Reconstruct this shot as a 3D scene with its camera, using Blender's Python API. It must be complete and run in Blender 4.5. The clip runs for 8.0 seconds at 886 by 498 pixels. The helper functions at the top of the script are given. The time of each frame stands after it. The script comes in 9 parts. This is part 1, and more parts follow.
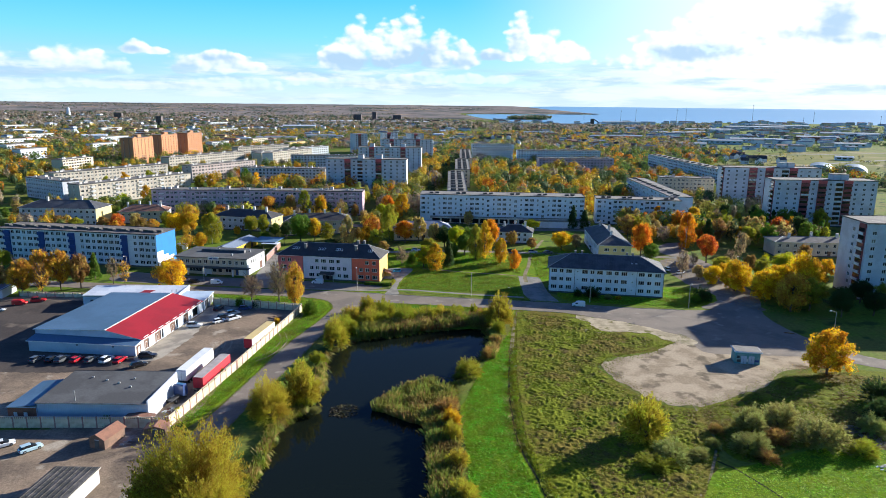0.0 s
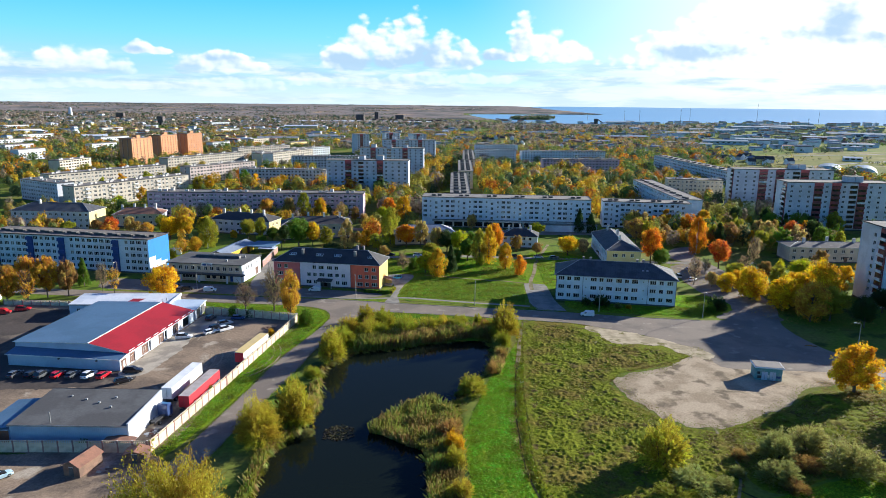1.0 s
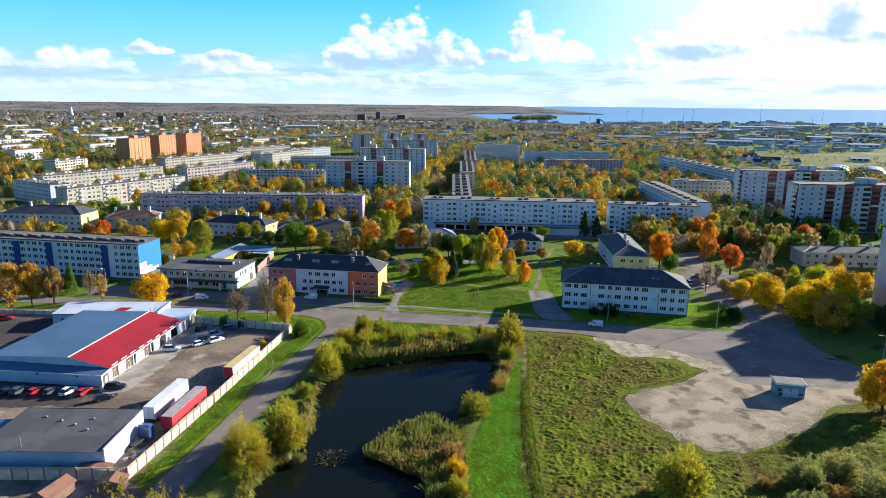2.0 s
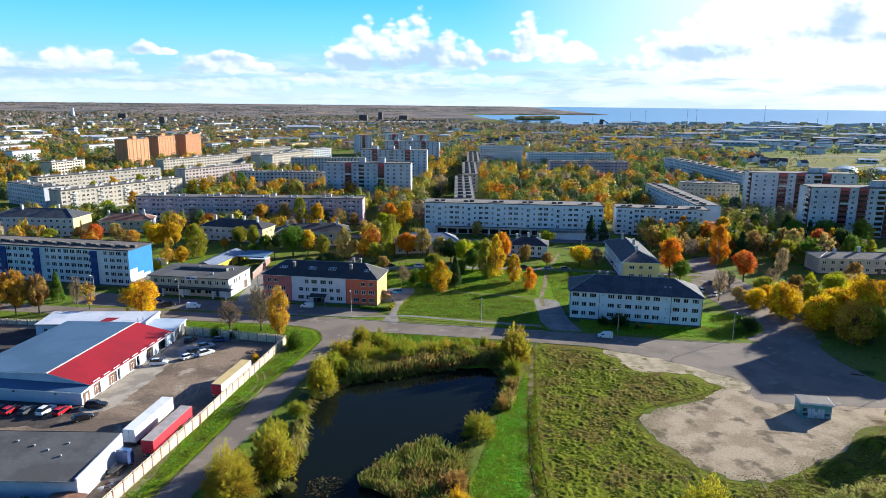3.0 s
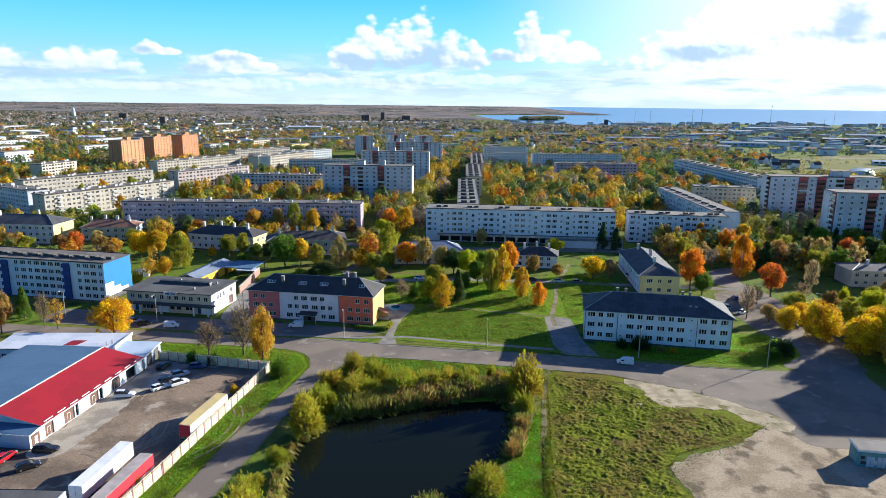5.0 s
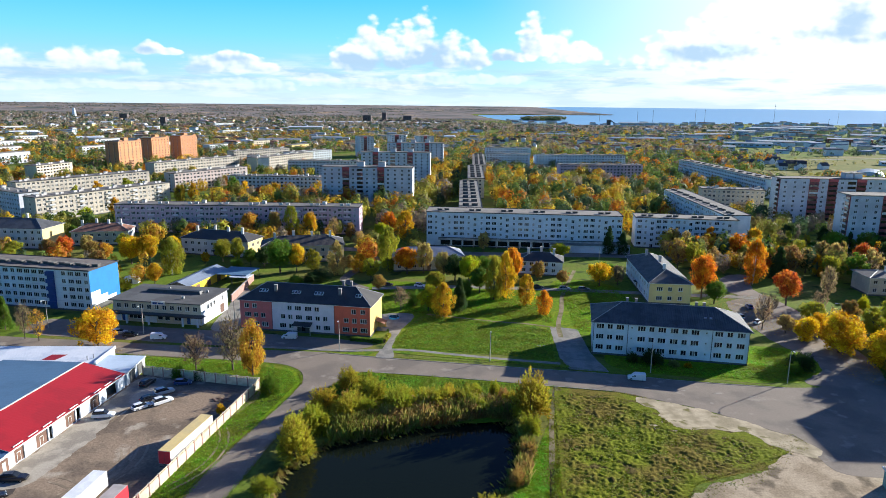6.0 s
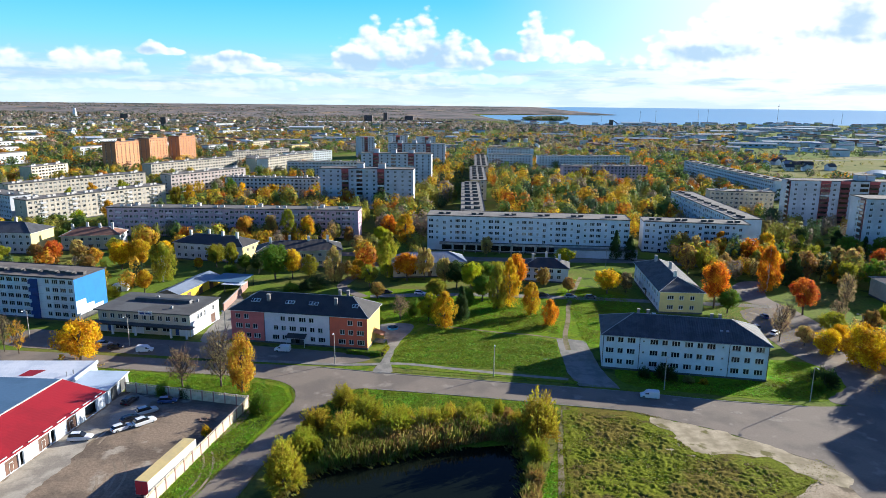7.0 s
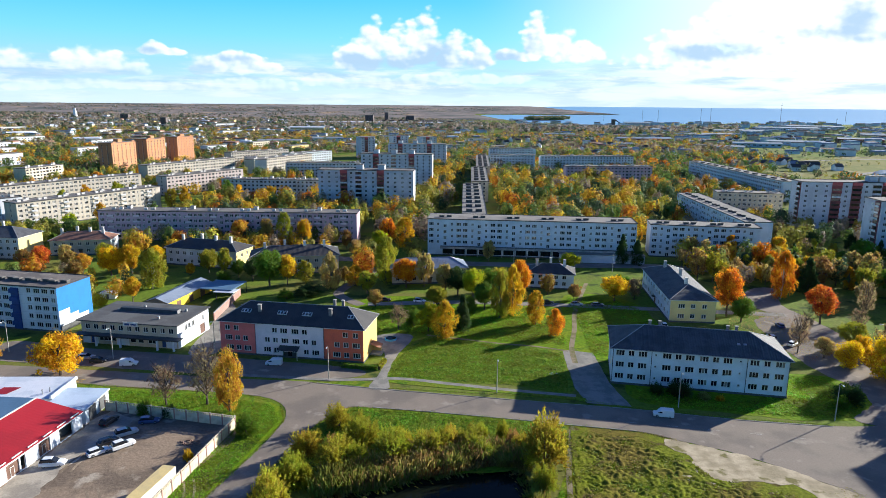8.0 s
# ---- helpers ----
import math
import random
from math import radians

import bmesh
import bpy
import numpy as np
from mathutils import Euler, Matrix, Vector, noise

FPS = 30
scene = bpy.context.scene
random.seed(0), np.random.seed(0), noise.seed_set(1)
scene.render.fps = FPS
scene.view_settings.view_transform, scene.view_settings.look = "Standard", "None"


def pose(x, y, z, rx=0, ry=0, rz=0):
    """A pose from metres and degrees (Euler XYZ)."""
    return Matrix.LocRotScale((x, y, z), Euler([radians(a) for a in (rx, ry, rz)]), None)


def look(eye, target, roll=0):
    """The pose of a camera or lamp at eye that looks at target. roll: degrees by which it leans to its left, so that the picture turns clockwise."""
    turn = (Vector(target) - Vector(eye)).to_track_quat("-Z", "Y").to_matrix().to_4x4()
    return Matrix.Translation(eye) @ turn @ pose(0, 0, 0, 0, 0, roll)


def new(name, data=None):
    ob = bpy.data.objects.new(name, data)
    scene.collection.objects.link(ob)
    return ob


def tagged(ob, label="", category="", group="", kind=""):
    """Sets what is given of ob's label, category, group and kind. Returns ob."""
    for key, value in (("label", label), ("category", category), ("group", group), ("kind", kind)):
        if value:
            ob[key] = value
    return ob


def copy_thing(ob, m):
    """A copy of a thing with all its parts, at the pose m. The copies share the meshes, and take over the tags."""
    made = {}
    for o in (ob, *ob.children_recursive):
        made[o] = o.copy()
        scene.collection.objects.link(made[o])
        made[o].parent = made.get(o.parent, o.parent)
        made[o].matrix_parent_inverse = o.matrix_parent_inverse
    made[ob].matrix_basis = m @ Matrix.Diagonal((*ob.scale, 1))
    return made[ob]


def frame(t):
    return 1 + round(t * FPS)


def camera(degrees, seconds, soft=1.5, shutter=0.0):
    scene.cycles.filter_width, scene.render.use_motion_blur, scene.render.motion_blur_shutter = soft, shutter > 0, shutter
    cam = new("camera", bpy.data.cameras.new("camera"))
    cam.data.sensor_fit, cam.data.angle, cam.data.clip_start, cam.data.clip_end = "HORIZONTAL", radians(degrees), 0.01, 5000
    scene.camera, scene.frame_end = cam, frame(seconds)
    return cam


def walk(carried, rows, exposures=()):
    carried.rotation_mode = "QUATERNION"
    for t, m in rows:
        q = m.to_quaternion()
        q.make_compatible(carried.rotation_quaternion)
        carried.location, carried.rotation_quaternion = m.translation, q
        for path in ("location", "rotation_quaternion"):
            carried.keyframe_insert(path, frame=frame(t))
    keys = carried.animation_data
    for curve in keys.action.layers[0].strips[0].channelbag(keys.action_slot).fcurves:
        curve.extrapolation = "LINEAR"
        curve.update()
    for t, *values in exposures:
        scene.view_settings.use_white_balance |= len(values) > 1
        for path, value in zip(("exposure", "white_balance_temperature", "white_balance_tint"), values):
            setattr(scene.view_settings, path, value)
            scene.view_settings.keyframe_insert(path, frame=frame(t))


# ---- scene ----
cam = camera(67.6, 8.0, soft=0.8)
PATH = [
    (0, (-0.088, 0.599, 68.679), (-0.083, 2.552, 68.248), 0.6),
    (0.5, (-0.06, 5.818, 68.704), (-0.059, 7.771, 68.273), 0.6),
    (1, (-0.021, 10.996, 68.725), (-0.024, 12.949, 68.294), 0.6),
    (1.5, (0.03, 16.109, 68.736), (0.025, 18.062, 68.304), 0.6),
    (3, (0.094, 31.318, 68.681), (0.079, 33.271, 68.251), 0.6),
    (3.5, (0.124, 36.451, 68.661), (0.107, 38.404, 68.231), 0.6),
    (4, (0.126, 41.557, 68.632), (0.106, 43.51, 68.202), 0.6),
    (4.5, (0.093, 46.601, 68.615), (0.071, 48.554, 68.185), 0.6),
    (6, (0.301, 62.015, 68.737), (0.272, 63.968, 68.307), 0.6),
    (6.5, (0.285, 67.11, 68.792), (0.253, 69.063, 68.361), 0.5),
    (7, (0.272, 72.14, 68.838), (0.238, 74.093, 68.408), 0.6),
    (7.5, (0.357, 77.123, 68.861), (0.321, 79.076, 68.431), 0.6),
    (8, (0.502, 82.164, 68.874), (0.463, 84.117, 68.443), 0.5),
]
walk(cam, [(t, look(eye, target, roll)) for t, eye, target, roll in PATH], exposures=[(0, 1.3, 6250, 8), (8, 1.3, 6250, 8)])

# ---- light ----
SUN_AZ, SUN_EL = 56.5, 17.6          # degrees clockwise from +y, and above the horizon
sun_dir = Vector((math.sin(radians(SUN_AZ)) * math.cos(radians(SUN_EL)), math.cos(radians(SUN_AZ)) * math.cos(radians(SUN_EL)), math.sin(radians(SUN_EL))))
sun_data = bpy.data.lights.new("sun", "SUN")
sun_data.energy, sun_data.angle, sun_data.color = 5.0, radians(0.5), (0.97, 0.915, 0.82)
sun = new("sun", sun_data)
sun.matrix_world = look((0, 0, 300), Vector((0, 0, 300)) - sun_dir)


def build_world():
    world = bpy.data.worlds.new("sky")
    scene.world = world
    world.use_nodes = True
    nt = world.node_tree
    nt.nodes.clear()
    N, L = nt.nodes.new, nt.links.new

    def m(op, a, b=None, c=None, clamp=False):
        n = N("ShaderNodeMath")
        n.operation, n.use_clamp = op, clamp
        for i, x in enumerate((a, b, c)):
            if x is None:
                continue
            if isinstance(x, (int, float)):
                n.inputs[i].default_value = x
            else:
                L(x, n.inputs[i])
        return n.outputs[0]

    def smooth(x, lo, hi):
        n = N("ShaderNodeMapRange")
        n.interpolation_type = "SMOOTHSTEP"
        L(x, n.inputs["Value"])
        n.inputs["From Min"].default_value, n.inputs["From Max"].default_value = lo, hi
        return n.outputs["Result"]

    def mixc(f, a, b):
        n = N("ShaderNodeMix")
        n.data_type = "RGBA"
        L(f, n.inputs["Factor"])
        for sock, x in ((n.inputs["A"], a), (n.inputs["B"], b)):
            if isinstance(x, tuple):
                sock.default_value = (*x, 1)
            else:
                L(x, sock)
        return n.outputs["Result"]

    sky = N("ShaderNodeTexSky")
    sky.sky_type, sky.sun_disc = "NISHITA", False
    sky.sun_elevation, sky.sun_rotation = radians(SUN_EL), radians(SUN_AZ)
    sky.air_density, sky.dust_density, sky.ozone_density = 1.0, 0.6, 2.0
    scaled = N("ShaderNodeVectorMath")
    scaled.operation = "SCALE"
    L(sky.outputs[0], scaled.inputs[0])
    scaled.inputs["Scale"].default_value = 0.012

    co = N("ShaderNodeTexCoord")
    sep = N("ShaderNodeSeparateXYZ")
    L(co.outputs["Generated"], sep.inputs[0])
    x, y, z = sep.outputs
    az = m("MULTIPLY", m("ARCTAN2", x, y), 57.2958)
    el = m("MULTIPLY", m("ARCSINE", z), 57.2958)

    def cloud_noise(dx, dy, sx, sy, scale, detail=9.0):
        comb = N("ShaderNodeCombineXYZ")
        L(m("MULTIPLY", m("ADD", az, dx), sx), comb.inputs[0])
        L(m("MULTIPLY", m("ADD", el, dy), sy), comb.inputs[1])
        n = N("ShaderNodeTexNoise")
        n.inputs["Scale"].default_value, n.inputs["Detail"].default_value, n.inputs["Roughness"].default_value = scale, detail, 0.56
        L(comb.outputs[0], n.inputs["Vector"])
        return n.outputs["Fac"]

    def heap(a0, e0, ra, re, gain):
        da = m("DIVIDE", m("SUBTRACT", az, a0), ra)
        de = m("DIVIDE", m("SUBTRACT", el, e0), re)
        d2 = m("ADD", m("MULTIPLY", da, da), m("MULTIPLY", de, de))
        return m("MULTIPLY", m("EXPONENT", m("MULTIPLY", d2, -1.0)), gain)

    # clear air: pale at the horizon, cyan above it, deep blue overhead, bright towards the sun
    ramp = N("ShaderNodeValToRGB")
    els = ramp.color_ramp.elements
    els[0].position, els[0].color = 0.0, (0.24, 0.33, 0.39, 1)
    els[1].position, els[1].color = 1.0, (0.004, 0.02, 0.105, 1)
    for pos, col in ((0.045, (0.135, 0.27, 0.37, 1)), (0.09, (0.066, 0.26, 0.36, 1)), (0.14, (0.02, 0.213, 0.325, 1)), (0.35, (0.006, 0.043, 0.18, 1))):
        els.new(pos).color = col
    L(z, ramp.inputs[0])
    dot = N("ShaderNodeVectorMath")
    dot.operation = "DOT_PRODUCT"
    L(co.outputs["Generated"], dot.inputs[0])
    dot.inputs[1].default_value = tuple(sun_dir)
    glow = m("MULTIPLY", smooth(dot.outputs["Value"], 0.56, 0.93), m("SUBTRACT", 1.0, m("MULTIPLY", smooth(el, 9.0, 24.0), 0.85)))
    air = N("ShaderNodeMix")
    air.data_type, air.blend_type = "RGBA", "ADD"
    air.inputs["Factor"].default_value = 1.0
    L(ramp.outputs[0], air.inputs["A"])
    L(scaled.outputs[0], air.inputs["B"])
    clear = mixc(m("MULTIPLY", glow, 0.9), air.outputs["Result"], (0.5, 0.51, 0.49))

    # cumulus: lumps with a rounded top and a flat foot (azimuth, elevation of the foot, half width, rise, drop), broken up by billows
    CUMULUS = ((-8.3, 3.19, 2.4, 2.21, 0.78), (-7.2, 3.79, 1.8, 2.94, 1.23), (-4.9, 3.45, 1.7, 2.75, 0.88), (-9.3, 3.51, 1.3, 0.98, 0.59), (-2.9, 3.87, 1.9, 3.43, 1.08), (-0.8, 3.66, 2.4, 2.55, 0.88), (1.2, 3.35, 1.8, 1.67, 0.69), (6.4, 4.21, 1.3, 3.24, 0.88), (8.0, 4.22, 2.1, 2.21, 0.88),
               (9.9, 3.98, 2.6, 1.37, 0.78), (4.4, 3.86, 1.9, 0.69, 0.49), (18.0, 4.64, 2.9, 1.23, 1.23), (21.0, 5.73, 2.8, 1.96, 1.96), (25.1, 6.49, 4.9, 2.94, 2.94), (30.9, 6.65, 5.6, 4.41, 3.92), (35.0, 5.22, 5.4, 4.9, 3.92), (22.7, 3.67, 9.2, 1.47, 1.47))
    LOW_ROW = ((-33.0, 2.28, 1.7, 1.37, 0.64), (-28.8, 2.31, 3.1, 1.67, 0.69), (-26.7, 2.21, 2.4, 1.18, 0.49), (-30.9, 2.07, 1.6, 0.59, 0.44), (-24.2, 3.72, 1.3, 0.74, 0.39), (-22.9, 3.64, 1.2, 0.39, 0.29), (-20.2, 2.6, 2.1, 1.08, 0.59), (-18.2, 3.12, 2.7, 0.88, 0.49), (-17.1, 2.6, 3.0, 0.78, 0.49),
               (-32.3, 0.95, 2.5, 0.49, 0.34), (-28.3, 1.13, 3.6, 0.54, 0.34), (-23.8, 1.06, 3.2, 0.49, 0.29), (-19.8, 1.05, 2.6, 0.78, 0.39), (-16.2, 1.12, 3.1, 0.74, 0.39), (-11.6, 1.87, 1.8, 0.49, 0.29), (-9.7, 1.48, 3.2, 0.59, 0.39), (-6.1, 1.49, 4.0, 0.64, 0.39), (-1.0, 1.95, 4.0, 0.69, 0.44),
               (3.1, 2.0, 3.2, 0.59, 0.44))
    # their grey undersides (azimuth, elevation, half width, half height, depth)
    SHADE = ((-7.1, 2.93, 2.4, 0.69, 0.9), (-8.8, 3.57, 0.9, 0.39, 0.8), (-1.8, 3.89, 1.3, 1.08, 0.75), (-3.5, 3.28, 2.0, 0.59, 0.5), (0.9, 3.15, 1.5, 0.49, 0.5), (4.0, 3.76, 1.3, 0.49, 0.7), (6.0, 4.94, 0.7, 0.98, 0.35), (19.9, 4.02, 3.0, 0.69, 1.0), (29.4, 5.97, 1.3, 1.18, 1.0),
             (26.7, 5.13, 2.3, 0.39, 0.5), (31.6, 4.75, 2.1, 0.49, 0.5))
    LOW_SHADE = ((-31.2, 1.85, 3.9, 0.34, 1.0), (-27.1, 1.94, 2.3, 0.29, 0.8), (-33.0, 1.91, 1.4, 0.29, 0.8), (-21.0, 2.3, 1.3, 0.44, 1.0), (-18.4, 3.3, 1.8, 0.29, 0.5), (-24.6, 3.7, 0.6, 0.29, 0.6), (-8.8, 1.25, 1.9, 0.29, 0.5), (13.4, 1.51, 3.2, 0.34, 0.9), (7.3, 1.41, 2.9, 0.29, 0.7),
                 (-16.2, 0.84, 2.3, 0.25, 0.5))
    field = None
    for a0, e0, ra, up, down in CUMULUS + LOW_ROW:
        da = m("MULTIPLY_ADD", az, 1 / ra, -a0 / ra)
        de = m("MAXIMUM", m("MULTIPLY_ADD", el, 1 / up, -e0 / up), m("MULTIPLY_ADD", el, -1 / down, e0 / down))
        d2 = m("MULTIPLY_ADD", da, da, m("MULTIPLY", de, de))
        field = d2 if field is None else m("SMOOTH_MIN", field, d2, 0.35)
    shade = None
    for a0, e0, ra, re, gain in SHADE + LOW_SHADE:
        h = heap(a0, e0, ra, re, gain)
        shade = h if shade is None else m("ADD", shade, h)

    def billow(scale, dx=0.0, dy=0.0):
        comb = N("ShaderNodeCombineXYZ")
        L(m("ADD", az, 90 + dx), comb.inputs[0])
        L(m("MULTIPLY_ADD", el, 1.5, 30 + dy), comb.inputs[1])
        v = N("ShaderNodeTexVoronoi")
        v.feature, v.inputs["Scale"].default_value, v.inputs["Smoothness"].default_value = "SMOOTH_F1", scale, 0.6
        L(comb.outputs[0], v.inputs["Vector"])
        return m("SUBTRACT", 0.42, v.outputs["Distance"])

    def relief(dx, dy):
        big, small = billow(0.8, dx, dy), billow(1.9, dx, dy)
        return m("ADD", m("MULTIPLY", big, 0.9), m("MULTIPLY_ADD", small, 0.28, m("MULTIPLY", m("SUBTRACT", cloud_noise(3.0 + dx, dy, 0.7, 0.9, 1.0, 5.0), 0.5), 0.7)))

    lumps = relief(0.0, 0.0)
    thick = m("ADD", m("SUBTRACT", 1.0, m("MULTIPLY", field, 0.85)), m("MULTIPLY", lumps, 1.25))
    cover = m("MULTIPLY", smooth(thick, 0.0, 0.55), m("MULTIPLY_ADD", smooth(el, 1.8, 3.4), 0.55, 0.45))
    deck = cloud_noise(11.0, 5.0, 0.07, 0.6, 1.5, 7.0)
    low = m("MULTIPLY", smooth(deck, 0.4, 0.6), m("SUBTRACT", 1.0, smooth(el, 2.2, 4.2)))
    slope = m("SUBTRACT", relief(0.28, 0.3), lumps)
    lit = smooth(m("ADD", m("MULTIPLY_ADD", slope, -0.6, m("MULTIPLY", glow, 0.2)), m("SUBTRACT", 0.0, m("MULTIPLY", shade, 0.75))), -0.5, 0.2)
    cloud = mixc(lit, (0.205, 0.28, 0.365), (0.465, 0.47, 0.475))
    deck_tone = mixc(smooth(cloud_noise(25.0, 2.0, 0.16, 0.9, 1.4, 6.0), 0.4, 0.62), (0.2, 0.28, 0.355), (0.4, 0.415, 0.43))
    out = mixc(m("MULTIPLY", low, 0.75), clear, deck_tone)
    out = mixc(m("MULTIPLY", cover, 0.94), out, cloud)
    # white air low over the horizon
    out = mixc(m("MULTIPLY", m("SUBTRACT", 1.0, smooth(el, 0.0, 1.9)), 0.5), out, (0.33, 0.385, 0.425))
    bg = N("ShaderNodeBackground")
    L(out, bg.inputs[0])
    bg.inputs[1].default_value = 1.05
    end = N("ShaderNodeOutputWorld")
    L(bg.outputs[0], end.inputs[0])


build_world()


# ---- materials ----
def surface(name, base, second=None, vary=0.18, rough=0.8, scales=(0.15, 2.5), bump=0.2, metal=0.0, edge=(0.42, 0.6), rnd=0.0, wave=None, spec=0.4, patch=None):
    """A worn surface: large stains of a second colour, fine grain, relief; rnd: change from object to object; wave: ribs (axis, metres, depth)."""
    mat = bpy.data.materials.new(name)
    mat.use_nodes = True
    nt = mat.node_tree
    N, L = nt.nodes.new, nt.links.new
    bsdf = nt.nodes["Principled BSDF"]
    co = N("ShaderNodeTexCoord")
    big, fine = N("ShaderNodeTexNoise"), N("ShaderNodeTexNoise")
    for n, s, d in ((big, scales[0], 6.0), (fine, scales[1], 5.0)):
        n.inputs["Scale"].default_value, n.inputs["Detail"].default_value, n.inputs["Roughness"].default_value = s, d, 0.6
        L(co.outputs["Object"], n.inputs["Vector"])
    second = second or tuple(c * 0.72 for c in base)
    ramp = N("ShaderNodeMapRange")
    ramp.interpolation_type = "SMOOTHSTEP"
    ramp.inputs["From Min"].default_value, ramp.inputs["From Max"].default_value = edge
    L(big.outputs["Fac"], ramp.inputs["Value"])
    mix = N("ShaderNodeMix")
    mix.data_type = "RGBA"
    mix.inputs["A"].default_value, mix.inputs["B"].default_value = (*base, 1), (*second, 1)
    L(ramp.outputs["Result"], mix.inputs["Factor"])
    colour = mix.outputs["Result"]
    if patch:
        # a third colour in smaller patches
        pn = N("ShaderNodeTexNoise")
        pn.inputs["Scale"].default_value, pn.inputs["Detail"].default_value = patch[1], 4.0
        L(co.outputs["Object"], pn.inputs["Vector"])
        pr = N("ShaderNodeMapRange")
        pr.interpolation_type = "SMOOTHSTEP"
        pr.inputs["From Min"].default_value, pr.inputs["From Max"].default_value = patch[2], patch[2] + 0.12
        L(pn.outputs["Fac"], pr.inputs["Value"])
        pm = N("ShaderNodeMix")
        pm.data_type = "RGBA"
        pm.inputs["B"].default_value = (*patch[0], 1)
        L(pr.outputs["Result"], pm.inputs["Factor"])
        L(colour, pm.inputs["A"])
        colour = pm.outputs["Result"]
    hsv = N("ShaderNodeHueSaturation")
    gain = N("ShaderNodeMapRange")
    gain.inputs["From Min"].default_value, gain.inputs["From Max"].default_value = 0.25, 0.75
    gain.inputs["To Min"].default_value, gain.inputs["To Max"].default_value = 1 - vary, 1 + vary
    L(fine.outputs["Fac"], gain.inputs["Value"])
    value = gain.outputs["Result"]
    if rnd:
        info = N("ShaderNodeObjectInfo")
        r = N("ShaderNodeMapRange")
        r.inputs["To Min"].default_value, r.inputs["To Max"].default_value = 1 - rnd, 1 + rnd
        L(info.outputs["Random"], r.inputs["Value"])
        mul = N("ShaderNodeMath")
        mul.operation = "MULTIPLY"
        L(value, mul.inputs[0])
        L(r.outputs["Result"], mul.inputs[1])
        value = mul.outputs[0]
    L(colour, hsv.inputs["Color"])
    L(value, hsv.inputs["Value"])
    L(hsv.outputs[0], bsdf.inputs["Base Color"])
    bsdf.inputs["Roughness"].default_value, bsdf.inputs["Metallic"].default_value = rough, metal
    bsdf.inputs["Specular IOR Level"].default_value = spec
    height = fine.outputs["Fac"]
    bp = N("ShaderNodeBump")
    bp.inputs["Strength"].default_value, bp.inputs["Distance"].default_value = bump, 0.15
    if wave:
        wv = N("ShaderNodeTexWave")
        wv.bands_direction = wave[0]
        wv.inputs["Scale"].default_value = 0.314 / wave[1]
        wv.inputs["Distortion"].default_value = 0.2
        L(co.outputs["Object"], wv.inputs["Vector"])
        add = N("ShaderNodeMath")
        add.operation = "MULTIPLY_ADD"
        L(wv.outputs["Fac"], add.inputs[0])
        add.inputs[1].default_value = wave[2]
        L(fine.outputs["Fac"], add.inputs[2])
        height = add.outputs[0]
    L(height, bp.inputs["Height"])
    L(bp.outputs[0], bsdf.inputs["Normal"])
    return mat


def leaf_material(name, colour=None, through_light=0.48, spread=0.2, drift=0.25):
    """Leaves: own hue from the object's colour (or the given one), changing from leaf to leaf; part of the light passes through."""
    mat = bpy.data.materials.new(name)
    mat.use_nodes = True
    nt = mat.node_tree
    N, L = nt.nodes.new, nt.links.new
    bsdf, end = nt.nodes["Principled BSDF"], nt.nodes["Material Output"]
    geo, hsv = N("ShaderNodeNewGeometry"), N("ShaderNodeHueSaturation")
    co, bough = N("ShaderNodeTexCoord"), N("ShaderNodeTexNoise")
    bough.inputs["Scale"].default_value, bough.inputs["Detail"].default_value = drift, 2.0
    L(co.outputs["Object"], bough.inputs["Vector"])
    if colour:
        hsv.inputs["Color"].default_value = (*colour, 1)
    else:
        L(N("ShaderNodeObjectInfo").outputs["Color"], hsv.inputs["Color"])
    for sock, lo, hi in (("Hue", 0.475, 0.53), ("Value", 1 - spread, 1 + spread)):
        r = N("ShaderNodeMapRange")
        r.inputs["To Min"].default_value, r.inputs["To Max"].default_value = lo, hi
        L(geo.outputs["Random Per Island"], r.inputs["Value"])
        # whole boughs turn earlier or later than their neighbours
        d, both = N("ShaderNodeMapRange"), N("ShaderNodeMath")
        d.inputs["From Min"].default_value, d.inputs["From Max"].default_value = 0.3, 0.7
        d.inputs["To Min"].default_value, d.inputs["To Max"].default_value = (-0.028, 0.028) if sock == "Hue" else (-0.3, 0.26)
        L(bough.outputs["Fac"], d.inputs["Value"])
        L(r.outputs["Result"], both.inputs[0])
        L(d.outputs["Result"], both.inputs[1])
        L(both.outputs[0], hsv.inputs[sock])
    trans, mix = N("ShaderNodeBsdfTranslucent"), N("ShaderNodeMixShader")
    L(hsv.outputs[0], bsdf.inputs["Base Color"])
    L(hsv.outputs[0], trans.inputs["Color"])
    bsdf.inputs["Roughness"].default_value, bsdf.inputs["Specular IOR Level"].default_value = 0.7, 0.2
    mix.inputs[0].default_value = through_light
    L(bsdf.outputs[0], mix.inputs[1])
    L(trans.outputs[0], mix.inputs[2])
    L(mix.outputs[0], end.inputs["Surface"])
    return mat


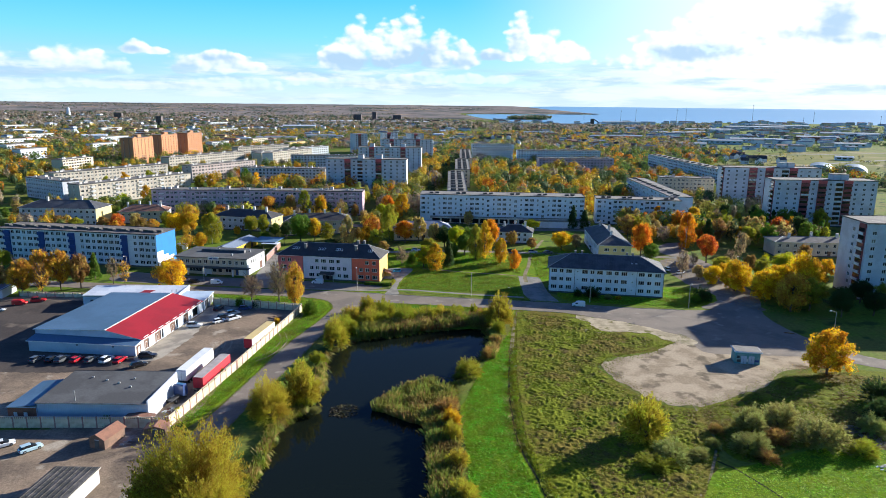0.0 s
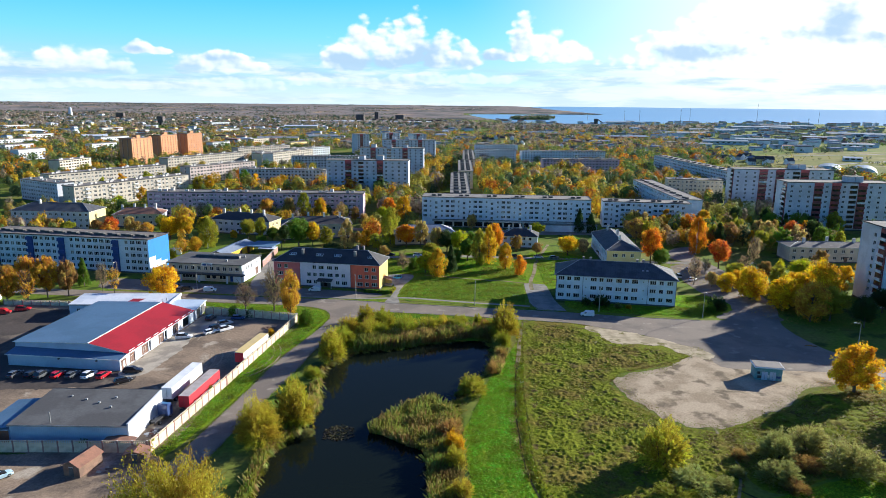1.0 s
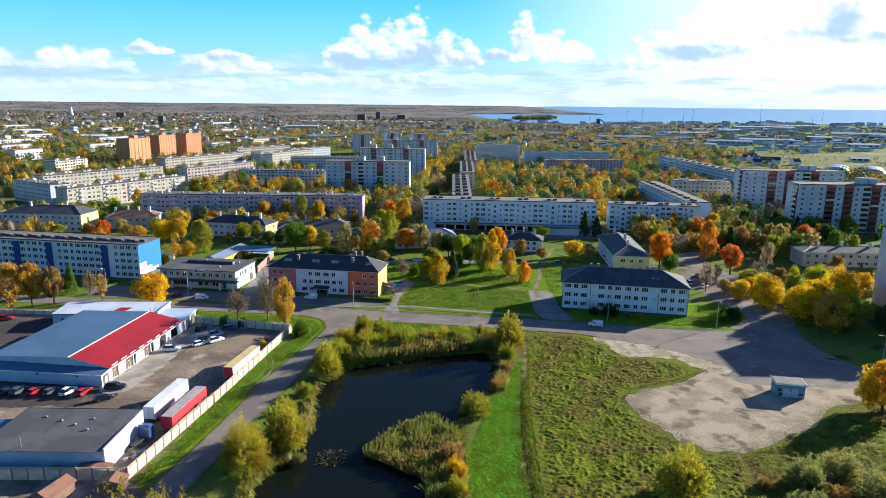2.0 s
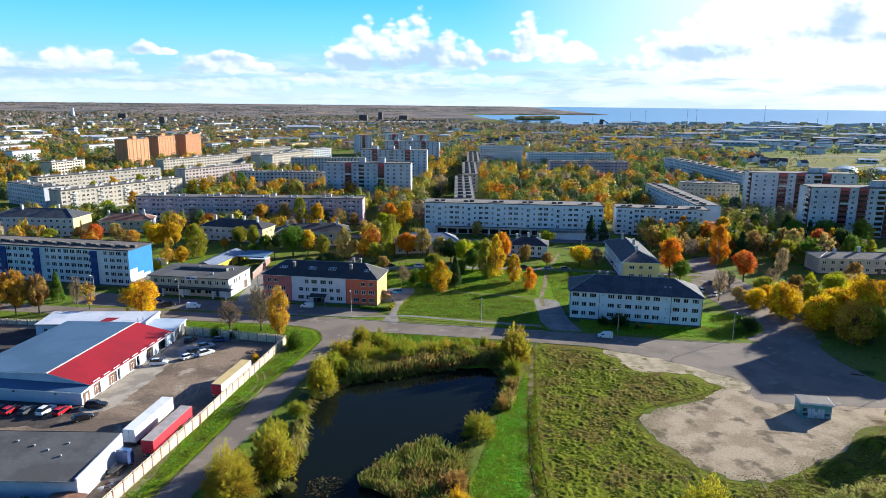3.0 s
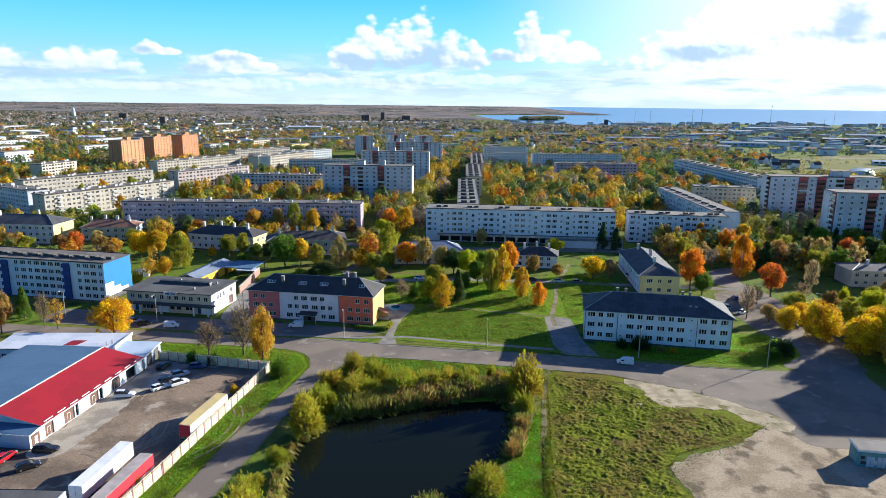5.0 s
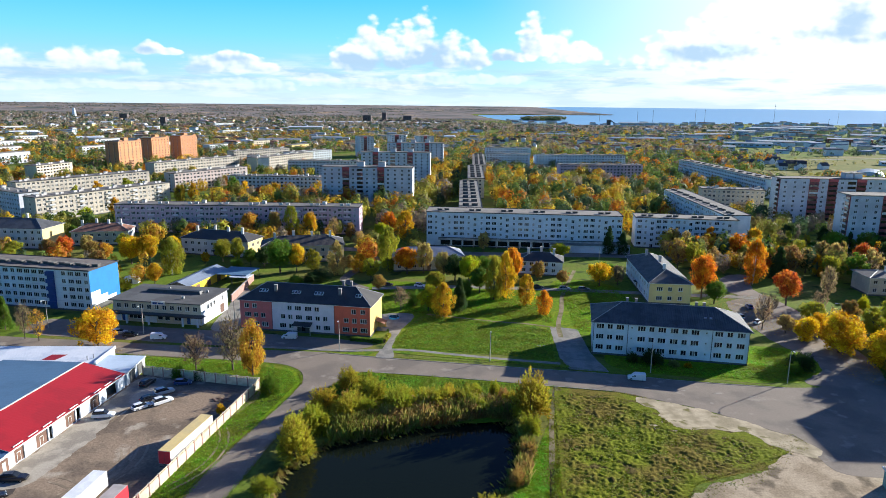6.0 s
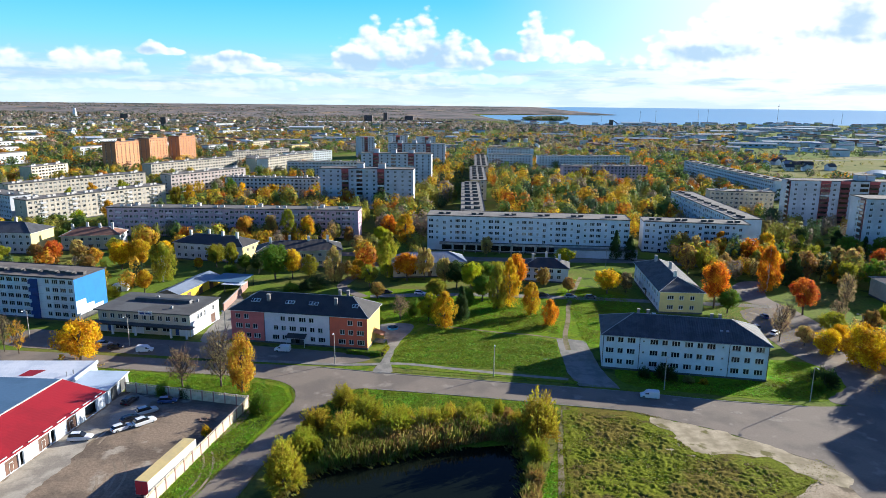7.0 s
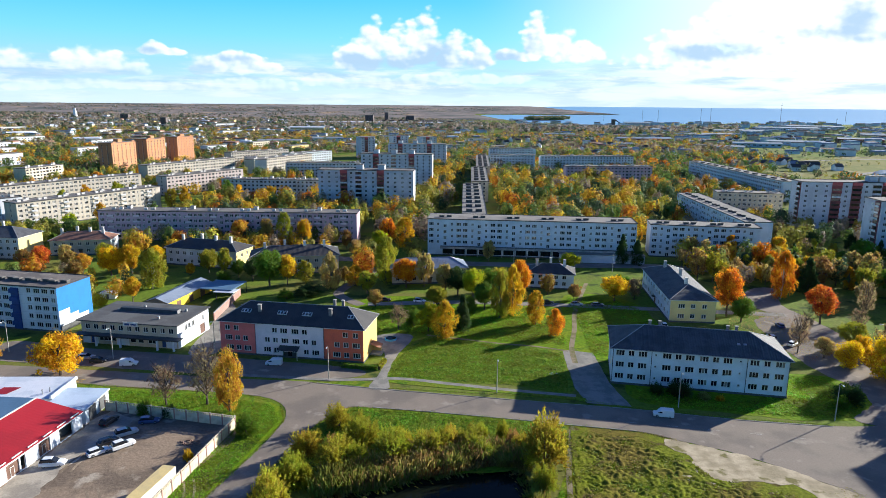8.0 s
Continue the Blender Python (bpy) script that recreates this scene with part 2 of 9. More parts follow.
def glass_material(name):
    """Window glass before a dim room; here and there a pale curtain."""
    mat = bpy.data.materials.new(name)
    mat.use_nodes = True
    nt = mat.node_tree
    N, L = nt.nodes.new, nt.links.new
    bsdf = nt.nodes["Principled BSDF"]
    info, ramp = N("ShaderNodeObjectInfo"), N("ShaderNodeValToRGB")
    ramp.color_ramp.interpolation = "CONSTANT"
    ramp.color_ramp.elements[0].color = (0.012, 0.014, 0.018, 1)
    ramp.color_ramp.elements[1].position, ramp.color_ramp.elements[1].color = 0.5, (0.03, 0.033, 0.038, 1)
    for pos, col in ((0.72, (0.07, 0.07, 0.07, 1)), (0.9, (0.2, 0.19, 0.17, 1)), (0.95, (0.02, 0.024, 0.03, 1))):
        e = ramp.color_ramp.elements.new(pos)
        e.color = col
    L(info.outputs["Random"], ramp.inputs[0])
    L(ramp.outputs[0], bsdf.inputs["Base Color"])
    bsdf.inputs["Roughness"].default_value, bsdf.inputs["Specular IOR Level"].default_value = 0.06, 0.4
    return mat


def water_material(name, base, ripple, scale):
    mat = bpy.data.materials.new(name)
    mat.use_nodes = True
    nt = mat.node_tree
    N, L = nt.nodes.new, nt.links.new
    bsdf = nt.nodes["Principled BSDF"]
    bsdf.inputs["Base Color"].default_value = (*base, 1)
    bsdf.inputs["Roughness"].default_value, bsdf.inputs["IOR"].default_value = 0.06, 1.33
    co, n, bp = N("ShaderNodeTexCoord"), N("ShaderNodeTexNoise"), N("ShaderNodeBump")
    n.inputs["Scale"].default_value, n.inputs["Detail"].default_value = scale, 4.0
    L(co.outputs["Object"], n.inputs["Vector"])
    bp.inputs["Strength"].default_value, bp.inputs["Distance"].default_value = ripple, 0.1
    L(n.outputs["Fac"], bp.inputs["Height"])
    L(bp.outputs[0], bsdf.inputs["Normal"])
    return mat


M = {}
M["ground"] = surface("ground_grass", (0.115, 0.17, 0.02), (0.15, 0.15, 0.035), 0.3, 0.95, (0.03, 0.9), 0.6, patch=((0.05, 0.075, 0.018), 0.11, 0.55), spec=0.06)
M["lawn"] = surface("lawn", (0.115, 0.2, 0.007), (0.15, 0.205, 0.01), 0.45, 0.95, (0.1, 1.1), 1.0, patch=((0.1, 0.17, 0.012), 0.45, 0.54), spec=0.05)
M["meadow"] = surface("meadow", (0.135, 0.155, 0.009), (0.145, 0.112, 0.02), 0.5, 0.95, (0.07, 1.6), 0.8, edge=(0.45, 0.62), patch=((0.085, 0.065, 0.018), 0.3, 0.56), spec=0.06)
M["kerb"] = surface("kerb_concrete", (0.3, 0.28, 0.25), (0.2, 0.19, 0.17), 0.2, 0.9, (0.4, 3.0), 0.2)
M["apron"] = surface("apron_concrete", (0.4, 0.35, 0.28), (0.27, 0.235, 0.19), 0.15, 0.9, (0.2, 2.5), 0.2, spec=0.08)
M["track"] = surface("tyre_track_dust", (0.33, 0.26, 0.185), (0.2, 0.155, 0.11), 0.2, 0.95, (0.25, 2.5), 0.2, spec=0.05)
M["creampanel"] = surface("cream_panels", (0.5, 0.44, 0.36), (0.42, 0.37, 0.31), 0.12, 0.88, (0.15, 1.5), 0.1)
M["verge"] = surface("verge_grass", (0.11, 0.18, 0.012), (0.15, 0.18, 0.02), 0.45, 0.95, (0.16, 1.2), 1.0, patch=((0.065, 0.13, 0.012), 0.5, 0.53), spec=0.05)
M["asphalt"] = surface("asphalt", (0.225, 0.185, 0.147), (0.17, 0.143, 0.118), 0.12, 0.9, (0.08, 3.0), 0.15, patch=((0.28, 0.24, 0.195), 0.22, 0.58), spec=0.15)
# for flat strips: the shade inside a rut, given as a dark colour
M["rut"] = surface("shaded_rut", (0.035, 0.04, 0.016), (0.05, 0.05, 0.02), 0.25, 0.95, (0.3, 3.0), 0.3, spec=0.06)
M["path"] = surface("trodden_path", (0.25, 0.2, 0.13), (0.15, 0.14, 0.06), 0.2, 0.95, (0.3, 3.0), 0.3, spec=0.06)
M["paving"] = surface("concrete_paving", (0.27, 0.25, 0.22), (0.2, 0.19, 0.165), 0.15, 0.9, (0.3, 3.0), 0.2, spec=0.06)
M["palesand"] = surface("pale_sand", (0.46, 0.38, 0.26), (0.3, 0.25, 0.16), 0.22, 0.95, (0.25, 2.0), 0.4, edge=(0.4, 0.6), patch=((0.17, 0.15, 0.06), 0.35, 0.56), spec=0.05)
M["sand"] = surface("sandy_gravel", (0.41, 0.325, 0.225), (0.29, 0.225, 0.15), 0.25, 0.95, (0.16, 2.2), 0.4, edge=(0.42, 0.6), patch=((0.16, 0.125, 0.085), 0.17, 0.55), spec=0.06)
M["yard"] = surface("yard_dirt", (0.27, 0.2, 0.14), (0.16, 0.122, 0.09), 0.28, 0.92, (0.09, 1.8), 0.4, patch=((0.38, 0.32, 0.245), 0.16, 0.57), spec=0.06)
M["concrete"] = surface("worn_concrete", (0.42, 0.39, 0.34), (0.3, 0.28, 0.25), 0.15, 0.9, (0.3, 4.0), 0.2, rnd=0.08)
M["cream"] = surface("cream_fence_concrete", (0.62, 0.54, 0.4), (0.5, 0.42, 0.3), 0.12, 0.9, (0.5, 4.0), 0.2, rnd=0.1)
M["brickred"] = surface("red_brick", (0.26, 0.1, 0.06), (0.2, 0.08, 0.05), 0.2, 0.9, (0.6, 5.0), 0.3)
M["factorybrick"] = surface("sooty_factory_brick", (0.12, 0.1, 0.1), (0.09, 0.08, 0.085), 0.15, 0.9, (0.1, 2.0), 0.1)
# far copies of greytin and bluetin, distance haze mixed into the colour
M["fargrey"] = surface("hazy_sheet_roof", (0.27, 0.3, 0.34), (0.2, 0.225, 0.26), 0.15, 0.7, (0.05, 0.5), 0.1)
M["farblue"] = surface("hazy_blue_sheet_roof", (0.16, 0.22, 0.3), (0.12, 0.165, 0.23), 0.15, 0.7, (0.05, 0.5), 0.1)
M["white"] = surface("white_render", (0.65, 0.69, 0.75), (0.56, 0.6, 0.65), 0.06, 0.85, (0.2, 4.0), 0.08)
M["offwhite"] = surface("grey_white_panels", (0.7, 0.73, 0.76), (0.6, 0.63, 0.66), 0.08, 0.88, (0.12, 2.0), 0.1)
M["greypanel"] = surface("grey_concrete_panels", (0.55, 0.565, 0.61), (0.45, 0.46, 0.5), 0.1, 0.88, (0.12, 2.0), 0.1)
M["beige"] = surface("beige_render", (0.56, 0.48, 0.36), (0.46, 0.4, 0.31), 0.1, 0.9, (0.2, 3.0), 0.12)
M["yellow"] = surface("pale_yellow_render", (0.7, 0.56, 0.24), (0.64, 0.5, 0.22), 0.07, 0.88, (0.2, 3.0), 0.1)
M["mauve"] = surface("mauve_grey_panels", (0.56, 0.4, 0.47), (0.48, 0.34, 0.4), 0.1, 0.88, (0.15, 2.0), 0.1)
M["pinkwall"] = surface("dusty_pink_render", (0.62, 0.155, 0.145), (0.55, 0.14, 0.13), 0.08, 0.88, (0.3, 3.0), 0.1)
M["orangewall"] = surface("brick_orange_render", (0.72, 0.145, 0.08), (0.64, 0.13, 0.075), 0.08, 0.88, (0.3, 3.0), 0.1)
M["apricot"] = surface("apricot_render", (0.78, 0.48, 0.15), (0.72, 0.44, 0.15), 0.06, 0.88, (0.3, 3.0), 0.1)
M["lilac"] = surface("pale_lilac_render", (0.74, 0.65, 0.69), (0.67, 0.59, 0.63), 0.06, 0.88, (0.3, 3.0), 0.1)
M["towerbrick"] = surface("orange_brick", (0.5, 0.23, 0.11), (0.44, 0.2, 0.1), 0.1, 0.9, (0.2, 2.0), 0.1)
M["loggiatop"] = surface("rose_red_panels", (0.5, 0.1, 0.1), (0.42, 0.09, 0.09), 0.1, 0.88, (0.3, 3.0), 0.1)
M["loggia"] = surface("red_brown_panels", (0.24, 0.06, 0.06), (0.15, 0.05, 0.05), 0.15, 0.88, (0.3, 3.0), 0.1, rnd=0.15)
M["blue"] = surface("bright_blue_render", (0.015, 0.17, 0.5), (0.015, 0.155, 0.46), 0.04, 0.8, (0.3, 3.0), 0.05)
M["navy"] = surface("navy_panels", (0.025, 0.06, 0.22), (0.02, 0.05, 0.18), 0.1, 0.7, (0.4, 3.0), 0.08)
M["bitumen"] = surface("bitumen_roof", (0.16, 0.145, 0.13), (0.11, 0.1, 0.095), 0.15, 0.92, (0.12, 2.0), 0.2, patch=((0.22, 0.2, 0.18), 0.25, 0.6))
M["brownroof"] = surface("brown_felt_roof", (0.17, 0.14, 0.12), (0.11, 0.095, 0.085), 0.2, 0.92, (0.12, 2.0), 0.2, patch=((0.24, 0.21, 0.18), 0.2, 0.6))
M["palebitumen"] = surface("pale_felt_roof", (0.21, 0.19, 0.17), (0.15, 0.138, 0.125), 0.15, 0.92, (0.12, 2.0), 0.2)
M["slate"] = surface("dark_corrugated_slate", (0.075, 0.077, 0.085), (0.05, 0.052, 0.058), 0.2, 0.75, (0.3, 3.0), 0.5, wave=("X", 0.6, 0.8))
M["darktin"] = surface("dark_tile_roof", (0.05, 0.045, 0.045), (0.035, 0.033, 0.035), 0.15, 0.7, (0.3, 4.0), 0.3, wave=("X", 0.5, 0.5))
M["greytin"] = surface("grey_tin_roof", (0.2, 0.235, 0.3), (0.15, 0.18, 0.23), 0.12, 0.5, (0.25, 3.0), 0.25, wave=("X", 0.6, 0.5))
M["bluetin"] = surface("steel_blue_tin_roof", (0.085, 0.155, 0.245), (0.07, 0.13, 0.205), 0.08, 0.55, (0.1, 2.0), 0.15, wave=("X", 0.9, 0.18))
M["redtin"] = surface("red_tin_roof", (0.32, 0.013, 0.018), (0.27, 0.012, 0.016), 0.07, 0.55, (0.15, 2.0), 0.15, wave=("X", 0.9, 0.18))
M["whitetin"] = surface("white_sheet_cladding", (0.62, 0.64, 0.68), (0.5, 0.54, 0.6), 0.06, 0.55, (0.2, 2.0), 0.2, wave=("X", 0.4, 0.4))
M["palebluetin"] = surface("pale_blue_cladding", (0.42, 0.5, 0.6), (0.36, 0.44, 0.54), 0.06, 0.55, (0.2, 2.0), 0.2, wave=("X", 0.4, 0.4))
M["felt"] = surface("grey_felt_roof", (0.1, 0.1, 0.1), (0.07, 0.068, 0.068), 0.14, 0.9, (0.12, 2.0), 0.2)
M["plinth"] = surface("dark_plinth", (0.1, 0.1, 0.1), None, 0.12, 0.9, (0.4, 3.0), 0.15)
M["frame"] = surface("white_window_frame", (0.72, 0.72, 0.7), None, 0.05, 0.6, (0.5, 4.0), 0.03)
M["darkmetal"] = surface("dark_metal", (0.06, 0.06, 0.065), None, 0.15, 0.55, (0.5, 4.0), 0.05, metal=0.4)
M["galv"] = surface("galvanised_steel", (0.4, 0.41, 0.42), None, 0.12, 0.5, (0.5, 4.0), 0.05, metal=0.7)
M["brownmetal"] = surface("brown_roller_door", (0.16, 0.085, 0.06), None, 0.1, 0.6, (0.5, 4.0), 0.15, wave=("Z", 0.25, 0.6))
M["rust"] = surface("rusty_brown_roof", (0.24, 0.115, 0.075), (0.17, 0.085, 0.06), 0.2, 0.85, (0.5, 4.0), 0.3, wave=("X", 0.4, 0.5))
M["plank"] = surface("weathered_planks", (0.22, 0.13, 0.09), (0.15, 0.095, 0.07), 0.2, 0.9, (0.5, 5.0), 0.3, wave=("X", 0.2, 0.6))
M["oldfelt"] = surface("black_torn_felt", (0.055, 0.053, 0.05), (0.11, 0.1, 0.095), 0.3, 0.95, (0.5, 4.0), 0.4)
M["chimney"] = surface("pale_brick_chimney", (0.62, 0.6, 0.58), (0.46, 0.43, 0.41), 0.15, 0.9, (0.6, 5.0), 0.2, rnd=0.2)
M["greybrick"] = surface("grey_brick_chimney", (0.24, 0.21, 0.2), (0.17, 0.15, 0.145), 0.15, 0.9, (0.6, 5.0), 0.2)
M["turq"] = surface("faded_turquoise_render", (0.1, 0.26, 0.27), (0.2, 0.32, 0.31), 0.15, 0.88, (0.5, 4.0), 0.15)
M["bark"] = surface("bark", (0.11, 0.085, 0.065), (0.07, 0.055, 0.045), 0.25, 0.95, (0.8, 6.0), 0.5)
M["birchbark"] = surface("birch_bark", (0.5, 0.48, 0.44), (0.12, 0.11, 0.1), 0.2, 0.9, (1.2, 6.0), 0.3, edge=(0.5, 0.6))
M["tyre"] = surface("tyre_rubber", (0.02, 0.02, 0.021), None, 0.15, 0.9, (2.0, 9.0), 0.2)
M["carglass"] = surface("car_glass", (0.015, 0.018, 0.022), None, 0.02, 0.08, (1.0, 4.0), 0.0, spec=0.6)
M["lamp"] = surface("lens_plastic", (0.75, 0.75, 0.72), None, 0.05, 0.2, (1.0, 4.0), 0.0)
M["taillamp"] = surface("red_lens", (0.45, 0.02, 0.02), None, 0.05, 0.2, (1.0, 4.0), 0.0)
M["tarp_red"] = surface("red_tarpaulin", (0.55, 0.025, 0.04), (0.48, 0.02, 0.035), 0.08, 0.6, (0.4, 2.0), 0.15)
M["tarp_white"] = surface("white_trailer_skin", (0.76, 0.76, 0.76), (0.66, 0.66, 0.66), 0.05, 0.5, (0.4, 2.0), 0.05)
M["tarp_sand"] = surface("sand_yellow_roof_sheet", (0.62, 0.47, 0.2), (0.54, 0.42, 0.2), 0.08, 0.7, (0.4, 2.0), 0.15)
M["tarp_grey"] = surface("dusty_grey_roof_sheet", (0.42, 0.36, 0.34), (0.33, 0.29, 0.27), 0.12, 0.8, (0.5, 2.0), 0.15)
M["glass"] = glass_material("window_glass")
M["pond"] = water_material("pond_water", (0.006, 0.009, 0.006), 0.1, 0.9)
M["puddle"] = water_material("shallow_puddle", (0.05, 0.05, 0.045), 0.02, 0.5)
M["puddle"].node_tree.nodes["Principled BSDF"].inputs["Specular IOR Level"].default_value = 1.0
# the sky's reflection on the sea is mostly put into this blue base
M["sea"] = water_material("sea_water", (0.17, 0.36, 0.56), 0.5, 0.05)
M["sea"].node_tree.nodes["Principled BSDF"].inputs["Roughness"].default_value = 0.5
M["sea"].node_tree.nodes["Principled BSDF"].inputs["Specular IOR Level"].default_value = 0.25
M["weed"] = leaf_material("sunken_weed", (0.07, 0.055, 0.022), 0.2)
M["pond"].node_tree.nodes["Principled BSDF"].inputs["Specular IOR Level"].default_value = 0.13
# dark ground; before the lean-to this colour also stands in for shade
M["darkyard"] = surface("dark_dirt_and_shade", (0.085, 0.07, 0.06), (0.06, 0.05, 0.045), 0.2, 0.85, (0.08, 1.5), 0.3, patch=((0.16, 0.13, 0.1), 0.1, 0.58), spec=0.1)
M["leaf"] = leaf_material("leaves", drift=3.2)
M["reed"] = leaf_material("reed_blades", (0.36, 0.25, 0.08), 0.4)
M["rustreed"] = leaf_material("rusty_reed_blades", (0.42, 0.19, 0.05), 0.4)
M["reedgreen"] = leaf_material("green_reed_blades", (0.22, 0.24, 0.04), 0.4)
M["tuft"] = leaf_material("grass_tufts", (0.175, 0.195, 0.014), 0.45)
M["tuftlime"] = leaf_material("fresh_meadow_tufts", (0.2, 0.255, 0.016), 0.45)
M["tuftbrown"] = leaf_material("brown_meadow_tufts", (0.2, 0.15, 0.04), 0.4)
M["litter"] = leaf_material("fallen_leaves", (0.4, 0.22, 0.05), 0.2)
M["tuftdry"] = leaf_material("dry_grass_tufts", (0.24, 0.19, 0.045), 0.42)
# hues 8 and 9, for the horizon, have haze put in as a paler colour
WOODS = [(0.56, 0.34, 0.03), (0.5, 0.19, 0.02), (0.27, 0.25, 0.045), (0.125, 0.18, 0.04), (0.36, 0.26, 0.07), (0.31, 0.24, 0.16), (0.075, 0.115, 0.05), (0.45, 0.38, 0.05), (0.36, 0.3, 0.27), (0.29, 0.25, 0.2), (0.1, 0.13, 0.085), (0.21, 0.15, 0.11)]
for i, c in enumerate(WOODS):
    M["wood%d" % i] = leaf_material("far_leaves", c, (0.4, 0.4, 0.4, 0.4, 0.4, 0.4, 0.4, 0.4, 0.5, 0.5, 0.3, 0.3)[i], 0.13)


def paint(name, colour):
    if name not in M:
        m = surface(name, colour, colour, 0.03, 0.3, (1.0, 4.0), 0.0, spec=0.6)
        m.node_tree.nodes["Principled BSDF"].inputs["Coat Weight"].default_value = 0.5
        M[name] = m
    return M[name]


# ---- geometry helpers ----
class Shape:
    """Collects faces with material slots and turns them into one mesh."""

    def __init__(self):
        self.v, self.f, self.mi, self.mats = [], [], [], []

    def slot(self, mat):
        if mat not in self.mats:
            self.mats.append(mat)
        return self.mats.index(mat)

    def face(self, pts, mat):
        n = len(self.v)
        self.v += [tuple(p) for p in pts]
        self.f.append(tuple(range(n, n + len(pts))))
        self.mi.append(self.slot(mat))
        return self

    def box(self, x0, x1, y0, y1, z0, z1, mat, taper=0.0):
        n, k, t = len(self.v), self.slot(mat), taper
        self.v += [(x0, y0, z0), (x1, y0, z0), (x1, y1, z0), (x0, y1, z0), (x0 + t, y0 + t, z1), (x1 - t, y0 + t, z1), (x1 - t, y1 - t, z1), (x0 + t, y1 - t, z1)]
        for q in ((3, 2, 1, 0), (4, 5, 6, 7), (0, 1, 5, 4), (1, 2, 6, 5), (2, 3, 7, 6), (3, 0, 4, 7)):
            self.f.append(tuple(n + i for i in q))
            self.mi.append(k)
        return self

    def tube(self, a, b, r0, r1, mat, sides=6):
        a, b = Vector(a), Vector(b)
        d = (b - a).normalized()
        u = d.orthogonal().normalized()
        w = d.cross(u)
        n, k = len(self.v), self.slot(mat)
        for c, r in ((a, r0), (b, r1)):
            for i in range(sides):
                t = 2 * math.pi * i / sides
                self.v.append(tuple(c + (u * math.cos(t) + w * math.sin(t)) * r))
        for i in range(sides):
            j = (i + 1) % sides
            self.f.append((n + i, n + j, n + sides + j, n + sides + i))
            self.mi.append(k)
        self.f.append(tuple(n + sides + i for i in range(sides)))
        self.mi.append(k)
        self.f.append(tuple(n + sides - 1 - i for i in range(sides)))
        self.mi.append(k)
        return self

    def mesh(self, name, smooth=False):
        me = bpy.data.meshes.new(name)
        me.from_pydata(self.v, [], self.f)
        for m in self.mats:
            me.materials.append(m)
        me.polygons.foreach_set("material_index", self.mi)
        if smooth:
            me.polygons.foreach_set("use_smooth", [True] * len(self.f))
        me.update()
        return me


def thing(name, m, label, category, group="", kind=""):
    """An empty at a thing's base, that its parts hang on."""
    ob = new(name)
    ob.matrix_basis = m
    ob.empty_display_size = 0.5
    return tagged(ob, label, category, group, kind)


def part(name, data, parent, m=None, label=""):
    if isinstance(data, Shape):
        data = data.mesh(name)
    ob = new(name, data)
    ob.parent = parent
    if m is not None:
        ob.matrix_basis = m
    return tagged(ob, label)


def leaves_mesh(name, centres, us, vs, mats, index=None):
    """Many loose three-cornered leaves from arrays: centre, half side u, half length v."""
    n = len(centres)
    co = np.empty((n, 3, 3), np.float32)
    co[:, 0], co[:, 1], co[:, 2] = centres - us - vs, centres + us - vs * 0.7, centres + vs * 1.2
    me = bpy.data.meshes.new(name)
    me.vertices.add(3 * n)
    me.vertices.foreach_set("co", co.ravel())
    me.loops.add(3 * n)
    me.loops.foreach_set("vertex_index", np.arange(3 * n, dtype=np.int32))
    me.polygons.add(n)
    me.polygons.foreach_set("loop_start", np.arange(0, 3 * n, 3, dtype=np.int32))
    for m in mats:
        me.materials.append(m)
    if index is not None:
        me.polygons.foreach_set("material_index", index.astype(np.int32))
    me.update(calc_edges=True)
    return me


def quads_mesh(name, centres, us, vs, mats, index=None):
    """Many loose quads from arrays: centre, half side u, half side v."""
    n = len(centres)
    co = np.empty((n, 4, 3), np.float32)
    co[:, 0], co[:, 1], co[:, 2], co[:, 3] = centres - us - vs, centres + us - vs, centres + us + vs, centres - us + vs
    me = bpy.data.meshes.new(name)
    me.vertices.add(4 * n)
    me.vertices.foreach_set("co", co.ravel())
    me.loops.add(4 * n)
    me.loops.foreach_set("vertex_index", np.arange(4 * n, dtype=np.int32))
    me.polygons.add(n)
    me.polygons.foreach_set("loop_start", np.arange(0, 4 * n, 4, dtype=np.int32))
    for m in mats:
        me.materials.append(m)
    if index is not None:
        me.polygons.foreach_set("material_index", index.astype(np.int32))
    me.update(calc_edges=True)
    return me


def curve_points(pts, steps=6, closed=True):
    """A smooth line through the points."""
    out, n = [], len(pts)
    P = [Vector((*p, 0)) for p in pts]
    last = n if closed else n - 1
    for i in range(last):
        if closed:
            a, b, c, d = P[i - 1], P[i], P[(i + 1) % n], P[(i + 2) % n]
        else:
            a, b, c, d = P[max(i - 1, 0)], P[i], P[i + 1], P[min(i + 2, n - 1)]
        for k in range(steps):
            t = k / steps
            out.append(0.5 * (2 * b + (c - a) * t + (2 * a - 5 * b + 4 * c - d) * t * t + (3 * b - a - 3 * c + d) * t ** 3))
    if not closed:
        out.append(P[-1])
    return [(p.x, p.y) for p in out]


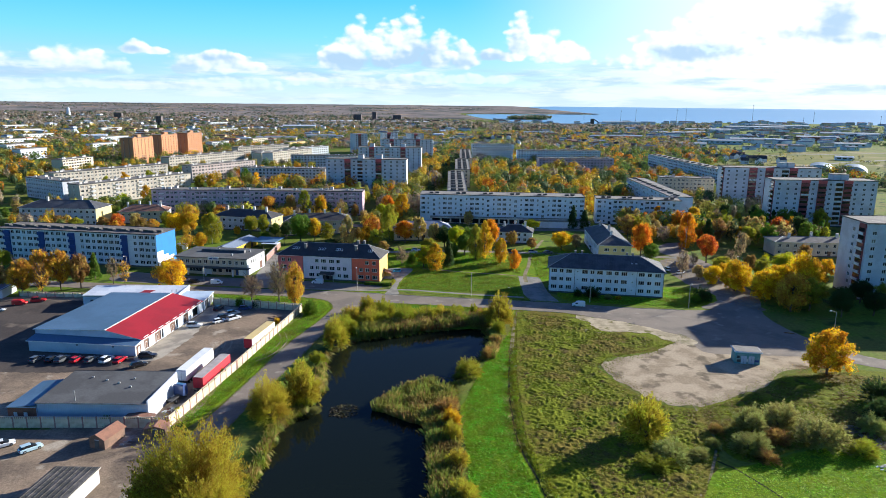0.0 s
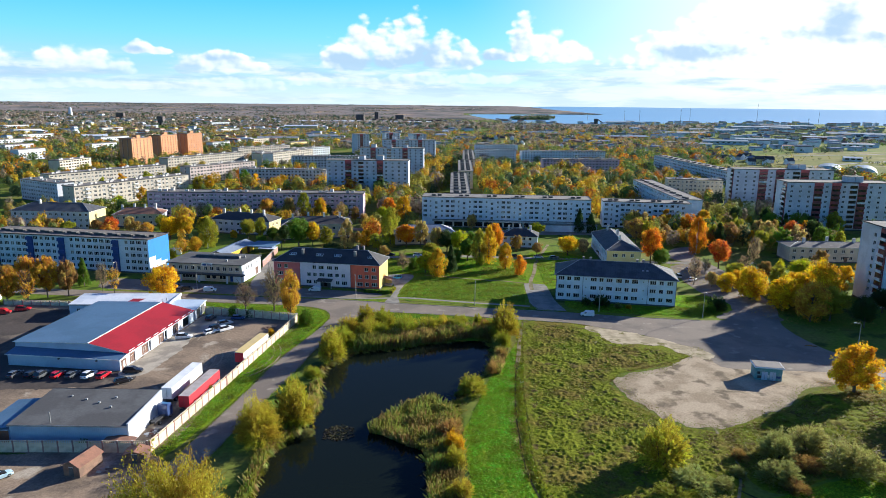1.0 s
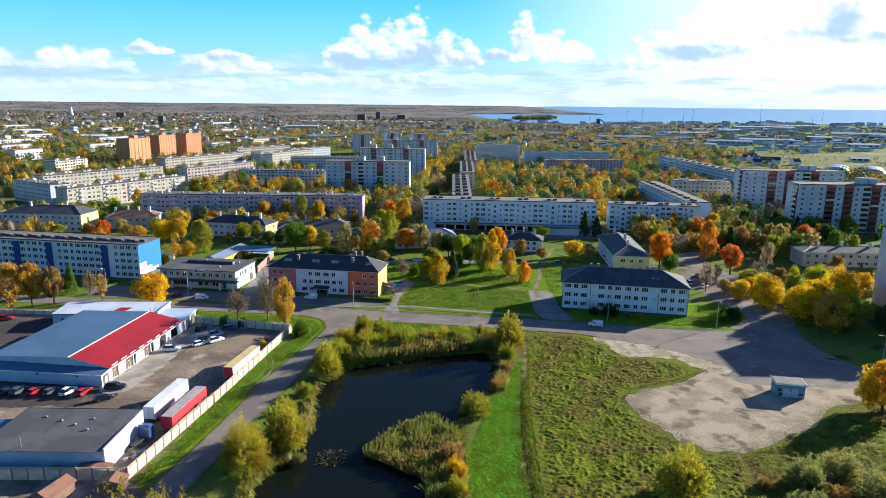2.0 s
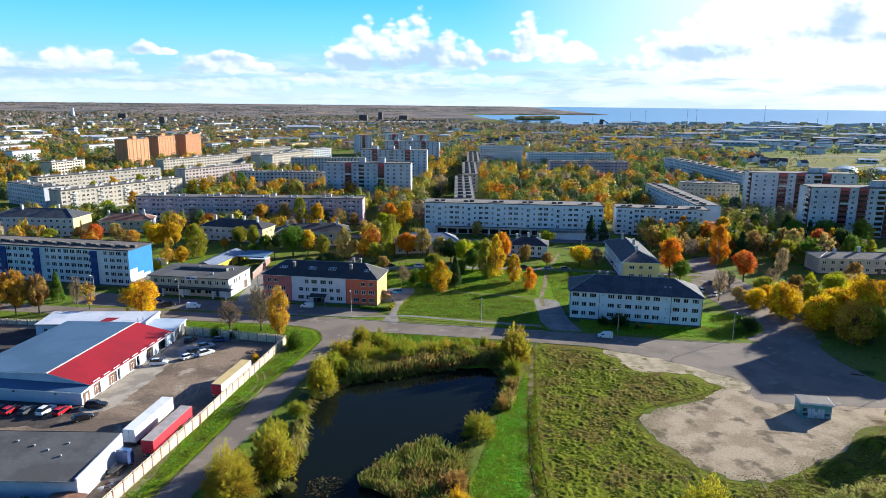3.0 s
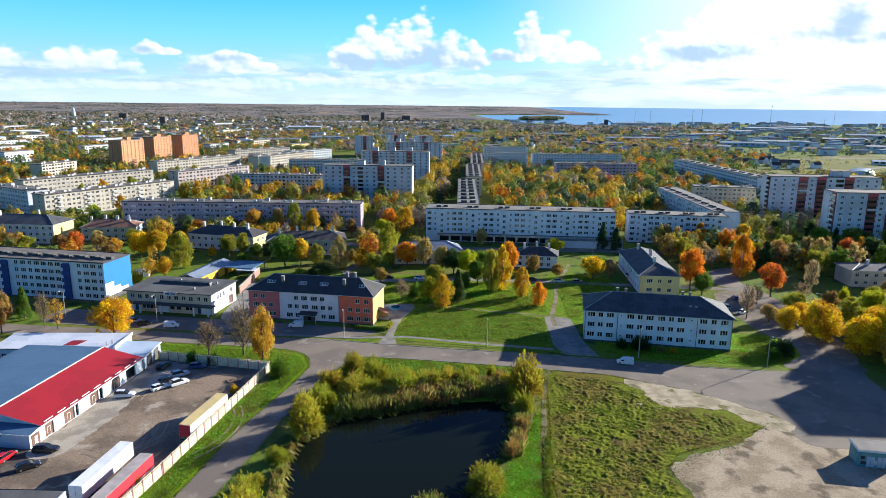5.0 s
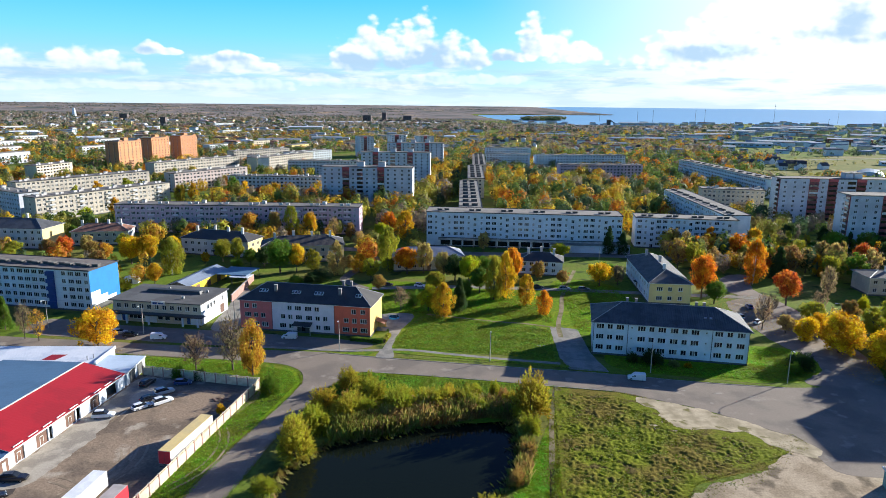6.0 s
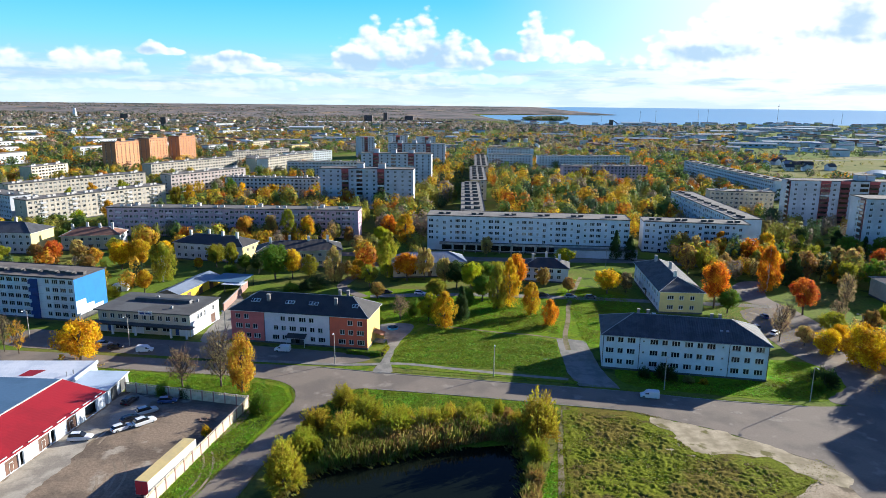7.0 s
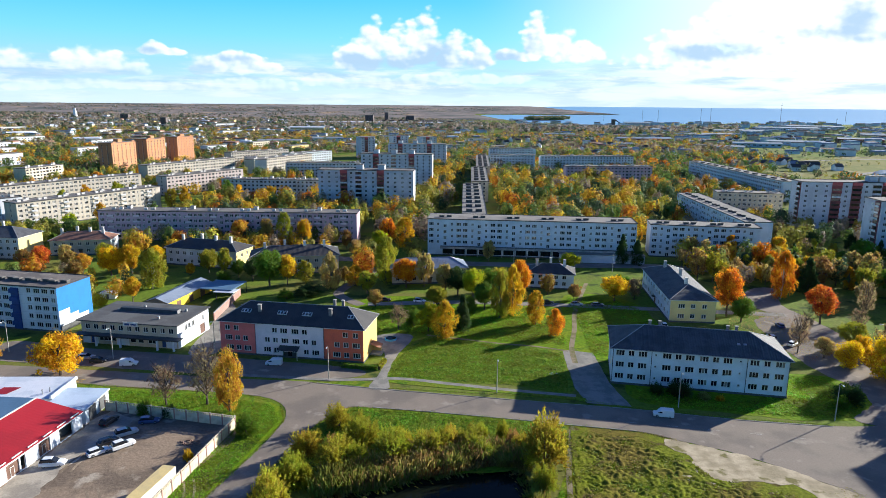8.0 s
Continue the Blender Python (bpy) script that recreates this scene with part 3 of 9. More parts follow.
def sheet(name, pts, z, mat, label, ragged=0.0, steps=6, smooth=True, category="ground"):
    """A flat patch of ground with a thin edge, its outline ragged by some metres."""
    line = curve_points(pts, steps) if smooth else list(pts)
    if ragged:
        fine, rng = [], random.Random(name)
        for (x0, y0), (x1, y1) in zip(line, line[1:] + line[:1]):
            d = math.hypot(x1 - x0, y1 - y0)
            k = max(1, int(d / 0.8))
            for i in range(k):
                x, y = x0 + (x1 - x0) * i / k, y0 + (y1 - y0) * i / k
                s = ragged * (noise.noise((x * 0.25, y * 0.25, 3)) * 1.4 + noise.noise((x * 0.9, y * 0.9, 7)) * 0.7) + rng.uniform(-0.12, 0.12) * ragged
                nx, ny = (y1 - y0) / max(d, 1e-6), -(x1 - x0) / max(d, 1e-6)
                fine.append((x + nx * s, y + ny * s))
        line = fine
    sh = Shape()
    sh.face([(x, y, z) for x, y in line], mat)
    for (x0, y0), (x1, y1) in zip(line, line[1:] + line[:1]):
        sh.face([(x0, y0, z), (x0, y0, z - 0.12), (x1, y1, z - 0.12), (x1, y1, z)], mat)
    me = sh.mesh(name)
    if me.polygons[0].normal.z < 0:
        me.flip_normals()
    return tagged(new(name, me), label, category, kind="structure")


def ribbon(name, pts, width, z, mat, label, height=0.12, category="ground", steps=6):
    """A strip of even width along a line: paths and kerbs."""
    line = curve_points(pts, steps, closed=False)
    sh, rows = Shape(), []
    for i, (x, y) in enumerate(line):
        x0, y0 = line[max(i - 1, 0)]
        x1, y1 = line[min(i + 1, len(line) - 1)]
        d = math.hypot(x1 - x0, y1 - y0)
        w = width / 2 * (1 + 0.15 * noise.noise((x * 0.2, y * 0.2, 1)))
        nx, ny = -(y1 - y0) / d * w, (x1 - x0) / d * w
        rows.append(((x + nx, y + ny), (x - nx, y - ny)))
    for (a, b), (c, d) in zip(rows, rows[1:]):
        sh.face([(*b, z), (*d, z), (*c, z), (*a, z)], mat)
        sh.face([(*a, z), (*c, z), (*c, z - height), (*a, z - height)], mat)
        sh.face([(*d, z), (*b, z), (*b, z - height), (*d, z - height)], mat)
    return tagged(new(name, sh.mesh(name)), label, category, kind="structure")


def inside(px, py, poly):
    """Which of the points lie in the polygon, and how far each is from its edge."""
    poly = np.asarray(poly, float)
    a, b = poly, np.roll(poly, -1, 0)
    hit = np.zeros(px.shape, bool)
    dist = np.full(px.shape, 1e9)
    for (x0, y0), (x1, y1) in zip(a, b):
        cross = ((y0 > py) != (y1 > py)) & (px < (x1 - x0) * (py - y0) / (y1 - y0 + 1e-12) + x0)
        hit ^= cross
        ex, ey = x1 - x0, y1 - y0
        t = np.clip(((px - x0) * ex + (py - y0) * ey) / (ex * ex + ey * ey + 1e-12), 0, 1)
        dist = np.minimum(dist, np.hypot(px - x0 - t * ex, py - y0 - t * ey))
    return hit, dist


# ---- the land ----
EYE_HEIGHT = 68.7


def far_rise(r):
    """How the land rises towards the horizon, where it lies five kilometres off instead of thirty."""
    s = np.clip((np.asarray(r, float) - 2000) / 2900, 0, 1)
    dip = 0.0047 + (EYE_HEIGHT / 2000 - 0.0047) * (1 - s) ** 1.68
    return np.where(np.asarray(r) > 2000, EYE_HEIGHT - np.asarray(r) * dip, 0.0)


POND = curve_points([(-32, 175), (-28.6, 181), (-25, 187), (-20, 189.2), (-12.8, 191), (-5.8, 195), (1.4, 197), (8, 199.2), (13.6, 198.6), (15.1, 190), (14.2, 181.4), (12.1, 172.8), (8.7, 168), (4.8, 161), (3.2, 150), (3.2, 143), (1.5, 129), (-0.5, 121),
                     (2, 113), (3, 104), (2, 88), (-6, 72), (-30, 74), (-37, 90), (-35.5, 107), (-34.5, 117), (-35.5, 131), (-32, 138), (-29, 152), (-31.4, 165)])
SEA = [(math.sin(radians(a)) * r, 40 + math.cos(radians(a)) * r) for a, r in (
    (1.5, 3300), (3.2, 2860), (5.6, 2540), (9, 2440), (12.6, 2410), (18.7, 2600), (23.8, 2800), (33, 2800), (40, 2900), (60, 3200), (75, 5200), (45, 7400), (6.5, 7000), (7.6, 4700),
    (9.2, 4150), (11.2, 3760), (13.4, 3500), (13.2, 3440), (10, 3410), (8, 3370), (5, 3350), (2.2, 3330))]
ISLAND = curve_points([(math.sin(radians(a)) * r, 40 + math.cos(radians(a)) * r) for a, r in ((5.6, 2760), (7.2, 2730), (9.1, 2800), (9.0, 2930), (7.5, 2960), (6.0, 2880))])


def build_ground():
    def lines(lo, hi, step, far):
        core = list(np.arange(lo, hi + 0.1, step))
        out, s, x = [], step, hi
        while x < far:
            s = min(s * 1.16, 90)
            x += s
            out.append(x)
        back, s, x = [], step, lo
        while x > -far:
            s = min(s * 1.16, 90)
            x -= s
            back.append(x)
        return np.array(back[::-1] + core + out)

    xs, ys = lines(-42, 20, 1.2, 4750), lines(66, 205, 1.4, 4750)
    gx, gy = np.meshgrid(xs, ys)
    hit, d = inside(gx, gy, POND)
    sd = np.where(hit, -d, d)
    z = -1.1 * np.clip((1.0 - sd) / 2.2, 0, 1)
    r = np.hypot(gx, gy - 40)
    z += far_rise(r)
    # a little unevenness away from the built-up ground
    hit, d = inside(gx, gy, SEA)
    isl, di = inside(gx, gy, ISLAND)
    z -= 9 * np.clip(np.where(hit, d, 0) / 60, 0, 1) * (~isl)
    n, m = gx.shape
    idx = np.arange(n * m).reshape(n, m)
    quads = np.stack([idx[:-1, :-1], idx[:-1, 1:], idx[1:, 1:], idx[1:, :-1]], -1).reshape(-1, 4)
    me = bpy.data.meshes.new("ground")
    me.from_pydata(np.stack([gx, gy, z], -1).reshape(-1, 3).tolist(), [], quads.tolist())
    me.materials.append(M["ground"])
    me.polygons.foreach_set("use_smooth", [True] * len(me.polygons))
    tagged(new("ground", me), "grassy town ground reaching to the wooded horizon", "ground", kind="structure")


build_ground()
pond = Shape()
pond.face([(-46, 64, -0.5), (18, 64, -0.5), (18, 203, -0.5), (-46, 203, -0.5)], M["pond"])
tagged(new("pond_water", pond.mesh("pond_water")), "dark still pond water between reedy banks", "water", kind="structure")


def build_sea():
    sh = Shape()
    az, rr = np.linspace(-1, 62, 43), np.linspace(2300, 4990, 36)
    gr, ga = np.meshgrid(rr, np.radians(az))
    px, py, pz = np.sin(ga) * gr, 40 + np.cos(ga) * gr, far_rise(gr) - 2.0
    # open water reaches a little higher than the wooded land
    pz = pz + 8.5 * np.clip((gr - 3600) / 1300, 0, 1) * np.clip((np.degrees(ga) - 5.5) / 4, 0, 1)
    k = sh.slot(M["sea"])
    n, m = gr.shape
    sh.v = np.stack([px, py, pz], -1).reshape(-1, 3).tolist()
    for i in range(n - 1):
        for j in range(m - 1):
            sh.f.append((i * m + j, i * m + j + 1, (i + 1) * m + j + 1, (i + 1) * m + j))
            sh.mi.append(k)
    me = sh.mesh("sea_water", True)
    if me.polygons[0].normal.z < 0:
        me.flip_normals()
    tagged(new("sea_water", me), "pale blue bay of the sea below the horizon", "water", kind="structure")


build_sea()

# street, square, yards, paths
sheet("meadow", [(25, 216.2), (40, 213.6), (47.4, 210), (56.4, 205.6), (64, 200), (72, 192), (73, 178), (62, 179), (48, 174), (42, 167), (47, 152), (53, 144), (60, 142), (58.5, 128), (54, 117), (48, 108), (45, 90), (22, 90), (19.5, 107), (17, 122),
                 (17, 132), (18, 150), (20, 170), (22, 190)], 0.02, M["meadow"], "rough olive-brown meadow of uneven tufted grass", 0.6)
sheet("lawn", [(22, 196), (17, 181), (12.5, 170), (7.5, 152), (4.5, 140), (5, 129), (5.6, 115), (5.5, 90), (18, 90), (18.8, 108), (16.6, 122), (16, 132), (17, 150), (19, 170)], 0.025, M["lawn"], "bright green grass strip beside the pond", 0.35)
sheet("lawn", [(48, 108), (54, 116), (61, 118), (73, 123), (85, 127.5), (100, 118), (110, 95), (46, 90)], 0.03, M["lawn"], "bright green grass slope beside the bushes", 0.4)
sheet("scrub_ground", [(60, 143), (72, 149), (82, 155), (91, 163), (106, 167), (125, 163), (150, 150), (150, 110), (112, 112), (86, 128), (73, 124), (61, 119), (58, 127)], 0.022, M["meadow"], "overgrown dark meadow with bushes", 0.6)
sheet("sand_patch", [(43, 166.8), (49, 173.3), (60, 178), (70, 188), (75, 193), (78, 188), (76, 180), (84, 177), (92, 177), (103, 176.5), (112, 174.5), (106, 169), (96, 167), (89.7, 164), (81, 155), (72, 149.7), (64, 145), (58, 143.5), (52, 146), (48, 152.6)], 0.03, M["sand"],
      "bare sandy gravel patch worn into the meadow", 0.8)
sheet("sand_patch", [(46, 210.6), (56.6, 206), (64.5, 200.8), (70, 195.6), (76, 189), (74, 184), (68, 188), (63.8, 194), (53.1, 194.4), (45, 195), (44.5, 199.5), (48.5, 202.6), (45, 207)], 0.0435, M["palesand"], "pale sandy verge along the street", 0.9)
sheet("street", [(-260, 262), (-200, 254), (-150, 247.5), (-110, 243.5), (-78, 240.5), (-50, 237.8), (-36, 237.0), (-15, 233.1), (13, 228.9), (43, 224.6), (62, 221.0), (84, 218), (99, 221), (109, 238), (108.5, 255), (106, 273), (110, 292), (104, 312), (114, 330),
                 (124, 330), (116, 309), (119, 290), (116, 272), (118, 250), (116, 232), (109, 214), (110, 196), (115, 186), (124, 173.5), (160, 158), (220, 150), (220, 138), (160, 148), (122, 166), (106, 175),
                 (84, 176.9), (75, 179), (74.5, 190.6), (69.4, 195.8), (64.3, 200.6), (56.6, 206.1), (47.7, 210.4), (40.4, 214), (25, 216.5), (12.8, 218.7), (-5, 221.4), (-18.2, 223.1), (-24, 223), (-28.6, 216.3), (-31.6, 209), (-33.4, 200), (-36.5, 186), (-38, 174), (-40.6, 160), (-43.5, 146), (-46, 128), (-50, 110), (-52, 80), (-59, 80),
                 (-56, 110), (-52.5, 130), (-50, 145), (-47.6, 160), (-45.5, 176), (-43, 188), (-39.5, 202), (-37, 216), (-40, 224.5), (-50, 229), (-80, 232), (-110, 235.5), (-150, 240), (-200, 247), (-260, 255)],
      0.042, M["asphalt"], "worn grey asphalt street with a wide square", 0.12, 4)
sheet("yard", [(-126, 226), (-96, 220.5), (-78, 219), (-47, 212.5), (-50, 190), (-54, 160), (-58.5, 131), (-90, 130.5), (-125, 131), (-160, 135), (-175, 170), (-170, 215), (-150, 226)], 0.045, M["yard"], "dusty brown dirt and concrete works yard", 0.3)
sheet("yard", [(-168, 214), (-150, 222), (-126, 222), (-121, 213), (-114, 190), (-114, 160), (-135, 158), (-165, 165)], 0.052, M["darkyard"], "dark ground beside the workshop hall", 1.2)
# dark sheet that carries the shade of the lean-to further out
sheet("yard", [(-118, 178), (-84, 172.5), (-78.5, 170), (-79, 163), (-90, 160.5), (-118, 161)], 0.0535, M["darkyard"], "dark ground with the lean-to shade painted in", 0.8)
sheet("yard", [(-56, 129.5), (-57, 105), (-62, 80), (-120, 80), (-130, 128), (-95, 129)], 0.043, M["yard"], "dusty parking yard beside the sheds", 0.3)
sheet("forecourt", [(-128, 262), (-108, 258), (-77, 254), (-64, 252.5), (-26, 246), (-28, 239.5), (-60, 240.5), (-100, 245), (-128, 249)], 0.05, M["asphalt"], "asphalt forecourt before the office block", 0.2)
sheet("forecourt", [(-74, 255), (-66, 256), (-66, 276), (-76, 300), (-79, 300), (-76, 276)], 0.052, M["paving"], "pale concrete drive beside the office block", 0.15)
sheet("forecourt", [(31.4, 262), (39.6, 260), (39.8, 250), (39.8, 239), (42, 226), (32, 227.6), (30.6, 236), (30.8, 250)], 0.062, M["paving"], "concrete forecourt beside the white block", 0.15, smooth=False)
sheet("verge", [(-34, 236.5), (-22, 238), (-19.5, 236), (-16, 233.6), (-34, 236.2)], 0.07, M["verge"], "narrow grass verge beside the street", 0.1)
sheet("lawn", [(-17, 240.6), (14, 237), (29, 233), (30.4, 246), (31.6, 259), (22, 264.6), (6, 268), (-8.5, 271), (-13.6, 260), (-16, 252)], 0.04, M["verge"], "rough grass plot between the two housing blocks", 0.3)
sheet("lawn", [(-14, 236.8), (12, 232.4), (30, 229), (30, 231), (12, 234.6), (-14, 239)], 0.072, M["verge"], "mown grass verge along the footpath", 0.1)
sheet("lawn", [(82, 234), (84, 221.5), (96, 223.5), (104, 235), (103, 243), (92, 247), (83, 246)], 0.035, M["lawn"], "bright green lawn at the end of the white block", 0.25)
sheet("lawn", [(44.5, 229), (62, 224), (83, 221), (86, 235), (66, 238), (46, 241)], 0.0345, M["lawn"], "green grass strip before the white block", 0.2)
sheet("lawn", [(-30, 262), (26, 254), (34, 256), (36, 300), (20, 304), (-30, 312)], 0.03, M["lawn"], "sunlit green lawn with autumn trees", 0.5)
sheet("lawn", [(38, 257), (60, 254), (66, 300), (56, 318), (40, 316), (36, 280)], 0.032, M["lawn"], "sunlit green lawn behind the white block", 0.4)
sheet("lawn", [(-110, 233.5), (-88, 231), (-60, 228), (-46, 225.5), (-41, 220), (-40, 206), (-46, 178), (-53, 140), (-56, 130.5), (-55, 128.5), (-50.5, 146), (-48, 160), (-45.8, 178), (-40, 202), (-37.5, 216), (-41, 224), (-52, 226)], 0.034, M["lawn"],
      "green grass strip between the wall and the lane", 0.15)
sheet("verge", [(-110, 234.5), (-80, 231.5), (-50, 228.6), (-42, 224), (-39, 213), (-44, 205), (-47, 214), (-79, 221), (-92, 226)], 0.036, M["verge"], "green grass verge before the works wall", 0.2)
sheet("verge", [(-32, 208), (-28.4, 216.3), (-23.6, 222.8), (-18, 222.9), (-5, 221.2), (12.8, 218.5), (25, 216.3), (20, 204), (10, 197), (-12, 197), (-30, 200)], 0.033, M["verge"], "green bank between the street and the pond", 0.3)
ribbon("footpath", [(-60, 241), (-30, 238.5), (-14, 239.8), (0, 237), (15, 233.9), (30, 231.3)], 1.5, 0.075, M["paving"], "narrow concrete footpath beside the street")
sheet("forecourt", [(-20.4, 234), (-15.6, 234), (-16.8, 241.6), (-16, 252), (-14.6, 260), (-12.4, 267), (-13.4, 273), (-22.4, 272), (-23.2, 262.6), (-19.2, 257.6), (-18.8, 244)], 0.076, M["paving"], "worn concrete drive beside the coloured block", 0.25)
sheet("forecourt", [(91, 221), (99.5, 230), (101, 238), (97, 252), (96.4, 275), (100, 293), (117, 296), (119, 262), (113, 247), (111, 229), (112, 219), (101, 217.5)], 0.0465, M["asphalt"], "dusty mottled asphalt of the side street", 0.6)
ribbon("footpath", [(-8, 272.6), (4, 269.2), (15, 266), (24, 264.4), (33, 261)], 1.0, 0.066, M["path"], "trodden dirt path across the grass")
ribbon("footpath", [(33.4, 252), (34.4, 264), (37.8, 279.4), (41.7, 300), (52, 335)], 1.5, 0.068, M["path"], "trodden dirt path up to the white house")
ribbon("footpath", [(26.5, 216), (23, 199), (21.5, 188), (20, 178)], 1.1, 0.058, M["path"], "trodden sandy trail beside the pond")
ribbon("footpath", [(20.1, 179), (18.5, 168), (16.7, 149), (16.2, 132), (16.7, 122), (18.8, 110), (20, 95)], 0.4, 0.057, M["rut"], "narrow rut through the grass, its shade painted dark")
ribbon("footpath", [(59.5, 143.8), (58.5, 136), (57.7, 127), (52, 115), (47, 107), (45, 95)], 0.55, 0.059, M["path"], "narrow trodden trail through the meadow")
ribbon("service_road", [(-33, 356), (-36, 340), (-41, 326), (-42, 314), (-32, 302)], 4.0, 0.05, M["asphalt"], "narrow asphalt drive between the old houses", category="road")
ribbon("service_road", [(-30, 303), (0, 307), (30, 306), (62, 303), (90, 300), (112, 298)], 4.0, 0.049, M["paving"], "grey lane behind the lawn", category="road")
ribbon("service_road", [(-120, 372), (-60, 372), (-20, 367), (30, 364), (90, 364), (130, 350)], 8.0, 0.047, M["asphalt"], "asphalt street before the long block", category="road")
ribbon("kerb", [(-34, 236.3), (-15, 233.0), (13, 228.8), (43, 224.5), (62, 220.6), (84, 217.8)], 0.2, 0.13, M["kerb"], "low concrete kerb along the street", 0.13, "kerb")
ribbon("kerb", [(40, 214.1), (25, 216.6), (12.8, 218.8), (-5, 221.5), (-18.2, 223.2)], 0.2, 0.13, M["kerb"], "low concrete kerb along the street", 0.13, "kerb")
sheet("apron", [(-83, 171), (-76.5, 170), (-74, 185), (-73, 200), (-70, 213), (-77, 219), (-79.6, 205)], 0.056, M["apron"], "worn concrete apron before the hall doors", 0.7)
sheet("bare_dirt", [(89.5, 134.5), (96, 133), (104, 127), (103, 121), (93, 123.5), (88, 129)], 0.036, M["sand"], "bare grey dirt worn into the slope", 0.8)
# flat strip, the trench's inner shade is only its dark colour
ribbon("ditch", [(52.5, 124), (55, 119.5), (57.8, 115.7), (61.6, 107), (64, 98)], 0.45, 0.05, M["rut"], "narrow trench across the grass, its shade painted dark", 0.03)
sheet("puddle", [(106.5, 195.6), (108.2, 194.9), (110.0, 194.3), (109.2, 195.4), (107.6, 196.1)], 0.075, M["puddle"], "shallow puddle on the square", 0.1)
for i in range(5):
    x = 40 + i * 8.5
    y = 226.9 - 0.12 * (x + 28) - 0.00045 * max(x, 0) ** 2
    sh = Shape().box(-1.2, 1.2, -0.06, 0.06, 0.0, 0.008, M["concrete"])
    tagged(new("road_mark", sh.mesh("road_mark")), "worn white dash painted on the street", "road marking", "road dashes", "structure").matrix_basis = pose(x, y, 0.062, 0, 0, -8)

for k, (cx, cy, r, a0, a1) in enumerate(((-75, 176, 12, -60, 35), (-77, 178, 16, -50, 40), (-60, 196, 13, 100, 190), (-66, 182, 20, -40, 30), (-79, 150, 22, 20, 75))):
    for off in (-0.9, 0.9):
        ribbon("tyre_track", [(cx + (r + off) * math.cos(radians(a0 + (a1 - a0) * i / 6)), cy + (r + off) * math.sin(radians(a0 + (a1 - a0) * i / 6))) for i in range(7)], 0.45, 0.0585 + 0.0006 * k, M["track"],
               "dusty pale tyre track across the yard", 0.02)


# ---- windows and walls ----
WIN = {}


def joined(sh, name):
    """The shape as a mesh whose touching corners are shared."""
    seen, remap, verts = {}, [], []
    for p in sh.v:
        k = tuple(round(c, 4) for c in p)
        if k not in seen:
            seen[k] = len(verts)
            verts.append(p)
        remap.append(seen[k])
    sh.v, sh.f = verts, [tuple(remap[i] for i in f) for f in sh.f]
    return sh.mesh(name)


def window_shape(w, h, lights, frame_mat, glazed):
    """One window: a frame plate with its lights cut out, sill lip, panes set back."""
    t, y0 = 0.11, 0.1
    rects = []
    for i in range(lights):
        a = -w / 2 + (w - t) * i / lights + t
        rects.append((a + w / 2, -w / 2 + (w - t) * (i + 1) / lights + w / 2, t, h - t))
    sh = Shape()
    wall_face(sh, w, h, rects, frame_mat, lambda u, v, d: (u - w / 2, y0 + d, v), 0.05)
    sh.face([(-w / 2, -0.06, 0), (w / 2, -0.06, 0), (w / 2, y0, 0), (-w / 2, y0, 0)], frame_mat)
    pn = Shape()
    for u0, u1, v0, v1 in rects:
        (sh if glazed else pn).face([(u0 - w / 2, y0 + 0.05, v0), (u1 - w / 2, y0 + 0.05, v0), (u1 - w / 2, y0 + 0.05, v1), (u0 - w / 2, y0 + 0.05, v1)], M["glass"])
    return sh, pn


def window_mesh(w, h, lights):
    key = (round(w, 2), round(h, 2), lights)
    if key not in WIN:
        both, _ = window_shape(w, h, lights, M["frame"], True)
        fr, pn = window_shape(w, h, lights, M["frame"], False)
        WIN[key] = (joined(fr, "window"), pn, joined(both, "window"))
    return WIN[key]


def add_window(parent, x, y, z, w, h, lights, turn=0.0, fine=False):
    fr, pn, both = window_mesh(w, h, lights)
    m = pose(x, y, z, 0, 0, turn)
    if fine:
        ob = part("window", fr, parent, m)
        for k, f in enumerate(pn.f):
            key = (w, h, lights, k)
            if key not in WIN:
                one = Shape()
                one.face([pn.v[i] for i in f], M["glass"])
                WIN[key] = one.mesh("pane")
            part("pane", WIN[key], ob)
    else:
        part("window", both, parent, m)


def wall_face(sh, W, H, rects, mat, place, reveal=0.2):
    """A wall W by H with openings (u0, u1, v0, v1) cut through its face; place(u, v, d) gives the point d metres in."""
    us = sorted({0.0, W, *[r[0] for r in rects], *[r[1] for r in rects]})
    vs = sorted({0.0, H, *[r[2] for r in rects], *[r[3] for r in rects]})
    ua, va = np.array(us), np.array(vs)
    mid_u, mid_v = (ua[1:] + ua[:-1]) / 2, (va[1:] + va[:-1]) / 2
    open_ = np.zeros((len(mid_u), len(mid_v)), bool)
    for u0, u1, v0, v1 in rects:
        open_ |= ((mid_u > u0) & (mid_u < u1))[:, None] & ((mid_v > v0) & (mid_v < v1))[None, :]
    for j in range(len(mid_v)):
        i = 0
        while i < len(mid_u):
            if open_[i, j]:
                i += 1
                continue
            k = i
            while k + 1 < len(mid_u) and not open_[k + 1, j]:
                k += 1
            sh.face([place(us[i], vs[j], 0), place(us[k + 1], vs[j], 0), place(us[k + 1], vs[j + 1], 0), place(us[i], vs[j + 1], 0)], mat)
            i = k + 1
    for u0, u1, v0, v1 in rects:
        c = [(u0, v0), (u1, v0), (u1, v1), (u0, v1)]
        for (a, b), (p, q) in zip(c, c[1:] + c[:1]):
            sh.face([place(p, q, 0), place(a, b, 0), place(a, b, reveal), place(p, q, reveal)], mat)


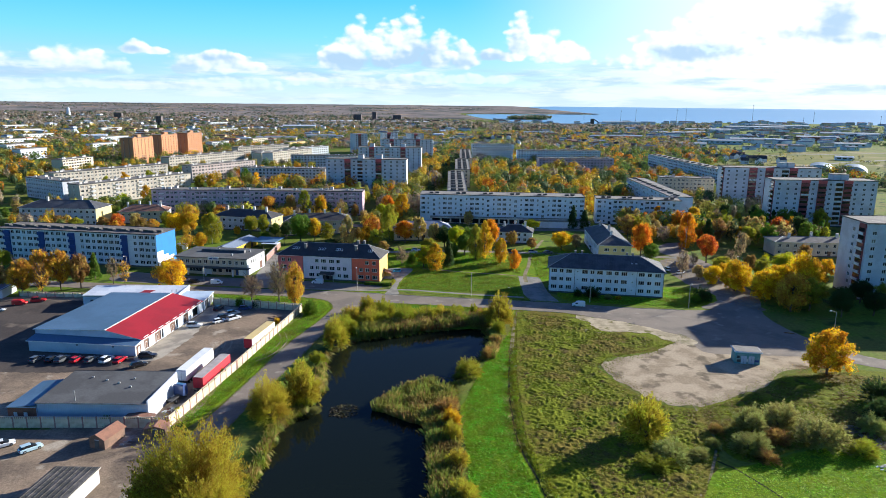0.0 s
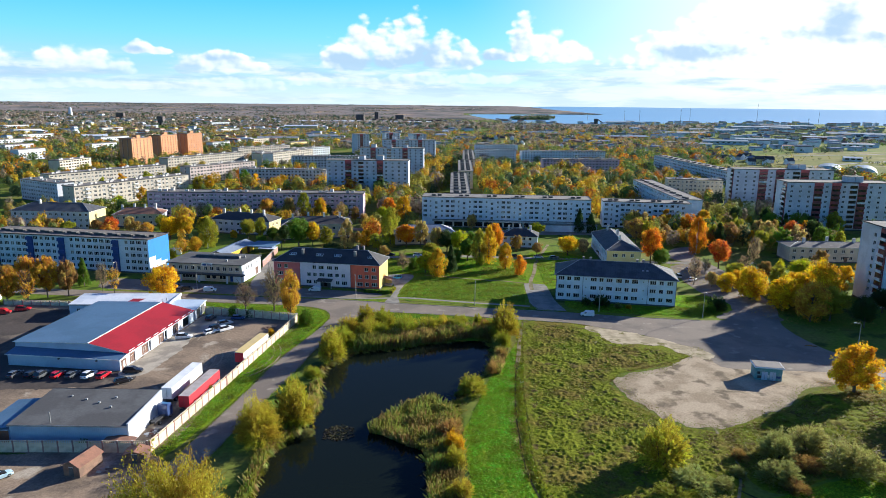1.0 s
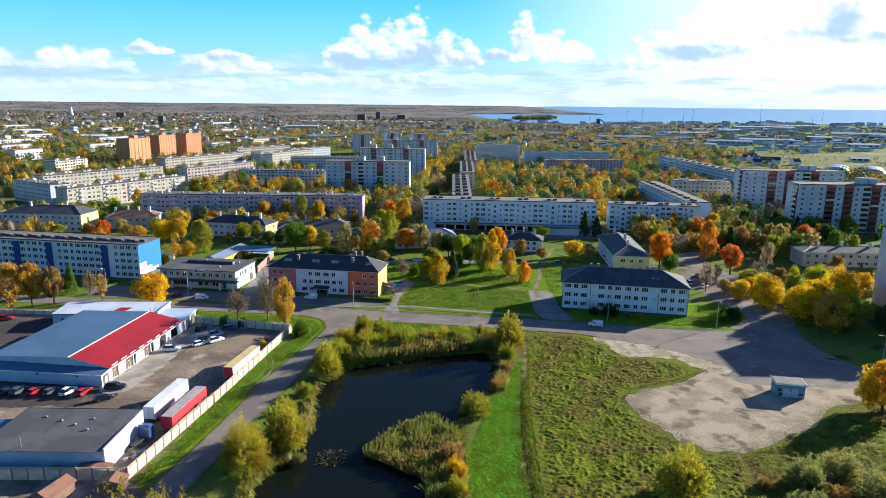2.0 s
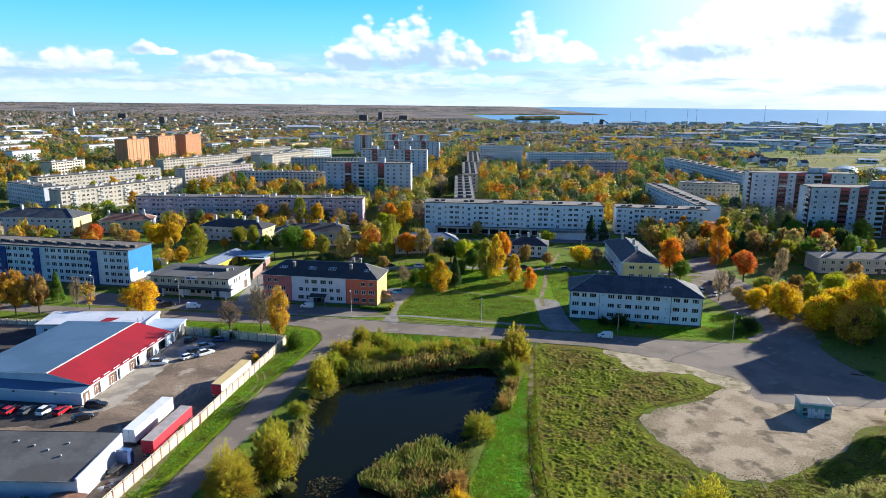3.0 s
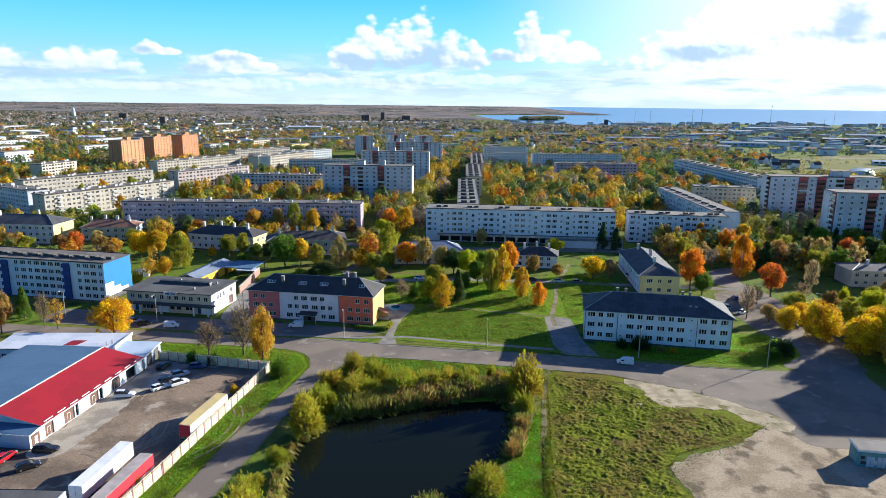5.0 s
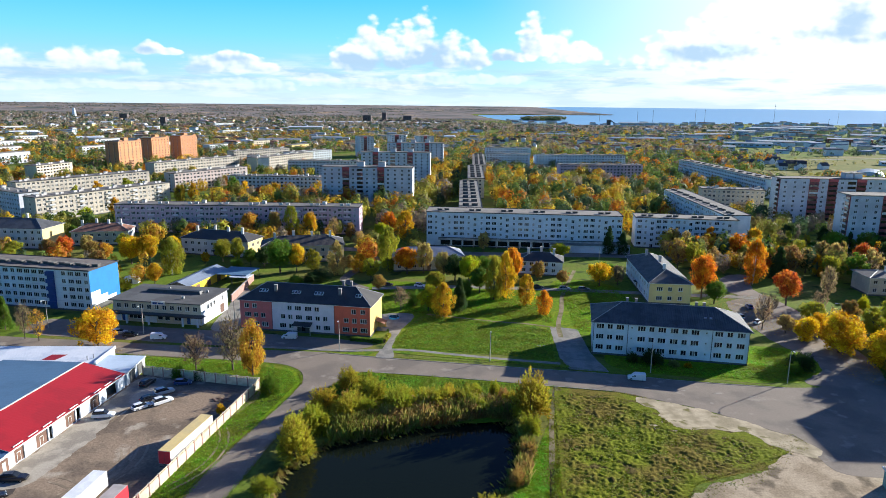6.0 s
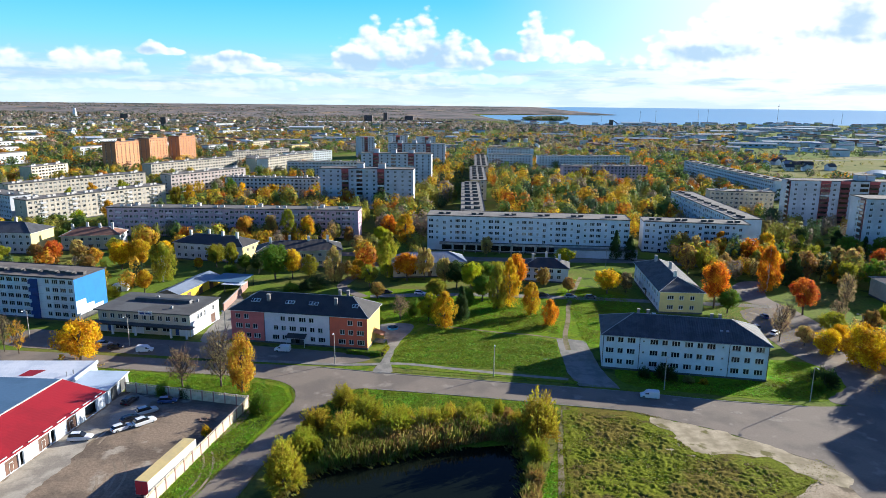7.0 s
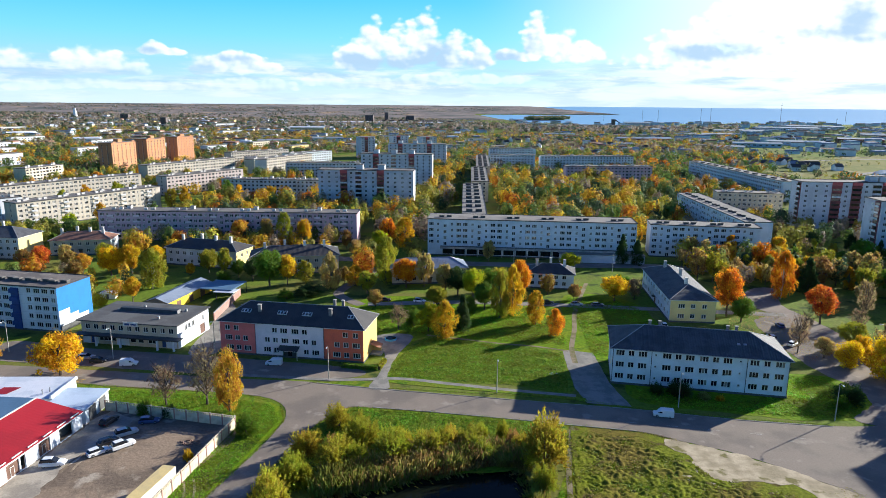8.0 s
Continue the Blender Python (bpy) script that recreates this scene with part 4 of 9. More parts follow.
KINDS = {"T": (2.15, 1.5, 3), "D": (1.5, 1.5, 2), "S": (0.6, 0.6, 1), "N": (1.05, 1.35, 2), "W": (2.6, 1.5, 3), "B": (0.75, 2.1, 1), "H": (1.6, 1.4, 2), "R": (1.5, 1.6, 2)}
FOOT = []


def base_at(A, B):
    return pose(A[0], A[1], 0, 0, 0, math.degrees(math.atan2(B[1] - A[1], B[0] - A[0])))


def footprint(A, B, depth, margin=2.5):
    d = Vector((B[0] - A[0], B[1] - A[1]))
    u = d.normalized()
    n = Vector((-u.y, u.x))
    a = Vector(A) - u * margin - n * margin
    b = Vector(B) + u * margin - n * margin
    FOOT.append([tuple(a), tuple(b), tuple(b + n * (depth + 2 * margin)), tuple(a + n * (depth + 2 * margin))])


def flat_roof(bld, W, D, H, roof_mat, rim_mat, vents=0, rng=None, pairs=True):
    sh = Shape()
    o = 0.35
    sh.box(-o, W + o, -o, D + o, H, H + 0.18, roof_mat)
    roof = part("roof", sh, bld)
    rim = Shape()
    rim.box(-o - 0.02, W + o + 0.02, -o - 0.02, -o + 0.14, H - 0.05, H + 0.36, rim_mat).box(-o - 0.02, W + o + 0.02, D + o - 0.14, D + o + 0.02, H - 0.05, H + 0.36, rim_mat)
    rim.box(-o - 0.02, -o + 0.14, -o + 0.14, D + o - 0.14, H - 0.05, H + 0.36, rim_mat).box(W + o - 0.14, W + o + 0.02, -o + 0.14, D + o - 0.14, H - 0.05, H + 0.36, rim_mat)
    part("parapet", rim, roof)
    if "vent" not in WIN:
        WIN["dark_vent"] = Shape().box(-1.1, 1.1, -0.7, 0.7, 0, 0.8, M["plinth"]).box(-1.25, 1.25, -0.85, 0.85, 0.8, 0.95, M["bitumen"]).mesh("vent")
        WIN["vent"] = Shape().box(-0.9, 0.9, -0.35, 0.35, 0, 1.0, M["chimney"]).box(-1.0, 1.0, -0.45, 0.45, 1.0, 1.14, M["concrete"]).mesh("vent")
        WIN["hatch"] = Shape().box(-0.9, 0.9, -1.1, 1.1, 0, 1.5, M["chimney"]).box(-1.1, 1.1, -1.3, 1.3, 1.5, 1.65, M["bitumen"]).mesh("roof_hatch")
    for i in range(vents):
        u = W * (i + 0.5) / vents
        kind = "dark_vent" if roof_mat in (M["palebitumen"], M["brownroof"]) else "vent"
        part("vent", WIN[kind], roof, pose(u - 1.8, D * 0.34, H + 0.17))
        part("vent", WIN[kind], roof, pose(u + 1.6, D * 0.4, H + 0.17))
        if kind == "vent" and pairs and i % 2 == 0:
            part("roof_hatch", WIN["hatch"], roof, pose(u + 4.4, D * 0.68, H + 0.17))
    return roof


def hip_roof(bld, W, D, H, rise, mat, over=0.6, ridge=None, name="roof"):
    r = ridge if ridge is not None else D / 2
    sh = Shape()
    a, b, c, d = (-over, -over, H), (W + over, -over, H), (W + over, D + over, H), (-over, D + over, H)
    e, f = (r, D / 2, H + rise), (W - r, D / 2, H + rise)
    sh.face([a, b, f, e], mat).face([c, d, e, f], mat).face([b, c, f], mat).face([d, a, e], mat)
    sh.face([(p[0], p[1], H - 0.12) for p in (d, c, b, a)], M["frame"])
    for p, q in ((a, b), (b, c), (c, d), (d, a)):
        sh.face([(*p[:2], H - 0.12), (*q[:2], H - 0.12), q, p], M["frame"])
    roof = part(name, sh, bld)
    caps = Shape()
    for p, q in ((e, f), (a, e), (d, e), (b, f), (c, f)):
        caps.tube((p[0], p[1], p[2] + 0.03), (q[0], q[1], q[2] + 0.03), 0.11, 0.11, M["galv"], 6)
    part("ridge_cap", caps, roof)
    return roof


def roof_ribs(roof, W, D, H, rise, over, ridge, step, mat):
    """Joints of the sheeting, from the eave up the front slope to the hip or ridge."""
    sh, n = Shape(), int(W / step)
    for i in range(1, n):
        u = W * i / n
        t = min(1.0, (u + over) / (ridge + over), (W - u + over) / (ridge + over))
        sh.tube((u, -over, H + 0.02), (u, -over + (D / 2 + over) * t, H + rise * t + 0.02), 0.05, 0.05, mat, 4)
    part("roof_ribs", sh, roof)


def chimney(roof, x, y, z, h, w=0.9, d=0.6, mat=None):
    sh = Shape()
    sh.box(-w / 2, w / 2, -d / 2, d / 2, -1.2, h, mat or M["chimney"]).box(-w / 2 - 0.08, w / 2 + 0.08, -d / 2 - 0.08, d / 2 + 0.08, h, h + 0.12, M["concrete"])
    part("chimney", sh, roof, pose(x, y, z))


def block(A, B, D, H, floors, cols, wall, label, name="apartment_block", category="building", roof=None, rim=None, vents=6, first=1.4, storey=None, end_cols=(), end_wall=None, seams=True,
          front_wall=None, group="", fine=False, flat=True, left_cols=(), skip=None, far=False):
    """A panel-built block. cols: (distance along the front in metres, kind of window); openings go through the front and the two ends."""
    W = math.hypot(B[0] - A[0], B[1] - A[1])
    footprint(A, B, D)
    bld = thing(name, base_at(A, B), label, category, group)
    storey = storey or (H - 0.6) / floors
    sh = Shape()
    sides = [(W, cols, lambda u, v, d: (u, d, v), 0, front_wall or wall), (D, end_cols, lambda u, v, d: (W - d, u, v), 90, end_wall or wall), (D, left_cols, lambda u, v, d: (d, D - u, v), -90, wall)]
    wins = []
    for length, cc, place, turn, mat in sides:
        rects = []
        for u, k in cc:
            w, h, n = KINDS[k]
            for f in range(floors):
                z = first + f * storey + {"S": 0.5, "R": -0.95}.get(k, 0)
                if (skip and skip(u, f, turn)) or u - w / 2 < 0.2 or u + w / 2 > length - 0.2:
                    continue
                rects.append((u - w / 2, u + w / 2, z, z + h))
                p = place(u, z, 0)
                wins.append((p, w, h, n, turn))
        wall_face(sh, length, H, rects, mat, place)
    sh.face([(W, D, 0), (0, D, 0), (0, D, H), (W, D, H)], wall)
    part("wall", sh, bld)
    if far:
        # too small to tell apart: one glazed mesh
        sh = Shape()
        for p, w, h, n, turn in wins:
            one, _ = window_shape(w, h, 1, M["frame"], True)
            m = pose(*p, 0, 0, turn)
            for f, k in zip(one.f, one.mi):
                sh.face([m @ Vector(one.v[i]) for i in f], one.mats[k])
        tagged(part("window_glazing", sh, bld), kind="stuff")
    else:
        for p, w, h, n, turn in wins:
            add_window(bld, p[0], p[1], p[2], w, h, n, turn, fine)
    pl = Shape()
    pl.box(-0.06, W + 0.06, -0.06, D + 0.06, -0.3, 0.55, M["plinth"])
    part("plinth", pl, bld)
    if seams:
        # shadow joints between the wall panels
        sm = Shape()
        for f in range(1, floors):
            z = first + f * storey - 0.75
            sm.box(0, W, -0.025, 0.01, z, z + 0.07, M["greypanel"])
        part("panel_joint", sm, bld)
    if flat:
        flat_roof(bld, W, D, H, roof or M["bitumen"], rim or M["darkmetal"], vents)
    return bld, W


def spread(W, pattern, start=1.8, step=3.0):
    """Repeats a pattern of window kinds along a front."""
    out, u, i = [], start, 0
    while u < W - 1.2:
        k = pattern[i % len(pattern)]
        if k != " ":
            out.append((u, k))
        u += step
        i += 1
    return out


def dist(A, B):
    return math.hypot(B[0] - A[0], B[1] - A[1])


# ---- the white three-storey block ----
def white_block():
    A, B, D, H = (40.1, 239.3), (80.6, 232.0), 16.0, 9.6
    W = dist(A, B)
    s = W / 875.0            # the front's own layout, scaled to its length
    cols = [(x * s, k) for x, k in ((40, "T"), (97, "D"), (155, "T"), (222, "S"), (278, "T"), (335, "D"), (393, "T"), (462, "T"), (520, "D"), (578, "T"), (640, "S"), (708, "T"), (768, "D"), (830, "T"))]
    bld, _ = block(A, B, D, H, 3, cols, M["white"], "white rendered three-storey block with a dark hipped slate roof", first=1.5, storey=3.05, flat=False, fine=True, seams=False, vents=0,
                   end_cols=[(5, "D"), (11, "D")], left_cols=[(8, "D")])
    roof = hip_roof(bld, W, D, H, 3.9, M["slate"], 0.7, 8.0)
    roof_ribs(roof, W, D, H, 3.9, 0.7, 8.0, 1.05, M["slate"])
    for x in (9.5, 12.0, 28.5, 30.6):
        chimney(roof, x, D / 2 + 1.6, H + 3.1, 1.5, 0.7, 0.5, M["greybrick"])
    for x in (0.12, 200 * s, 672 * s, W - 0.12):
        pipe = Shape().tube((x, -0.12, 0.2), (x, -0.12, H), 0.07, 0.07, M["darkmetal"], 6)
        part("drainpipe", pipe, bld)
    for x in (30, 31.5):
        part("roof_hatch", Shape().box(-0.35, 0.35, -0.3, 0.3, -0.2, 0.25, M["galv"]), roof, pose(x, 3.5, H + 1.9, 25))
    gutter = Shape().tube((-0.7, -0.75, H - 0.02), (W + 0.7, -0.75, H - 0.02), 0.09, 0.09, M["galv"], 6)
    part("gutter", gutter, bld)


white_block()


# ---- the pink, lilac and orange block ----
def coloured_block():
    A, B, D, H = (-64.8, 255.8), (-24.0, 249.6), 13.5, 9.5
    W = dist(A, B)
    footprint(A, B, D)
    bld = thing("apartment_block", base_at(A, B), "three-storey block in pink, lilac and orange render with a dark roof", "building")
    s = W / 752.0
    bands = [(0, 190 * s, M["pinkwall"]), (190 * s, 550 * s, M["lilac"]), (550 * s, W, M["orangewall"])]
    rows = {2: [(40, "D"), (87, "D"), (292, "D"), (340, "T"), (400, "T"), (449, "D"), (660, "D"), (712, "D")],
            1: [(45, "T"), (93, "D"), (135, "D"), (252, "D"), (295, "D"), (345, "T"), (403, "T"), (453, "D"), (497, "D"), (617, "D"), (663, "D"), (715, "T")],
            0: [(50, "T"), (97, "D"), (145, "T"), (250, "T"), (298, "D"), (456, "D"), (505, "T"), (615, "T"), (665, "D"), (717, "T")]}
    sh = Shape()
    for u0, u1, mat in bands:
        rects = []
        for f, cc in rows.items():
            for x, k in cc:
                u = x * s
                if u0 < u < u1:
                    w, h, n = KINDS[k]
                    z = 1.2 + f * 2.85
                    rects.append((u - w / 2 - u0, u + w / 2 - u0, z, z + h))
                    add_window(bld, u, 0, z, w, h, n, 0, True)
        if u0 < 370 * s < u1:
            rects.append((330 * s - u0, 410 * s - u0, 0.3, 2.6))
        wall_face(sh, u1 - u0, H, rects, mat, lambda u, v, d, o=u0: (u + o, d, v))
    sh.face([(W, 0, 0), (W, D, 0), (W, D, H), (W, 0, H)], M["apricot"])
    sh.face([(0, D, 0), (0, 0, 0), (0, 0, H), (0, D, H)], M["pinkwall"])
    sh.face([(W, D, 0), (0, D, 0), (0, D, H), (W, D, H)], M["lilac"])
    part("wall", sh, bld)
    part("plinth", Shape().box(-0.06, W + 0.06, -0.06, D + 0.06, -0.3, 0.5, M["plinth"]), bld)
    roof = hip_roof(bld, W, D, H, 4.0, M["darktin"], 0.6, 6.2)
    for x in (10.4, 31.0):
        chimney(roof, x, 3.6, H + 2.1, 2.0, 0.9, 0.7, M["greybrick"])
    for x in (30.5, 33.0):
        chimney(roof, x, D / 2 + 2.0, H + 2.9, 2.2, 0.7, 0.7, M["greybrick"])
    for x in (5.6, 6.5, 7.5, 16.2, 17.1, 18.1, 23.4, 24.3, 25.3, 36.4, 37.3):
        part("skylight", Shape().box(-0.4, 0.4, -0.65, 0.65, -0.1, 0.14, M["frame"]).box(-0.27, 0.27, -0.5, 0.5, 0.14, 0.17, M["carglass"]), roof, pose(x, 3.3, H + 2.2, 28.5))
    # front door under a dark canopy
    door = part("door", Shape().box(332 * s, 408 * s, 0.1, 0.2, 0.3, 2.6, M["darkmetal"]).box(360 * s, 380 * s, 0.05, 0.12, 0.5, 2.3, M["glass"]), bld)
    part("door_frame", Shape().box(329 * s, 333 * s, 0.02, 0.2, 0.3, 2.6, M["frame"]).box(407 * s, 411 * s, 0.02, 0.2, 0.3, 2.6, M["frame"]), door)
    can = Shape()
    u0, u1 = 318 * s, 425 * s
    can.face([(u0, -2.2, 2.7), (u1, -2.2, 2.7), (u1, 0, 3.5), (u0, 0, 3.5)], M["darktin"]).face([(u0, 0, 3.4), (u1, 0, 3.4), (u1, -2.2, 2.6), (u0, -2.2, 2.6)], M["frame"])
    can.face([(u0, -2.2, 2.6), (u1, -2.2, 2.6), (u1, -2.2, 2.7), (u0, -2.2, 2.7)], M["frame"])
    can.tube((u0 + 0.2, -2.0, 0), (u0 + 0.2, -2.0, 2.7), 0.08, 0.08, M["frame"]).tube((u1 - 0.2, -2.0, 0), (u1 - 0.2, -2.0, 2.7), 0.08, 0.08, M["frame"])
    part("canopy", can, bld)
    # side porch with a slanting roof and steps
    porch = Shape()
    porch.box(W, W + 3.2, 6.2, 9.0, 0, 0.5, M["concrete"]).box(W, W + 2.6, 8.7, 8.9, 0.5, 2.6, M["apricot"])
    porch.face([(W + 0.02, 5.8, 3.4), (W + 3.0, 5.8, 2.5), (W + 3.0, 9.2, 2.5), (W + 0.02, 9.2, 3.4)], M["rust"]).face([(W + 0.02, 9.2, 3.3), (W + 3.0, 9.2, 2.4), (W + 3.0, 5.8, 2.4), (W + 0.02, 5.8, 3.3)], M["plank"])
    part("porch", porch, bld)
    part("drainpipe", Shape().tube((190 * s, -0.12, 0.2), (190 * s, -0.12, H), 0.06, 0.06, M["darkmetal"]), bld)
    part("drainpipe", Shape().tube((550 * s, -0.12, 0.2), (550 * s, -0.12, H), 0.06, 0.06, M["darkmetal"]), bld)


coloured_block()


# ---- the office block with the flat roof ----
def office_block():
    A, B, D, H = (-107.5, 262.0), (-77.8, 257.8), 17.5, 6.9
    W = dist(A, B)
    footprint(A, B, D)
    bld = thing("office_building", base_at(A, B), "pale two-storey office block with a grey flat roof and canopy", "building")
    sh = Shape()
    rects = []
    for i in range(11):
        u = 2.0 + i * (W - 4.0) / 10
        rects.append((u - 0.75, u + 0.75, 4.3, 5.9))
        add_window(bld, u, 0, 4.3, 1.5, 1.6, 2, 0, True)
    for u, w, k in ((8.0, 5.4, 4), (16.0, 1.8, 1), (18.4, 1.8, 1), (22.0, 2.6, 2)):
        rects.append((u - w / 2, u + w / 2, 1.0, 2.6))
        add_window(bld, u, 0, 1.0, w, 1.6, k, 0, True)
    for u in (3.4, 25.6):
        rects.append((u - 0.6, u + 0.6, 0.2, 2.5))
        part("door", Shape().box(u - 0.58, u + 0.58, 0.08, 0.15, 0.2, 2.5, M["navy"]), bld)
    wall_face(sh, W, H, rects, M["beige"], lambda u, v, d: (u, d, v))
    rects = []
    for u in (4.5, 6.4, 8.6, 14.0):
        rects.append((u - 0.6, u + 0.6, 4.1, 5.8))
        add_window(bld, W, u, 4.1, 1.2, 1.7, 2, 90, True)
    rects.append((12.2, 15.0, 0.2, 3.2))
    part("door", Shape().box(W - 0.2, W - 0.12, 12.2, 15.0, 0.2, 3.2, M["brownmetal"]), bld)
    wall_face(sh, D, H, rects, M["white"], lambda u, v, d: (W - d, u, v))
    sh.face([(0, D, 0), (0, 0, 0), (0, 0, H), (0, D, H)], M["beige"]).face([(W, D, 0), (0, D, 0), (0, D, H), (W, D, H)], M["beige"])
    part("wall", sh, bld)
    for a, b in ((0.2, 2.6), (4.2, 5.0), (10.9, 14.8), (26.4, 29.6)):
        part("facade_panel", Shape().box(a, b, -0.08, 0.0, 0.1, 3.1, M["white"]), bld)
    roof = part("roof", Shape().box(-0.9, W + 0.6, -1.0, D + 0.4, H, H + 0.3, M["felt"]), bld)
    part("roof_monitor", Shape().box(6, 25, 9.0, 11.5, H + 0.3, H + 1.2, M["darkmetal"], 0.4), roof)
    for x, y in ((22, 4), (26, 12), (12, 13)):
        part("vent", Shape().box(-0.3, 0.3, -0.3, 0.3, 0, 0.8, M["galv"]), roof, pose(x, y, H + 0.3))
    part("canopy", Shape().box(-1.0, W + 1.6, -2.4, 0.0, 3.15, 3.4, M["plinth"]).box(-0.95, W + 1.5, -2.45, -2.4, 3.0, 3.4, M["darkmetal"]), bld)
    for u in (0.0, 5.5, 13.0, 24.5, W - 0.5):
        part("canopy_post", Shape().box(u, u + 0.5, -2.2, -1.7, 0, 3.15, M["white"]), bld)
    sign = part("sign", Shape().box(14.0, 18.6, -1.06, -0.98, 6.2, 7.5, M["frame"]), bld, None, "white roof sign with blue bars")
    part("sign_bar", Shape().box(14.5, 16.0, -1.09, -1.06, 6.5, 7.1, M["navy"]).box(16.4, 18.1, -1.09, -1.06, 6.6, 7.0, M["navy"]), sign)


office_block()


M["rosepanel"] = surface("pale_rose_panels", (0.5, 0.41, 0.38), (0.44, 0.36, 0.34), 0.12, 0.88, (0.15, 1.5), 0.1)
M["signal"] = surface("bright_yellow_render", (0.75, 0.5, 0.03), (0.68, 0.45, 0.04), 0.06, 0.85, (0.3, 3.0), 0.08)
M["rosebrick"] = surface("rose_brick", (0.36, 0.2, 0.17), (0.3, 0.17, 0.14), 0.15, 0.9, (0.5, 5.0), 0.2)


# ---- five-storey slab blocks ----
def blue_end_block():
    A, B, D, H = (-192.5, 282.0), (-118.7, 269.8), 14.5, 13.9
    W = dist(A, B)
    stairs = [5.0, 21.5, 36.0, 60.5]
    cols, u = [], 1.9
    while u < W - 1.2:
        if all(abs(u - s) > 2.2 for s in stairs):
            cols.append((u, "T" if int(u * 7) % 3 else "D"))
        u += 2.75
    bld, _ = block(A, B, D, H, 5, cols, M["offwhite"], "long pale five-storey block with a bright blue gable", vents=12, first=1.3, storey=2.65, end_wall=M["blue"], roof=M["brownroof"])
    for s in stairs:
        bay = Shape().box(s - 1.3, s + 1.3, -0.35, 0.0, 0.4, H - 0.6, M["navy"])
        ob = part("stair_bay", bay, bld, None, "navy blue stair bay")
        for f in range(5):
            part("balcony", Shape().box(s - 1.5, s + 1.5, -0.95, -0.35, 1.6 + f * 2.55, 2.9 + f * 2.55, M["navy"], 0.06), ob)
    # stepped white figure and dark foot on the blue gable
    g = Shape()
    g.box(W, W + 0.05, 0.1, 4.6, 1.8, 6.6, M["white"]).box(W, W + 0.05, 4.6, 8.2, 1.8, 4.6, M["white"]).box(W, W + 0.05, 8.2, 12.5, 1.8, 3.4, M["white"])
    part("gable_panel", g, bld, None, "stepped white panel on the blue gable")
    part("gable_foot", Shape().box(W, W + 0.06, 0.1, 12.0, 0.0, 1.8, M["plinth"]), bld)


blue_end_block()


def shop_block():
    """The long white block over a row of shops."""
    A, B, D, H = (-12.6, 381.5), (81.2, 374.5), 15.0, 16.9
    W = dist(A, B)
    unit = W / 6
    # between two stairs, whose windows sit half a storey lower: small, wide, wide, small
    pat = [(1.7, "T"), (4.7, "N")]
    for i in range(6):
        pat += [(8.0 + i * unit + du, k) for du, k in ((0, "R"), (3.2, "N"), (6.3, "T"), (9.3, "T"), (12.6, "N")) if 8.0 + i * unit + du < W - 1.2]
    bld, _ = block(A, B, D, H, 4, pat, M["white"], "long white five-storey block above a row of shops", vents=6, first=5.7, storey=2.75, roof=M["palebitumen"])
    shop = Shape()
    shop.box(6, W - 2, -2.6, 0, 4.1, 4.6, M["plinth"]).box(6, W - 2, -2.66, -2.6, 3.7, 4.65, M["galv"])
    part("shop_canopy", shop, bld)
    for i in range(15):
        u = 7 + i * 5.6
        part("shop_window", Shape().box(u, u + 4.6, -0.06, 0.0, 0.8, 3.5, M["carglass"]).box(u - 0.1, u, -0.1, 0, 0.6, 3.6, M["frame"]), bld)
        part("column", Shape().box(u + 4.8, u + 5.1, -2.5, -2.2, 0, 4.1, M["concrete"]), bld)
    part("annex", Shape().box(60, W + 3, -6.5, -2.7, 0, 3.6, M["greypanel"]).box(59.7, W + 3.3, -6.8, -2.7, 3.6, 3.9, M["palebitumen"]), bld, None, "low grey shop annex")


shop_block()


def slab(A, B, D, H, wall, label, pattern="DTD TD", step=2.9, floors=5, vents=5, roof=None, end="", balconies=0, balcony_mat=None, group="housing slabs"):
    far = A[1] > 540 or A[0] < -300
    W = dist(A, B)
    ends = [(D * (i + 1) / (len(end) + 1), k) for i, k in enumerate(end)]
    bld, _ = block(A, B, D, H, floors, spread(W, pattern, 1.9, step), wall, label, vents=vents, first=1.4, storey=(H - 1.0) / floors, roof=roof, end_cols=ends, group=group, left_cols=ends, far=far)
    st = (H - 1.0) / floors
    for i in range(balconies):
        u = W * (i + 0.5) / balconies
        for f in range(1, floors):
            part("balcony", Shape().box(u - 1.5, u + 1.5, -1.0, 0.0, 1.0 + f * st, 1.1 + f * st, M["concrete"]).box(u - 1.5, u + 1.5, -1.0, -0.93, 1.1 + f * st, 2.0 + f * st, balcony_mat or M["greypanel"]), bld)
    return bld


slab((90.2, 384.0), (137.5, 377.5), 12.5, 15.0, M["white"], "white five-storey end block with a pale flat roof", "TNRTTN", 3.0, vents=4, roof=M["palebitumen"])
slab((138.0, 495.0), (136.5, 392.0), 13.0, 15.3, M["white"], "long white five-storey block with stepped vents", "TNRTTN", 2.9, vents=9, roof=M["palebitumen"])
slab((166.0, 504.0), (205.0, 498.0), 12.0, 15.0, M["beige"], "beige five-storey block half hidden by trees", "DTDN", 3.0, vents=3)
slab((230.5, 746.0), (238.0, 568.0), 12.0, 15.0, M["white"], "very long white five-storey block seen end on", "DT", 3.2, vents=12, roof=M["palebitumen"])
slab((-178.3, 404.5), (-49.0, 405.5), 12.0, 14.9, M["mauve"], "long mauve-grey five-storey panel block", "TNRTHTN", 2.6, vents=8, end="DD", balconies=10, balcony_mat=M["lilac"])
slab((-234.7, 427.3), (-192.0, 506.0), 12.0, 14.4, M["creampanel"], "sunlit cream-white five-storey block", "TDTN", 3.1, vents=8, end="D", balconies=5, balcony_mat=M["greypanel"])
